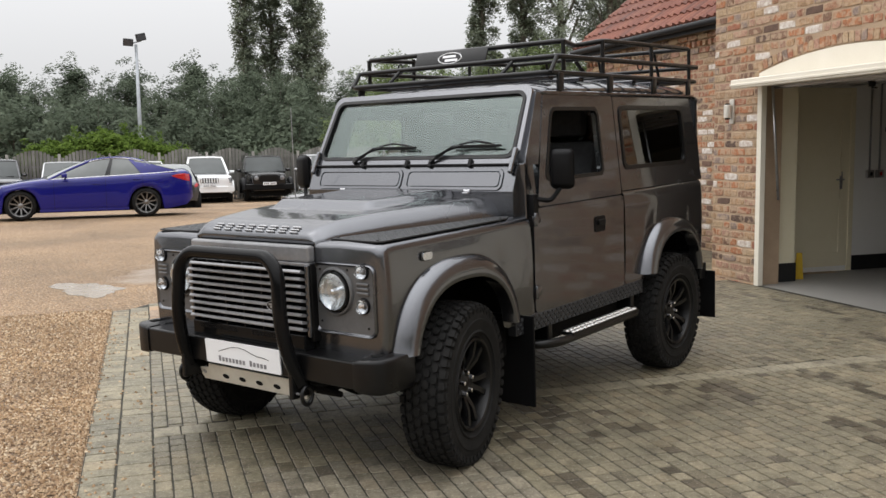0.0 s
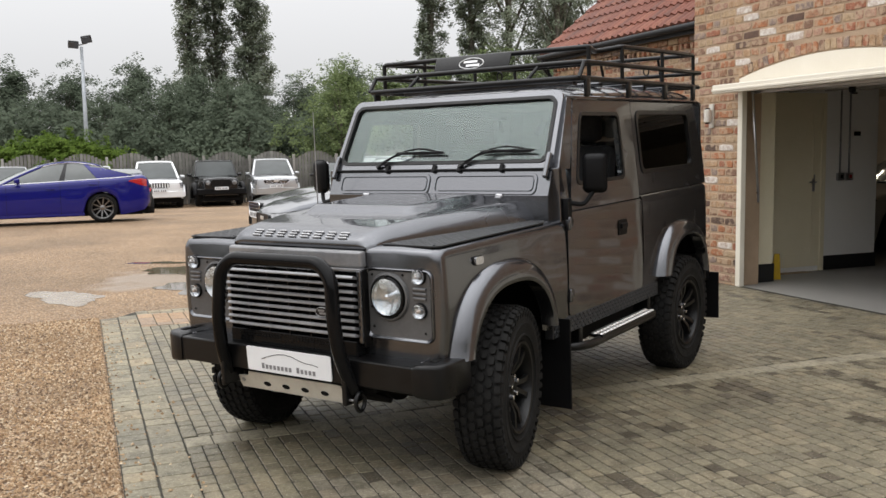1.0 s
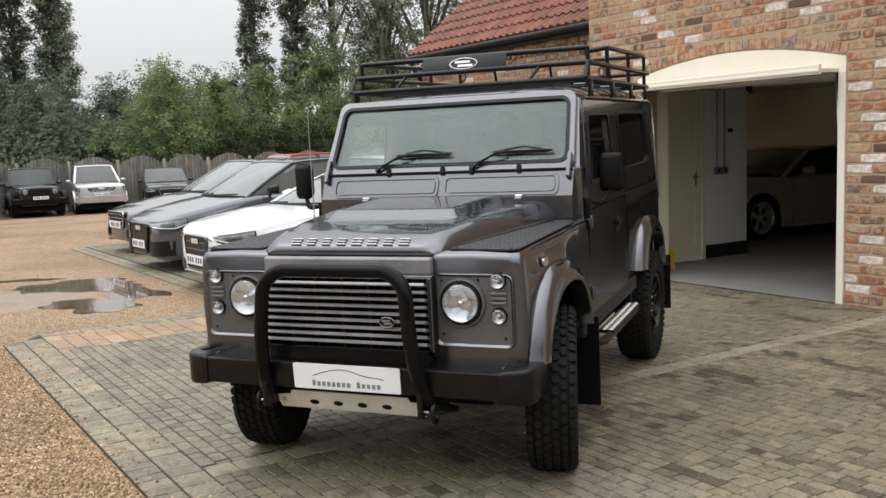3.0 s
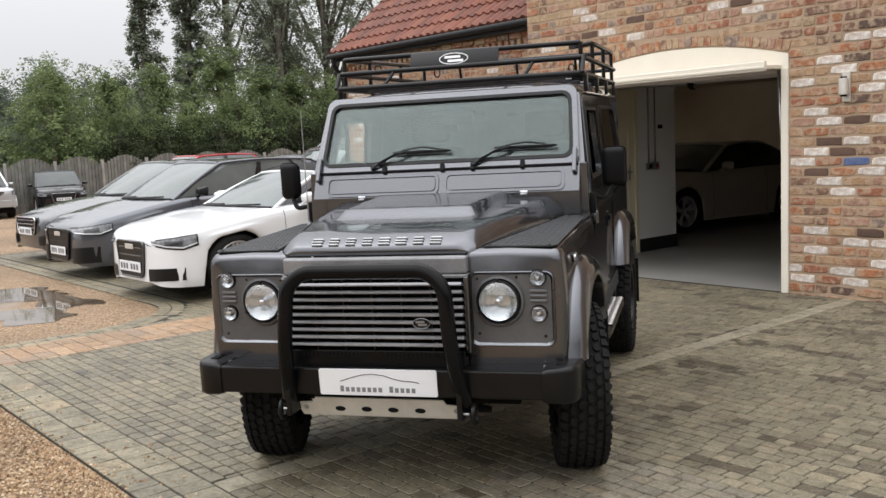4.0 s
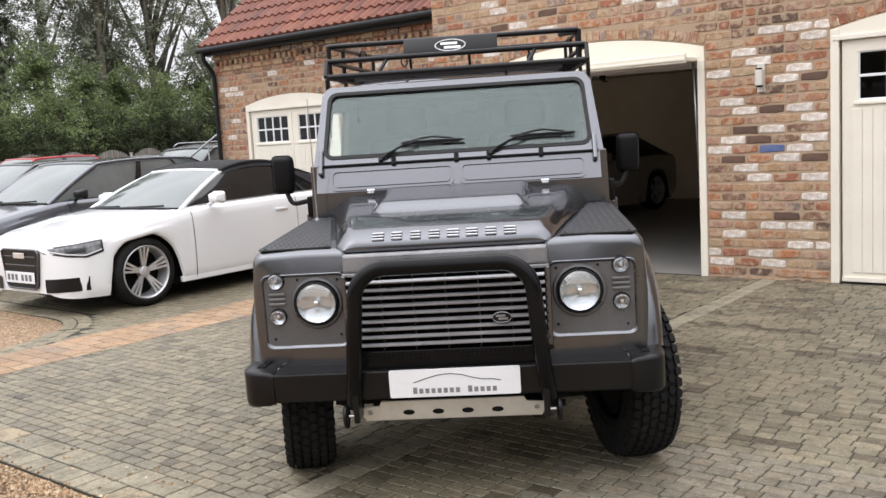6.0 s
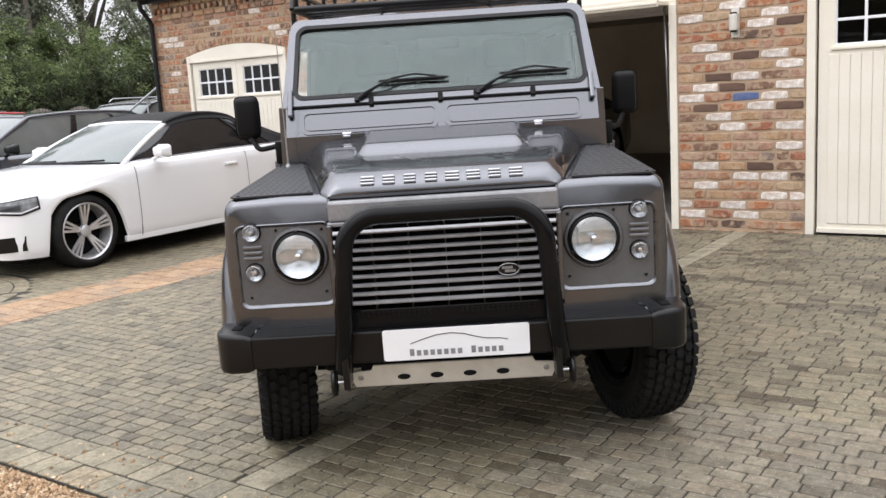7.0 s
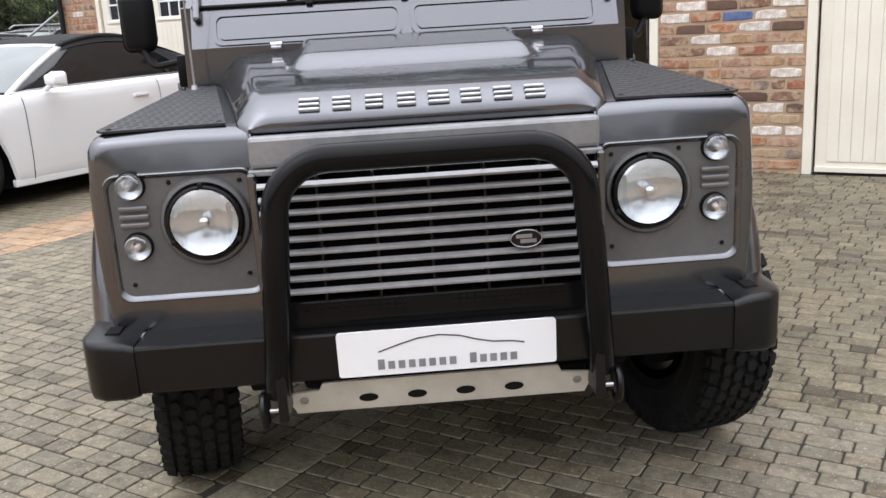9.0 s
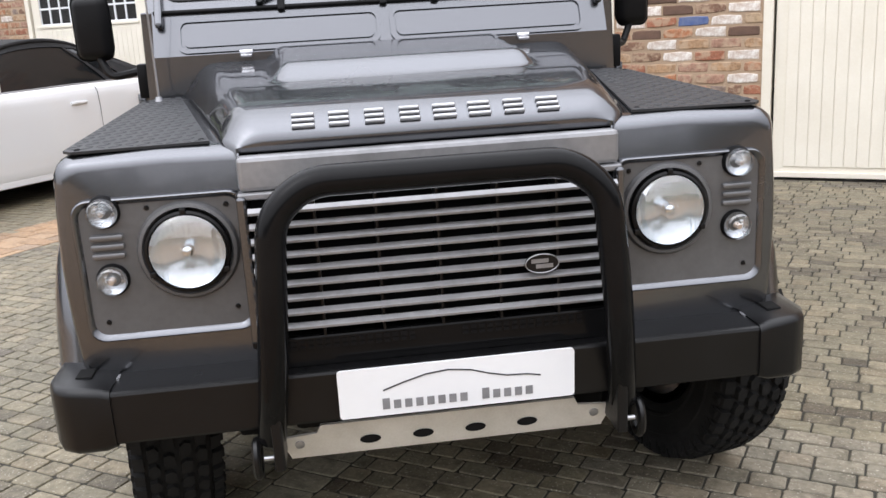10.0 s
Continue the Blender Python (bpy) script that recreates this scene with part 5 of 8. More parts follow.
# skid plate
SK = Matrix.Translation((0, -0.045, 0.462)) @ pose(0, 0, 0, 18, 0, 0)
bm = bmesh.new()
outer = [(-0.362, -0.088), (0.362, -0.088), (0.385, -0.03), (0.30, -0.022), (0.29, 0.0), (-0.29, 0.0), (-0.30, -0.022), (-0.385, -0.03)]
prism(bm, outer, "y", -0.003, 0.003)
box(bm, -0.362, 0.362, -0.003, 0.06, -0.092, -0.086)
bmesh.ops.transform(bm, matrix=SK, verts=bm.verts[:])
skid = suv_part("skid_plate", bm, M_ALU, None, "bare aluminium skid plate with oval holes")
for x in (-0.165, -0.055, 0.055, 0.165):
    bm = spin(bmesh.new(), [(-0.0045, 0.022), (-0.0035, 0.018), (0.004, 0.017)], "y", (x, 0, -0.055), 18)
    bmesh.ops.transform(bm, matrix=SK @ Matrix.Translation((0, 0, -0.022)) @ Matrix.Diagonal((1.1, 1, 0.6, 1)), verts=bm.verts[:])
    suv_part("hole", bm, M_DARK, skid, "", True)
for x in (-0.34, 0.34):
    bm = spin(bmesh.new(), [(-0.008, 0.006), (-0.006, 0.011), (-0.003, 0.011)], "y", (x, 0, -0.05), 10)
    bmesh.ops.transform(bm, matrix=SK, verts=bm.verts[:])
    suv_part("bolt", bm, M_SILVER, skid, "", True)

# side repeater, sills, steps, flaps
def repeater():
    return prism(bmesh.new(), rounded(0.28, 0.345, 0.988, 1.022, 0.012, 3), "x", 0.806, 0.822)


pair("side_repeater", repeater, M_LAMPBOWL, "clear side repeater lamp")
pair("repeater_base", lambda: prism(bmesh.new(), rounded(0.276, 0.349, 0.984, 1.026, 0.014, 3), "x", 0.80, 0.813), M_BLACK)


def sill():
    bm = cube(0.755, 0.806, 1.02, 2.47, 0.50, 0.588, 0.006)
    s = 0.5 ** 0.5
    for i in range(64):
        for j in range(4):
            u = (0, s, s) if (i + j) % 2 else (0, s, -s)
            lozenge(bm, (0.8062, 1.035 + 0.0225 * i, 0.512 + 0.0215 * j), u, (0, -u[2], u[1]), (1, 0, 0), 0.0135, 0.0045, 0.003)
    return bm


pair("sill_plate", sill, M_CHEQ, "black chequer plate sill")
# added unseen blocks that keep light from passing under the car
pair("sill_rail", lambda: cube(0.50, 0.70, 1.05, 2.46, 0.37, 0.58, 0.02), M_DARK)
suv_part("transfer_case", cube(-0.30, 0.26, 1.25, 2.25, 0.30, 0.60, 0.06), M_DARK)
suv_part("fuel_tank", cube(-0.46, 0.46, 2.95, 3.40, 0.36, 0.62, 0.05), M_DARK)
for right in (False, True):
    bm = tube(bmesh.new(), bend([(0.62, 1.22, 0.42), (0.79, 1.28, 0.405), (0.83, 1.40, 0.40), (0.83, 2.36, 0.40), (0.62, 2.46, 0.42)], 0.08), 0.024, 10)
    step = suv_part("side_step", bm, M_BLACK, None, "black tubular side step with bright treads", True, 60, right)
    bm = cube(0.765, 0.85, 1.52, 2.32, 0.412, 0.430, 0.004)
    tread = suv_part("tread", bm, M_BLACK, step, "black step tread", False, 35, right)
    for i in range(18):
        for j in range(2):
            bm = spin(bmesh.new(), [(0, 0.019), (0.006, 0.016), (0.007, 0.010)], "z", (0.7885 + 0.04 * j, 1.548 + 0.0438 * i, 0.430), 10)
            suv_part("stud", bm, M_STUD, tread, "", True, 50, right)
    for y in (1.36, 2.34):
        suv_part("step_bracket", cube(0.60, 0.80, y - 0.02, y + 0.02, 0.41, 0.56, 0.008), M_BLACK, step, "", False, 35, right)
    bm = cube(0.575, 0.868, 1.085, 1.097, 0.125, 0.60, 0.004)
    suv_part("mud_flap", bm, M_PLASTIC, None, "black rubber mud flap", False, 35, right)
    bm = cube(0.60, 0.87, 3.50, 3.512, 0.16, 0.50, 0.004)
    suv_part("mud_flap", bm, M_PLASTIC, None, "black rubber mud flap", False, 35, right)
    suv_part("rear_bumper_end", cube(0.66, 0.80, 3.42, 3.52, 0.44, 0.56, 0.01), M_BLACK, None, "", False, 35, right)
bm = spin(bmesh.new(), [(3.30, 0.024), (3.46, 0.026), (3.46, 0.020), (3.35, 0.020)], "y", (0.74, 0, 0.47), 14, False)
suv_part("exhaust_tip", bm, M_CHROME, None, "", True)

# underbody
bm = bmesh.new()
box(bm, -0.40, 0.40, 0.03, 1.16, 0.55, 1.0)
box(bm, -0.36, 0.36, 0.14, 1.05, 0.36, 0.56, 0.02), box(bm, -0.50, 0.12, 1.25, 2.40, 0.34, 0.56, 0.02), box(bm, -0.45, 0.45, 3.02, 3.40, 0.36, 0.56, 0.02)
box(bm, -0.77, 0.77, 1.13, 2.45, 0.53, 0.60)
box(bm, -0.56, 0.56, 2.45, 3.44, 0.53, 0.9)
box(bm, -0.77, 0.77, 3.3, 3.44, 0.56, 0.62)
box(bm, -0.77, 0.77, 1.12, 1.16, 0.56, 1.07)
box(bm, 0.40, 0.78, 0.05, 0.06, 0.60, 0.99), box(bm, -0.78, -0.40, 0.05, 0.06, 0.60, 0.99)
for s in (-1, 1):
    box(bm, s * 0.42 - 0.05, s * 0.42 + 0.05, -0.02, 3.4, 0.44, 0.56, 0.01)
suv_part("chassis", bm, M_DARK, None, "dark underbody and chassis rails")
for nm, y in (("front_axle", AX_F), ("rear_axle", AX_R)):
    bm = spin(bmesh.new(), [(-0.62, 0.045), (0.02, 0.045), (0.08, 0.06), (0.14, 0.14), (0.22, 0.15), (0.28, 0.06), (0.34, 0.045), (0.62, 0.045)], "x", (0, y, 0.395), 16)
    suv_part(nm, bm, M_DARK, None, "", True)
suv_part("steering_rod", tube(bmesh.new(), [(-0.55, 0.30, 0.36), (0.55, 0.30, 0.36)], 0.018, 8), M_DARK, None, "", True)
suv_part("steering_damper", tube(bmesh.new(), [(0.10, 0.06, 0.40), (0.36, 0.10, 0.39), (0.46, 0.10, 0.38)], [0.026, 0.026, 0.014], 8), M_DARK, None, "", True)

# cabin
bm = cube(-0.70, 0.70, 1.24, 1.52, 0.95, 1.30, 0.04)
suv_part("dashboard", bm, M_TRIM)
bm = tube(bmesh.new(), [(0.20 * math.cos(2 * math.pi * k / 32), 0, 0.20 * math.sin(2 * math.pi * k / 32)) for k in range(32)], 0.014, 8, True)
for a in (0, 120, 240):
    q = radians(a - 90)
    tube(bm, [(0, 0.02, 0), (0.19 * math.cos(q), 0, 0.19 * math.sin(q))], 0.012, 6)
spin(bm, [(-0.02, 0.05), (0.02, 0.06)], "y", (0, 0.01, 0), 16)
bmesh.ops.transform(bm, matrix=pose(-0.37, 1.60, 1.24, 30, 0, 0), verts=bm.verts[:])
suv_part("steering_wheel", bm, M_TRIM, None, "", True)
for s in (-1, 1):
    bm = cube(s * 0.38 - 0.24, s * 0.38 + 0.24, 1.70, 2.15, 0.80, 1.0, 0.05)
    seat = suv_part("front_seat", bm, M_CLOTH, None, "", True)
    bm = cube(-0.24, 0.24, -0.06, 0.06, 0, 0.52, 0.05)
    bmesh.ops.transform(bm, matrix=pose(s * 0.38, 2.16, 0.95, -12, 0, 0), verts=bm.verts[:])
    suv_part("seat_back", bm, M_CLOTH, seat, "", True)
    bm = cube(s * 0.38 - 0.13, s * 0.38 + 0.13, 2.25, 2.34, 1.49, 1.66, 0.035)
    suv_part("headrest", bm, M_CLOTH, seat, "", True)
suv_part("cab_floor", cube(-0.74, 0.74, 1.2, 3.43, 0.60, 0.64), M_TRIM)
suv_part("mirror", cube(-0.11, 0.11, 1.46, 1.48, 1.60, 1.66, 0.012), M_TRIM)
suv_part("papers", cube(-0.55, -0.40, 1.30, 1.44, 1.302, 1.306), M_WHITEPL, None, "white papers on the dashboard")

# ---- wheels ----
def tyre_mesh():
    """Carcass with rounded shoulders and bulged, ribbed side walls."""
    prof = [(-0.088, 0.215), (-0.102, 0.24), (-0.1105, 0.243), (-0.1105, 0.249), (-0.105, 0.253), (-0.109, 0.285), (-0.1125, 0.296), (-0.1125, 0.303), (-0.1085, 0.307), (-0.108, 0.322), (-0.102, 0.349), (-0.092, 0.362), (-0.06, 0.371), (0.0, 0.374), (0.06, 0.371), (0.092, 0.362), (0.102, 0.349), (0.108, 0.322), (0.1085, 0.307), (0.1125, 0.303), (0.1125, 0.296), (0.109, 0.285), (0.105, 0.253), (0.1105, 0.249), (0.1105, 0.243), (0.102, 0.24), (0.088, 0.215)]
    bm = spin(bmesh.new(), prof, "x", (0, 0, 0), 56, False)
    return bm


def tread_mesh():
    """Interlocking zigzag blocks of an all-terrain tread, with shoulder lugs."""
    bm = bmesh.new()
    n = 48
    step = 2 * math.pi / n

    def block(pts, r0, r1, crown):
        # pts: (across, along) on the unrolled tread
        lo, hi = [], []
        cx, cy = sum(p[0] for p in pts) / len(pts), sum(p[1] for p in pts) / len(pts)
        for x, d in pts:
            drop = crown * (x / 0.1) ** 4
            for ring, rr, k in ((lo, r0, 1.0), (hi, r1 - drop, 0.90)):
                q = cy + (d - cy) * k
                ring.append(bm.verts.new((cx + (x - cx) * k, rr * math.cos(q), rr * math.sin(q))))
        bm.faces.new(hi)
        m = len(pts)
        for i in range(m):
            bm.faces.new((lo[i], lo[(i + 1) % m], hi[(i + 1) % m], hi[i]))

    for k in range(n):
        a = step * k
        z = step * 0.5
        # two centre rows of hooked blocks
        for sd in (-1, 1):
            o = a + (0.0 if sd < 0 else z)
            block([(sd * 0.003, o - z * 0.70), (sd * 0.022, o - z * 0.95), (sd * 0.036, o - z * 0.40), (sd * 0.034, o + z * 0.62), (sd * 0.018, o + z * 0.80), (sd * 0.006, o + z * 0.45)], 0.364, TYRE_R, 0.004)
            o = a + (z if sd < 0 else 0.0)
            block([(sd * 0.043, o - z * 0.55), (sd * 0.064, o - z * 0.92), (sd * 0.072, o - z * 0.30), (sd * 0.070, o + z * 0.66), (sd * 0.052, o + z * 0.86), (sd * 0.042, o + z * 0.30)], 0.362, TYRE_R, 0.004)
            o = a + (0.0 if sd < 0 else z)
            w = 0.78 if k % 2 else 0.66
            block([(sd * 0.079, o - z * w), (sd * 0.106, o - z * (w + 0.08)), (sd * 0.107, o + z * w), (sd * 0.080, o + z * (w + 0.06))], 0.345, TYRE_R - 0.001, 0.009)
            # lug running down the side wall
            c, t = math.cos(o), math.sin(o)
            fr = Matrix(((1, 0, 0, 0), (0, -t, c, 0), (0, c, t, 0), (0, 0, 0, 1)))
            box(bm, -0.004, 0.004, -0.0135 if k % 2 else -0.010, 0.0135 if k % 2 else 0.010, -0.017, 0.017, m=fr @ Matrix.Translation((sd * 0.1055, 0, 0.344)) @ pose(0, 0, 0, 0, sd * 12, 0))
    return bm


def rim_mesh():
    """Outer face towards +x: barrel and five twin spokes."""
    bm = spin(bmesh.new(), [(-0.10, 0.214), (0.10, 0.218), (0.104, 0.214), (0.10, 0.204), (0.085, 0.198), (0.03, 0.190), (-0.09, 0.188)], "x", (0, 0, 0), 40, False)
    for k in range(5):
        for d in (-8.5, 8.5):
            a = radians(72 * k + d)
            b = radians(72 * k + d * 1.5)
            c0, s0, c1, s1 = math.cos(a), math.sin(a), math.cos(b), math.sin(b)
            t0, t1 = Vector((0, -s0, c0)), Vector((0, -s1, c1))
            p0, p1 = Vector((0.045, 0.055 * c0, 0.055 * s0)), Vector((0.083, 0.200 * c1, 0.200 * s1))
            pm = (p0 + p1) / 2 + Vector((0.012, 0, 0))
            rows = []
            for p, t, w in ((p0, t0, 0.016), (pm, t0, 0.014), (p1, t1, 0.017)):
                rows.append([p - t * w - Vector((0.02, 0, 0)), p - t * w * 0.8, p + t * w * 0.8, p + t * w - Vector((0.02, 0, 0))])
            grid(bm, rows, True)
    spin(bm, [(0.0, 0.075), (0.045, 0.07), (0.055, 0.05), (0.062, 0.036), (0.066, 0.03), (0.066, 0.001)], "x", (0, 0, 0), 24)
    return bm


wheel_parts = None
for right, front, steer, wx, wy in ((False, True, 14, 0.764, 0.540), (True, True, 14, -0.738, 0.500), (False, False, 0, 0.757, AX_R), (True, False, 0, -0.757, AX_R)):
    m = Matrix.Translation((wx, wy, TYRE_R - 0.006)) @ pose(0, 0, 0, 0, 0, steer + (180 if right else 0)) @ pose(0, 0, 0, random.uniform(0, 70), 0, 0)
    if wheel_parts is None:
        bm = spin(bmesh.new(), [(-0.11, 0.12), (-0.09, 0.165), (0.0, 0.165), (0.01, 0.15), (0.01, 0.01)], "x", (0, 0, 0), 24)
        made_parts = [part("wheel", bm, M_DARK, None, "", True, 40), part("tyre", tyre_mesh(), M_RUBBER, None, "", True, 30),
                      part("tread", tread_mesh(), M_RUBBER), part("rim", rim_mesh(), M_BLACK, None, "", True, 35),
                      part("wheel_nut", spin(bmesh.new(), [(0.05, 0.012), (0.072, 0.011), (0.075, 0.006)], "x", (0, 0, 0), 8), M_CHROME, None, "", True, 35)]
        wheel_parts = [o.data for o in made_parts]
        for o in made_parts:
            bpy.data.objects.remove(o)
    drum_me, tyre_me, tread_me, rim_me, nut_me = wheel_parts
    wheel = new("wheel", drum_me)
    wheel.parent = suv
    tagged(wheel, "black alloy wheel with a chunky all-terrain tyre")
    for nm, me, lab, kind_of in (("tyre", tyre_me, "chunky all-terrain tyre", ""), ("tread", tread_me, "zigzag rubber tread blocks", "stuff"), ("rim", rim_me, "gloss black alloy rim", "")):
        o = new(nm, me)
        o.parent = wheel
        tagged(o, lab, kind=kind_of)
    for k in range(5):
        a = radians(72 * k + 36)
        o = new("wheel_nut", nut_me)
        o.parent = wheel
        o.location = (0, 0.052 * math.cos(a), 0.052 * math.sin(a))
    wheel.matrix_local = m

# ---- roof rack ----
rack = thing("roof_rack", SUV_POSE, "black tubular steel roof rack on the car's roof", "roof rack")


def rack_part(name, bm, material=M_BLACK, label="", parent=None):
    bmesh.ops.transform(bm, matrix=RAKE, verts=bm.verts[:])
    return part(name, bm, material, parent or rack, label, True, 50)


def ring(x, y0, y1, z0, z1, r):
    p = [(-x, (y0 + y1) / 2, (z0 + z1) / 2), (-x, y0, z0), (x, y0, z0), (x, y1, z1), (-x, y1, z1)]
    p = bend([*p, p[0]], 0.05, 4)[:-1]
    return tube(bmesh.new(), p, r, 8, True)


rack_part("lower_ring", ring(0.725, 1.53, 3.52, 1.843, 1.840, 0.016))
rack_part("middle_ring", ring(0.73, 1.60, 3.545, 1.932, 1.94, 0.015))
top = bend([(-0.73, 3.40, 2.058), (-0.735, 1.70, 2.022), (0.70, 1.72, 2.022), (0.60, 2.02, 2.02), (0.72, 2.14, 2.045), (0.722, 3.40, 2.062), (-0.73, 3.40, 2.058)], 0.04)
rack_part("top_rail", tube(bmesh.new(), top, 0.015, 8))
for x, y, zt in ((-0.73, 1.70, 2.022), (0.70, 1.72, 2.022), (-0.73, 2.15, 2.05), (0.72, 2.14, 2.045), (-0.73, 2.8, 2.045), (0.72, 2.8, 2.06), (-0.73, 3.40, 2.058), (0.72, 3.40, 2.062)):
    rack_part("post", tube(bmesh.new(), [(x, y, 1.842), (x, y, zt)], 0.013, 8))
for x in (-0.45, 0.0, 0.45):
    rack_part("post", tube(bmesh.new(), [(x, 3.52, 1.842), (x, 3.42, 2.068)], 0.011, 8))
for x in (-0.727, 0.727):
    rack_part("post", tube(bmesh.new(), [(x, 1.535, 1.845), (x, 1.605, 1.935)], 0.013, 8))
for x in (-0.43, 0.40):
    rack_part("front_stay", tube(bmesh.new(), [(x, 1.535, 1.845), (x + 0.05, 1.60, 1.932), (x + 0.05, 1.72, 1.935)], 0.011, 8))
for k in range(9):
    y = 1.68 + 0.225 * k
    rack_part("cross_bar", tube(bmesh.new(), [(-0.72, y, 1.843), (0.72, y, 1.843)], 0.009, 6))
rack_part("long_bar", tube(bmesh.new(), [(-0.28, 1.55, 1.843), (-0.28, 3.5, 1.842)], 0.009, 6))
rack_part("long_bar", tube(bmesh.new(), [(0.28, 1.55, 1.843), (0.28, 3.5, 1.842)], 0.009, 6))
BADGE = Matrix.Translation((-0.025, 1.64, 1.978)) @ pose(0, 0, 0, -22, 0, 0)
bm = cube(-0.265, 0.265, -0.004, 0.004, -0.052, 0.052, 0.003)
bmesh.ops.transform(bm, matrix=BADGE, verts=bm.verts[:])
bp = rack_part("front_panel", bm, M_BLACK, "black panel with an oval badge of plain pale bars")
bm = tube(bmesh.new(), [(0.085 * math.cos(2 * math.pi * k / 32), -0.006, 0.034 * math.sin(2 * math.pi * k / 32)) for k in range(32)], 0.003, 6, True)
box(bm, -0.055, 0.040, -0.0065, -0.004, 0.004, 0.018), box(bm, -0.035, 0.058, -0.0065, -0.004, -0.020, -0.006)
bmesh.ops.transform(bm, matrix=BADGE, verts=bm.verts[:])
rack_part("badge", bm, M_WHITEPL, "oval of pale bars", bp)
for y in (1.62, 2.2, 2.8, 3.35):
    for s in (-1, 1):
        bm = cube(-0.010, 0.010, -0.028, 0.028, -0.045, 0.055, 0.006)
        bmesh.ops.transform(bm, matrix=Matrix.Translation((s * 0.735, y, 1.79)), verts=bm.verts[:])
        rack_part("roof_clamp", bm)
for x, y in ((-0.40, 2.6), (-0.55, 1.8), (0.45, 3.2)):
    rack_part("tie_hook", tube(bmesh.new(), [(x + 0.02 * math.cos(a), y, 1.96 + 0.03 * math.sin(a)) for a in (2 * math.pi * k / 14 for k in range(14))], 0.005, 6, True))

# ---- the other parked cars ----
M_CARGLASS = surf("car_side_glass", (0.13, 0.143, 0.14), (0.08, 0.09, 0.088), scale=1.5, rough=0.06, spec=0.7, coat=0.5, grime=0.1)
M_DARKGLASS = surf("dark_car_glass", (0.012, 0.013, 0.014), scale=2, rough=0.04, spec=0.5, grime=0.1)
# far cars' windscreens: darker copy of the glass, with shade in its colour
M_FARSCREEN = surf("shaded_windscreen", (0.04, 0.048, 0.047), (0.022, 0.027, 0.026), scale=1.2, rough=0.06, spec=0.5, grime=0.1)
M_SCREENG = surf("car_windscreen", (0.085, 0.108, 0.102), (0.05, 0.064, 0.06), scale=1.2, rough=0.05, spec=0.5, coat=0.4, grime=0.1)
M_RIMSILVER = surf("silver_alloy", (0.62, 0.62, 0.63), scale=9, rough=0.3, metal=0.5)
M_RIMGREY = surf("grey_alloy", (0.26, 0.255, 0.25), scale=9, rough=0.3, metal=0.85)
M_SOFT = surf("black_soft_top", (0.012, 0.012, 0.013), scale=9, rough=0.9, bump=0.3, bump_scale=300)
M_PLATEINK = surf("faded_plate_ink", (0.16, 0.16, 0.17), scale=20, rough=0.5)
M_LAMPW = surf("clear_headlamp", (0.26, 0.27, 0.285), (0.09, 0.092, 0.096), scale=12, rough=0.12, coat=1, grime=0.2)
M_WHITE = paint("white_lacquer", (0.74, 0.75, 0.76), 0.02, 0.3)
M_BLUE = paint("ultramarine_lacquer", (0.003, 0.0035, 0.135), 0.25, 0.4, 0.0)
M_BLUE.node_tree.nodes["Principled BSDF"].inputs["Coat IOR"].default_value = 1.42
M_GREY = paint("bluish_grey_lacquer", (0.075, 0.080, 0.092), 0.3, 0.3, 0.5)
M_DGREY = paint("dark_grey_lacquer", (0.052, 0.054, 0.058), 0.3, 0.3, 0.5)
M_BLACKP = paint("black_lacquer", (0.006, 0.006, 0.007), 0.2, 0.25)
M_BLACKP.node_tree.nodes["Principled BSDF"].inputs["Coat IOR"].default_value = 1.42
M_SILVERP = paint("silver_lacquer", (0.42, 0.43, 0.44), 0.2, 0.3, 0.6)
M_CREAMP = paint("cream_lacquer", (0.42, 0.38, 0.32), 0.05, 0.3)
M_REDP = paint("red_lacquer", (0.42, 0.02, 0.025), 0.1, 0.3)
wheel_stock = {}


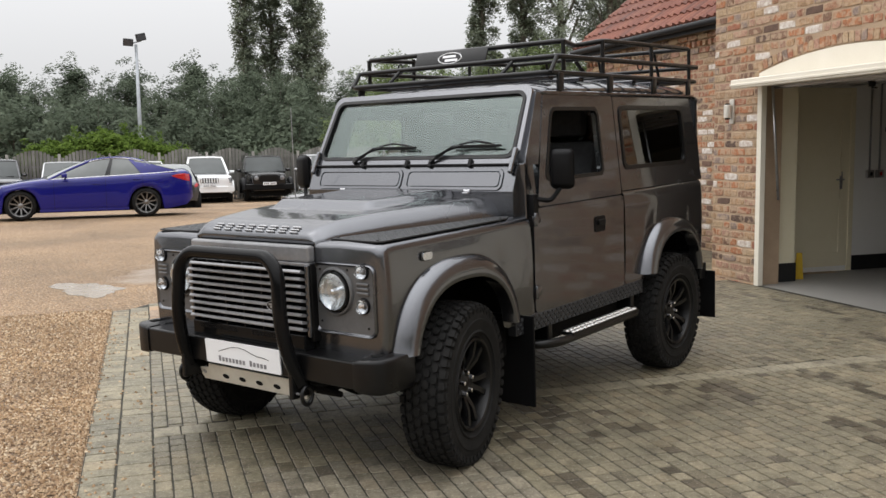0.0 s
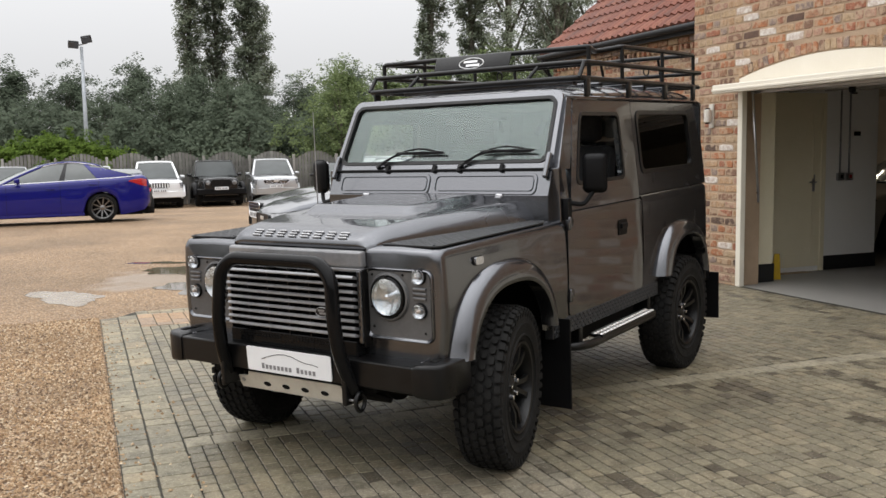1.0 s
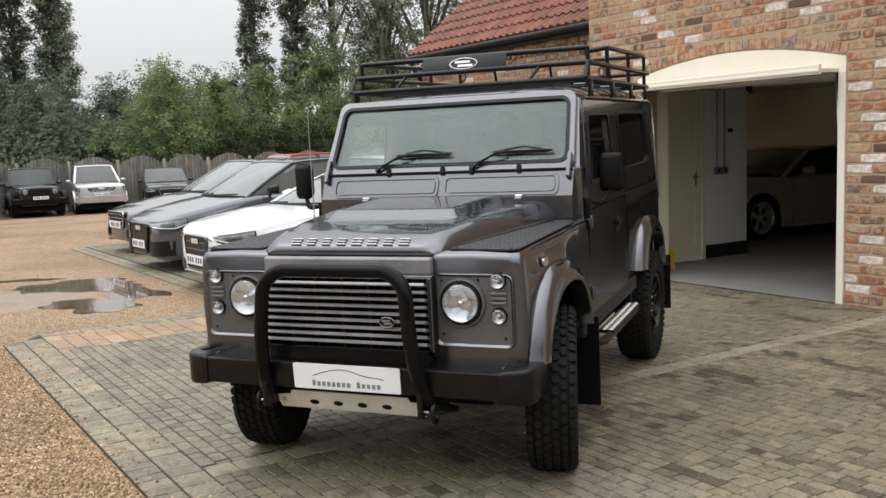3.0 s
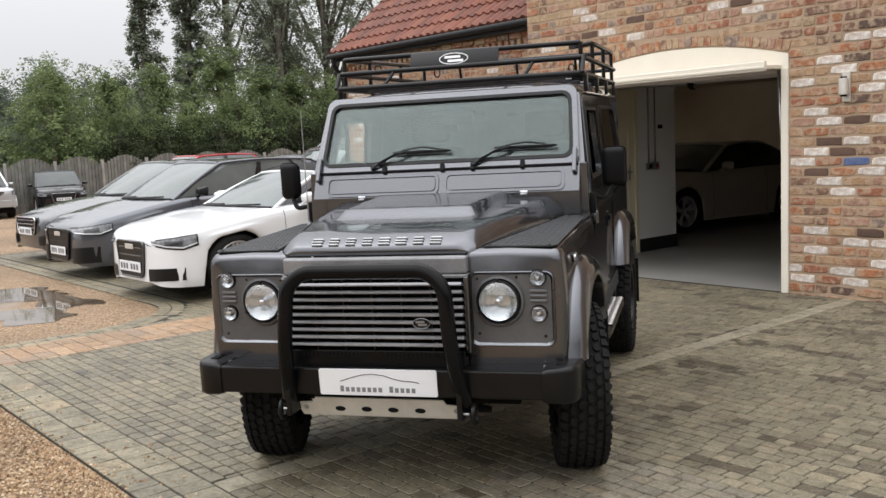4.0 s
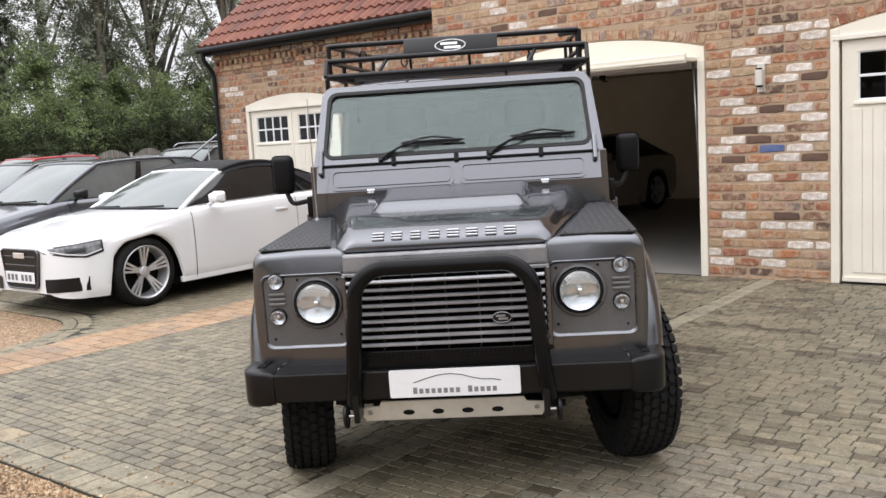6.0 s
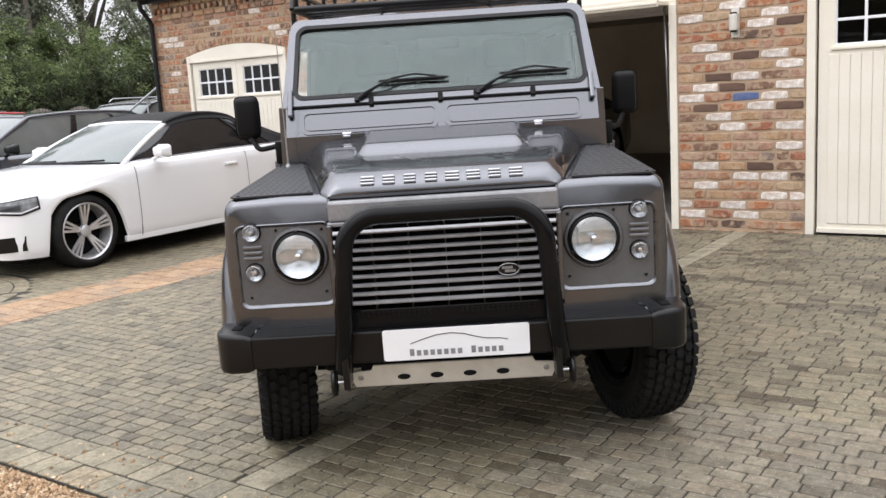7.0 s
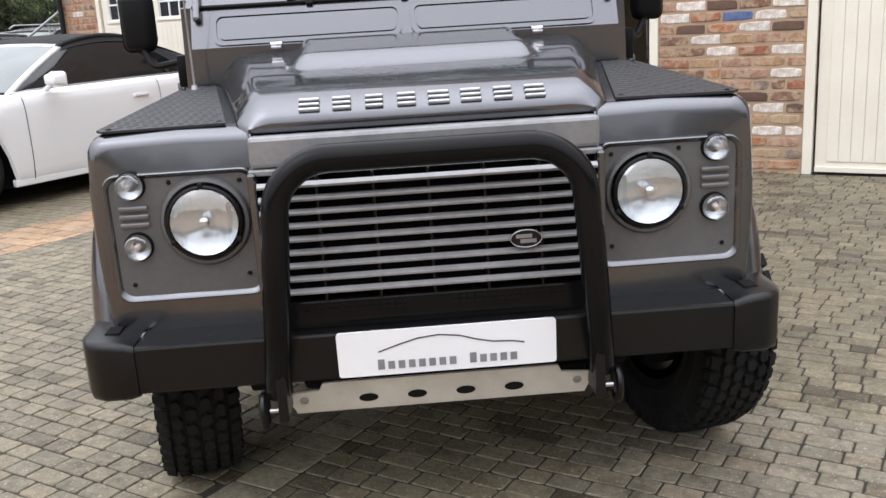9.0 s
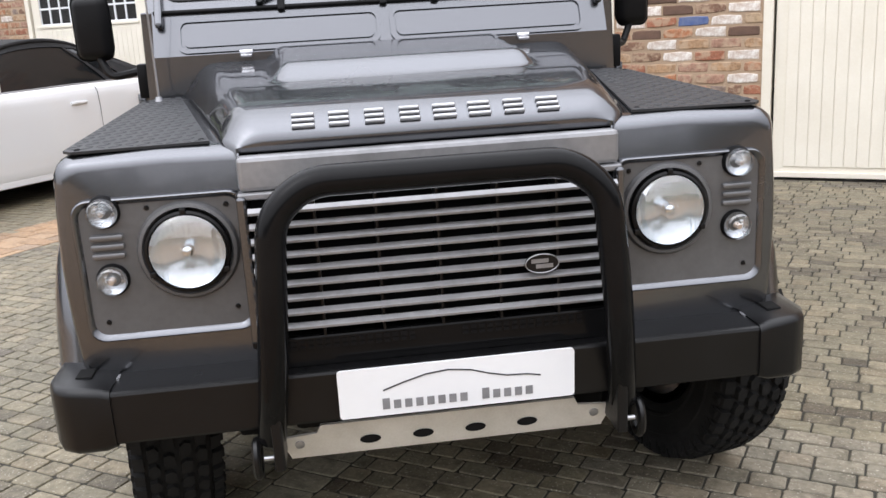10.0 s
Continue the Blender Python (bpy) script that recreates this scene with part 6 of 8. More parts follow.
def road_wheel(r, rim_r, width, spokes, mat):
    key = (r, rim_r, spokes, mat.name)
    if key in wheel_stock:
        return wheel_stock[key]
    bm = spin(bmesh.new(), [(-width / 2 + 0.02, rim_r), (-width / 2, rim_r + 0.02), (-width / 2, r - 0.03), (-width / 2 + 0.03, r), (width / 2 - 0.03, r), (width / 2, r - 0.03), (width / 2 + 0.004, rim_r + 0.02), (width / 2 - 0.015, rim_r)], "x", (0, 0, 0), 36, False)
    tyre = part("tyre", bm, M_RUBBER, None, "", True, 50)
    bm = spin(bmesh.new(), [(-0.06, rim_r), (width / 2 - 0.012, rim_r + 0.004), (width / 2 - 0.006, rim_r - 0.004), (width / 2 - 0.018, rim_r - 0.016), (0.0, rim_r - 0.03), (-0.06, rim_r - 0.03)], "x", (0, 0, 0), 36, False)
    twin = spokes == 5
    for k in range(spokes):
        for d in ((-11, 0, 11) if twin else (0,)):
            a, b = radians(360 / spokes * k + d * 0.6), radians(360 / spokes * k + d)
            rows = []
            for q, rr, x, w in ((a, 0.045, width / 2 - 0.055, 0.014), (b, rim_r * 0.6, width / 2 - 0.035, 0.010 if twin else 0.013), (b, rim_r - 0.01, width / 2 - 0.018, 0.011 if twin else 0.014)):
                p, t = Vector((x, rr * math.cos(q), rr * math.sin(q))), Vector((0, -math.sin(q), math.cos(q)))
                rows.append([p - t * w - Vector((0.022, 0, 0)), p - t * w, p + t * w, p + t * w - Vector((0.022, 0, 0))])
            grid(bm, rows, True)
    spin(bm, [(width / 2 - 0.1, 0.06), (width / 2 - 0.045, 0.055), (width / 2 - 0.035, 0.04), (width / 2 - 0.032, 0.001)], "x", (0, 0, 0), 18)
    rim = part("rim", bm, mat, None, "", True, 35)
    bm = spin(bmesh.new(), [(-0.05, rim_r - 0.02), (-0.045, 0.01)], "x", (0, 0, 0), 24)
    disc = part("wheel", bm, M_DARK, None, "", True, 35)
    wheel_stock[key] = (disc.data, tyre.data, rim.data)
    for o in (disc, tyre, rim):
        bpy.data.objects.remove(o)
    return wheel_stock[key]


class Body:
    """A car's lower shell as a sheet over (y along the car, t round the section)."""

    def __init__(self, c):
        self.c = c

    def arch(self, y, lift=0.0):
        c = self.c
        low = c["clear"] + lift
        for yc in (c["axle"], c["axle"] + c["base"]):
            d = abs(y - yc)
            R = c["wheel"] + c.get("arch_gap", 0.045)
            if d < R:
                low = max(low, c["wheel"] + math.sqrt(R * R - d * d) * 0.98)
        return low

    def at(self, y, t):
        c = self.c
        w = lerp(y, c["plan"][0], c["plan"][1]) * c["width"] / 2
        top = lerp(y, c["top"][0], c["top"][1])
        zb = min(self.arch(y), top - 0.16)
        edge = lerp(y, c["low"][0], c["low"][1])
        zb = max(zb, edge)
        sh = top - c.get("shoulder", 0.10)
        h = sh - zb
        pts = [(0.965, zb), (0.99, zb + h * 0.12), (1.0, zb + h * 0.35), (1.0, zb + h * 0.6), (0.995, zb + h * 0.85), (0.985, sh), (0.965, sh + (top - sh) * 0.5), (0.92, sh + (top - sh) * 0.85), (0.84, top), (0.6, top + 0.015), (0.3, top + 0.028), (0.0, top + 0.032)]
        f = min(max(t, 0.0), 1.0) * (len(pts) - 1)
        i = min(int(f), len(pts) - 2)
        u = f - i
        x = pts[i][0] + (pts[i + 1][0] - pts[i][0]) * u
        z = pts[i][1] + (pts[i + 1][1] - pts[i][1]) * u
        return Vector((x * w, y, z))

    def sheet(self):
        c = self.c
        ys = sorted(set([0.0, 0.01, 0.03, 0.06] + [0.1 + i * 0.055 for i in range(int((c["length"] - 0.2) / 0.055) + 1)] + [c["length"] - 0.06, c["length"] - 0.03, c["length"] - 0.01, c["length"]]))
        bm = bmesh.new()
        rows = []
        for y in ys:
            half = [self.at(y, k / 33) for k in range(34)]
            rows.append([tuple(p) for p in half] + [(-p.x, p.y, p.z) for p in half[-2::-1]])
        vs = grid(bm, rows)
        bm.faces.new(vs[0]), bm.faces.new(vs[-1][::-1])
        return bm

    def patch(self, y0, y1, t0, t1, side, lift=0.006, n=8, taper=0.0):
        bm = bmesh.new()
        rows = []
        for i in range(n + 1):
            y = y0 + (y1 - y0) * i / n
            row = []
            for j in range(n + 1):
                u = j / n
                e = 0.12 * (1 - math.sin(math.pi * i / n) ** 0.6) if n > 3 else 0
                tl = t0 + (t1 - t0) * taper * (i / n) ** 1.5
                t = tl + (t1 - tl) * (u * (1 - 2 * e) + e)
                p = self.at(y, t)
                q = Vector((p.x, 0, p.z - 0.45)).normalized() + Vector((0, -0.6 if y < 0.8 else 0, 0))
                p = p + q.normalized() * lift
                row.append((side * p.x, p.y, p.z))
            rows.append(row)
        grid(bm, rows)
        return bm

    def lamp(self, corners, side, lift, n=10):
        """A lens laid on the shell; corners: (y, lower z, upper z) from the nose back."""
        bm = bmesh.new()
        rows = []
        ys, lo, hi = zip(*corners)
        for i in range(n + 1):
            y = ys[0] + (ys[-1] - ys[0]) * i / n
            row = []
            for j in range(n + 1):
                z = lerp(y, ys, lo) + (lerp(y, ys, hi) - lerp(y, ys, lo)) * j / n
                a, b = 0.0, 1.0
                for _ in range(18):
                    mid = (a + b) / 2
                    a, b = (mid, b) if self.at(y, mid).z < z else (a, mid)
                p = self.at(y, a)
                row.append((side * (p.x + lift), p.y - lift * 0.8, p.z + lift * 0.3))
            rows.append(row)
        grid(bm, rows)
        return bm


def parked_car(name, m, label, c):
    """Builds one car, nose at its origin and facing -y. c: its measures."""
    car = thing(name, m, label, c.get("category", "car"), c.get("group", "parked cars"))
    B = Body(c)
    P = c["paint"]
    part("body", B.sheet(), P, car, "", True, 38)
    L, W, H, wr = c["length"], c["width"], c["height"], c["wheel"]
    part("underbody", cube(-W * 0.40, W * 0.40, 0.25, L - 0.2, min(c["clear"] - 0.02, 0.2), 0.62), M_DARK, car)
    part("inner_arch", cube(-W * 0.44, W * 0.44, c["axle"] - wr - 0.03, c["axle"] + wr + 0.03, wr + 0.02, wr + 0.06), M_DARK, car)
    c0, c1, c2, c3 = c["cabin"]
    belt0, belt1 = lerp(c0, *c["top"]), lerp(c3, *c["top"])
    wb, wt = W / 2 * 0.90, W / 2 * c.get("tumble", 0.70)
    zr = H - c.get("header", 0.04)
    RM = c.get("roof_paint", P)

    def line(y, z, hw, bow):
        return [(hw * u, y - bow * (1 - u * u), z + 0.02 * (1 - u * u)) for u in (k / 8 - 1 for k in range(17))]
    def crown(u):
        return (H - zr) * math.sin(math.pi * min(max(u, 0), 1)) ** 0.75
    bm = bmesh.new()
    rows = []
    for s in (k / 6 for k in range(7)):
        y = c0 + (c1 - c0) * s
        z = belt0 - 0.02 + (zr - belt0 + 0.02) * s + 0.022 * math.sin(s * math.pi)
        rows.append(line(y, z, (wb * 0.97) + (wt - wb * 0.97) * s, 0.18 * (1 - s * 0.68)))
    grid(bm, rows)
    glass_ = part("windscreen", bm, c.get("screen", M_SCREENG), car, "", True, 60)
    base = line(c0 - 0.01, belt0 - 0.01, wb * 0.95, 0.18)
    part("cowl", tube(bmesh.new(), base, 0.022, 8), M_PLASTIC, car, "black cowl below the windscreen", True, 60)
    head = line(c1 + 0.01, zr - 0.004, wt * 0.99, 0.058)
    part("screen_header", tube(bmesh.new(), head, c.get("a_pillar", 0.032) * 0.85, 8), c.get("pillar_paint", P), car, "", True, 60)
    for x0, x1 in ((0.05, 0.62), (-0.58, -0.02)):
        sweep = [(x0 + (x1 - x0) * k / 6, c0 + 0.02 - 0.16 * (1 - ((x0 + (x1 - x0) * k / 6) / wb) ** 2), belt0 + 0.022 + 0.012 * k / 6) for k in range(7)]
        part("wiper", tube(bmesh.new(), sweep, 0.010, 6), M_BLACK, glass_, "", True)
    bm = bmesh.new()
    rows = [line(c1 + (c2 - c1) * u, zr + crown(u), wt * (1 + 0.02 * math.sin(math.pi * u) - 0.03 * u), 0.056 - 0.096 * u) for u in (k / 12 for k in range(13))]
    rows = [[(x * 1.03, y, z - 0.035)] + r + [(-x * 1.03, y, z - 0.035)] for r in rows for x, y, z in (r[0],)]
    grid(bm, rows)
    part("roof", bm, RM, car, c.get("roof_label", ""), True, 60)
    bm = bmesh.new()
    rows = []
    for s in (k / 6 for k in range(7)):
        y = c2 + (c3 - c2) * s
        z = zr + (belt1 - 0.02 - zr) * s ** c.get("rear_sag", 1.15)
        rows.append(line(y, z, wt * 0.97 + (wb * 0.92 - wt * 0.97) * s, -0.05 - 0.05 * s))
    grid(bm, rows)
    part("rear_window", bm, RM if c.get("soft") else M_CARGLASS, car, "", True, 60)
    for s in (-1, 1):
        bm = bmesh.new()
        n = 14
        lo, hi = [], []
        for k in range(n + 1):
            u = k / n
            yl, yh = c0 + (c3 - c0) * u, c1 + (c2 - c1) * u
            lo.append((s * wb * 0.985, yl, lerp(yl, *c["top"]) - 0.01))
            hi.append((s * wt * 1.0, yh, zr - 0.01 + crown(u) - 0.02 * abs(2 * u - 1) ** 3))
        mid = [tuple((a + b) / 2 + (s * 0.02 if i == 0 else 0) for i, (a, b) in enumerate(zip(p, q))) for p, q in zip(lo, hi)]
        grid(bm, [lo, mid, hi])
        part("side_window", bm, c.get("glass", M_CARGLASS), car, "", True, 60)
        ar = c.get("a_pillar", 0.032)
        edge = [(s * (wb * 0.975 + (wt - wb * 0.975) * k / 8), c0 + (c1 + 0.03 - c0) * k / 8, belt0 - 0.02 + (zr - 0.012 - belt0 + 0.02) * k / 8 + 0.018 * math.sin(k / 8 * math.pi)) for k in range(9)]
        part("pillar", tube(bmesh.new(), edge, ar, 10), c.get("pillar_paint", P), car, "", True, 60)
        rail = [(s * wt * (1.01 + 0.02 * math.sin(math.pi * k / 12) - 0.03 * k / 12), c1 + (c2 - c1) * k / 12, zr - 0.010 + crown(k / 12)) for k in range(13)]
        part("roof_edge", tube(bmesh.new(), rail, 0.02, 8), RM, car, "", True, 60)

        def on_side(u, v, out=0.006):
            k = u * n
            i = min(int(k), n - 1)
            f = k - i
            a = Vector(lo[i]).lerp(Vector(lo[i + 1]), f)
            b = Vector(hi[i]).lerp(Vector(hi[i + 1]), f)
            q = a.lerp(b, v)
            q.x += s * (0.02 * math.sin(math.pi * v) + out)
            return q
        pil = c.get("pillars", ((0.47, 0.03, M_BLACKP), (1.0, 0.045, None)))
        for u, hw, mat in pil:
            bm = bmesh.new()
            rows = []
            for v in (0, 0.25, 0.5, 0.75, 1.0):
                a, b = on_side(max(u - hw, 0), v, 0.011), on_side(min(u + hw, 1), v, 0.011)
                rows.append([a, b])
            grid(bm, rows)
            part("pillar", bm, mat or (RM if c.get("soft") and u > 0.5 else P), car, "", True, 60)
        bm = tube(bmesh.new(), [on_side(k / 12, 0.0, 0.008) for k in range(13)], 0.011, 6)
        part("window_trim", bm, c.get("trim", M_BLACK), car, "", True)
        if c.get("top_trim"):
            part("window_trim", tube(bmesh.new(), [on_side(0.02 + 0.96 * k / 12, 0.97, 0.012) for k in range(13)], 0.010, 6), c["top_trim"], car, "", True)
        if c.get("soft"):
            bm = bmesh.new()
            grid(bm, [[on_side(0.08 + 0.92 * k / 12, v, 0.008) for k in range(13)] for v in (0.86, 0.94, 1.02)])
            grid(bm, [[on_side(0.80 + 0.20 * k / 6, v, 0.008) for k in range(7)] for v in (0.0, 0.45, 0.9)])
            part("hood_side", bm, M_SOFT, car, "black fabric hood", True, 60)
        # mirror
        mx, my, mz = s * (W / 2 + 0.06), c0 + 0.34, lerp(c0 + 0.3, *c["top"]) + 0.065
        bm = cube(-0.10, 0.10, -0.06, 0.06, -0.065, 0.065, 0.035, 3)
        for v in bm.verts:
            if v.co.y < 0:
                v.co.x, v.co.z = v.co.x * 0.75, v.co.z * 0.7
        tube(bm, [(-s * 0.06, 0.02, -0.04), (-s * 0.16, 0.0, -0.09)], 0.02, 6)
        bmesh.ops.transform(bm, matrix=Matrix.Translation((mx, my, mz)), verts=bm.verts[:])
        part("door_mirror", bm, c.get("mirror", P), car, "", True, 40)
        # lamps, seams and handles
        h0, h1, t0, t1 = c.get("lamp", (0.03, 0.42, 0.40, 0.60))
        if c.get("round_lamp"):
            lx, lz, lr = c["round_lamp"]
            hl = part("headlamp", spin(bmesh.new(), [(-0.02, lr * 1.18), (-0.035, lr * 1.1), (-0.03, lr)], "y", (s * lx, 0, lz), 20, False), M_BLACK, car, "round headlamp", True, 40)
            part("lens", spin(bmesh.new(), [(-0.03, lr), (-0.045, lr * 0.6), (-0.05, 0.004)], "y", (s * lx, 0, lz), 20), M_LAMPW, hl, "", True, 60)
        elif c.get("lens"):
            rim = [(y + (-0.012 if k == 0 else 0.012 if k == len(c["lens"]) - 1 else 0), a - 0.012, b + 0.01) for k, (y, a, b) in enumerate(c["lens"])]
            hl = part("headlamp", B.lamp(rim, s, 0.004), M_BLACK, car, "clear headlamp in a dark housing", True, 60)
            part("lens", B.lamp(c["lens"], s, 0.009), M_LAMPW, hl, "", True, 60)
            part("projector", B.lamp([(y, a + (b - a) * 0.28, a + (b - a) * 0.72) for y, a, b in c["lens"][1:-1]], s, 0.0115), M_DGREY, hl, "dark lamp bowl", True, 60)
            part("lamp_strip", B.lamp([(y, a + 0.006, a + 0.016) for y, a, b in c["lens"]], s, 0.0125), M_WHITEPL, hl, "white light strip", True, 60)
        else:
            hl = part("headlamp", B.patch(h0 - 0.012, h1 + 0.02, t0 - 0.012, t1 + 0.012, s, 0.004, 8, 0.75), M_BLACK, car, "clear headlamp in a dark housing", True, 60)
            part("lens", B.patch(h0, h1, t0, t1, s, 0.009, 8, 0.75), M_LAMPW, hl, "", True, 60)
            part("lamp_strip", B.patch(h0 + 0.03, h1 - 0.03, t0 + 0.012, t0 + 0.04, s, 0.0125, 8, 0.3), M_WHITEPL, hl, "white light strip", True, 60)
        if c.get("tail_lens"):
            part("tail_lamp", B.lamp(c["tail_lens"], s, 0.008), M_RED, car, "red tail lamp", True, 60)
        if c.get("tail"):
            part("tail_lamp", B.patch(L - c["tail"][0], L - 0.015, c["tail"][1], c["tail"][2], s), M_RED, car, "red tail lamp", True, 60)
        for yy in c["seams"]:
            part("door_seam", B.patch(yy - 0.003, yy + 0.003, 0.0, 0.60, s, 0.0045, 8), M_DARK, car)
        for yy in c.get("handles", ()):
            p = B.at(yy, 0.40)
            bm = cube(-0.012, 0.018, -0.09, 0.09, -0.014, 0.014, 0.01)
            bmesh.ops.transform(bm, matrix=Matrix.Translation((s * (p.x + 0.006), yy, p.z)), verts=bm.verts[:])
            part("door_handle", bm, P, car, "", True, 40)
        part("sill_trim", cube(min(s * W * 0.465, s * W * 0.49), max(s * W * 0.465, s * W * 0.49), c["axle"] + wr + 0.06, c["axle"] + c["base"] - wr - 0.06, c["clear"], c["clear"] + 0.06, 0.01), c.get("sill", P), car)
        if c.get("flares"):
            for yy in (c["axle"], c["axle"] + c["base"]):
                arc = [(s * (W / 2 - 0.01), yy + (wr + 0.09) * math.cos(radians(a)), wr + (wr + 0.09) * math.sin(radians(a))) for a in range(-8, 190, 18)]
                part("wheel_arch_flare", tube(bmesh.new(), arc, c.get("flare_width", 0.05), 8), M_PLASTIC if P is M_BLACKP else P, car, "", True, 60)
        # wheels
        disc, tyre, rim = road_wheel(wr, c["rim"], c.get("tyre_width", 0.23), c["spokes"], c["rim_paint"])
        for yy in (c["axle"], c["axle"] + c["base"]):
            wh = new("wheel", disc)
            wh.parent = car
            wh.matrix_local = pose(s * (W / 2 - 0.145), yy, wr, 0, 0, 0 if s > 0 else 180) @ pose(0, 0, 0, 23 * yy, 0, 0)
            for nm, me in (("tyre", tyre), ("rim", rim)):
                o = new(nm, me)
                o.parent = wh
    # face
    gx, z0, z1 = c["grille"]
    mouth = [(x * (0.80 + 0.20 * min(1, (z - z0) / (z1 - z0) * 1.6)) if not c.get("slots") else x, z) for x, z in rounded(-gx, gx, z0, z1, min(0.05, (z1 - z0) * 0.3), 4)]
    bm = prism(bmesh.new(), mouth, "y", -0.022, 0.12)
    if c.get("bumper"):
        b0, b1, bmat = c["bumper"]
        bb = bmesh.new()
        bow = [[(W / 2 * 0.97 * u, -0.07 + 0.16 * u ** 4, z) for u in (k / 8 - 1 for k in range(17))] for z in (b0, b0 + 0.02, b1 - 0.02, b1)]
        bow = [[(x, y + 0.03, z) for x, y, z in bow[0]], bow[1], bow[2], [(x, y + 0.03, z) for x, y, z in bow[3]], [(x, y + 0.2, z) for x, y, z in bow[3]], [(x, y + 0.2, z) for x, y, z in bow[0]]]
        grid(bb, list(map(list, zip(*bow))), True)
        part("bumper", bb, bmat, car, "", True, 40)
    g = part("grille", bm, M_BLACK, car, "dark grille")
    for k in range(c.get("slots", 0)):
        x = -gx + 2 * gx * (k + 0.5) / c["slots"]
        part("slot", cube(x - gx / c["slots"] * 0.5, x + gx / c["slots"] * 0.5, -0.028, -0.02, z0 + 0.02, z1 - 0.02, 0.004), c.get("slot_paint", P), g)
    if not c.get("slots"):
        for k in range(4):
            z = z0 + (z1 - z0) * (k + 0.7) / 4.6
            part("bar", cube(-gx * 0.84, gx * 0.84, -0.030, -0.02, z, z + 0.012, 0.003), c.get("bar", M_DGREY), g)
    part("grille_rim", tube(bmesh.new(), [(x, -0.022, z) for x, z in mouth], 0.010, 6, True), c.get("rim_bar", c.get("bar", M_SILVER)), g, "", True)
    for s in (-1, 1):
        x0, x1, iz0, iz1 = c.get("intake", (0.46, 0.72, 0.26, 0.42))
        bm = bmesh.new()
        rows = []
        for k in range(7):
            u = x0 + (x1 - x0) * k / 6
            yy = 0.0
            while B.at(yy, 0.25).x < u and yy < 0.6:
                yy += 0.01
            rows.append([(s * u, yy - 0.012, iz0 + 0.02 * (k / 6)), (s * u, yy - 0.016, (iz0 + iz1) / 2), (s * u, yy - 0.012, iz1 - 0.02 * (1 - k / 6))])
        grid(bm, rows)
        part("air_intake", bm, M_BLACK, car, "", True, 60)
    part("emblem", cube(-0.10, 0.10, -0.036, -0.028, z1 - 0.085, z1 - 0.03, 0.006), M_STUD, g, "plain chrome emblem") if c.get("emblem") else None
    pz = c.get("plate_z", (z0 + z1) / 2 - 0.08)
    py_ = -0.062 if c.get("bumper") else 0.0
    pl = part("number_plate", cube(-0.26, 0.26, py_ - 0.042, py_ - 0.034, pz - 0.055, pz + 0.055, 0.003), M_WHITEPL, car, "white number plate with plain bars")
    bm = bmesh.new()
    for x in (-0.20, -0.13, -0.06, 0.05, 0.12, 0.19):
        box(bm, x - 0.021, x + 0.021, py_ - 0.0445, py_ - 0.042, pz - 0.030, pz + 0.030)
    tagged(part("plate_bars", bm, M_PLATEINK, pl), kind="stuff")
    return car


def spec(**k):
    base = dict(width=1.85, length=4.6, height=1.40, clear=0.17, axle=0.86, base=2.75, wheel=0.335, rim=0.235, spokes=5, rim_paint=M_RIMSILVER, paint=M_WHITE,
                plan=((0, 0.02, 0.06, 0.15, 0.35, 0.8, 3.6, 4.2, 4.52, 4.6), (0.58, 0.67, 0.755, 0.85, 0.945, 0.995, 1.0, 0.96, 0.86, 0.74)),
                top=((0, 0.015, 0.05, 0.13, 0.3, 0.9, 1.45, 2.6, 3.7, 4.5, 4.6), (0.57, 0.62, 0.655, 0.69, 0.745, 0.86, 0.93, 0.95, 0.96, 0.93, 0.86)),
                low=((0, 0.02, 0.08, 0.5, 4.1, 4.6), (0.22, 0.19, 0.175, 0.17, 0.17, 0.36)), cabin=(1.30, 2.10, 3.15, 4.0), grille=(0.42, 0.35, 0.66), seams=(1.55, 2.75), handles=(2.5,))
    base.update(k)
    n = base["length"] / 4.6
    for key in ("plan", "top", "low"):
        if key not in k:
            base[key] = ([v * n for v in base[key][0]], base[key][1])
    return base


convertible = spec(plan=((0, 0.02, 0.06, 0.15, 0.35, 0.8, 3.6, 4.2, 4.55, 4.63), (0.48, 0.59, 0.70, 0.83, 0.935, 0.995, 1.0, 0.96, 0.86, 0.74)), axle=0.77, header=0.085, a_pillar=0.025, lens=((0.012, 0.612, 0.648), (0.07, 0.585, 0.668), (0.20, 0.568, 0.690), (0.33, 0.612, 0.704)),
                   top=((0, 0.015, 0.05, 0.13, 0.3, 0.9, 1.45, 2.6, 3.7, 4.5, 4.63), (0.61, 0.66, 0.70, 0.735, 0.775, 0.87, 0.93, 0.95, 0.96, 0.93, 0.86)), soft=True, emblem=True, roof_paint=M_SOFT, roof_label="black fabric hood, raised", length=4.63, width=1.854, height=1.345, wheel=0.338, rim=0.262, cabin=(1.28, 1.99, 3.00, 3.84), tumble=0.64,
                   glass=M_DARKGLASS, pillars=((0.70, 0.012, M_SOFT), (1.0, 0.10, M_SOFT)), seams=(1.35, 2.82), handles=(2.58,), grille=(0.33, 0.26, 0.64), lamp=(0.035, 0.40, 0.35, 0.53), intake=(0.40, 0.80, 0.23, 0.38), bar=M_DGREY, trim=M_SILVER)
parked_car("convertible_car", pose(-10.74, 1.91, 0, 0, 0, 2), "white convertible with a raised black fabric hood on the setts", convertible)

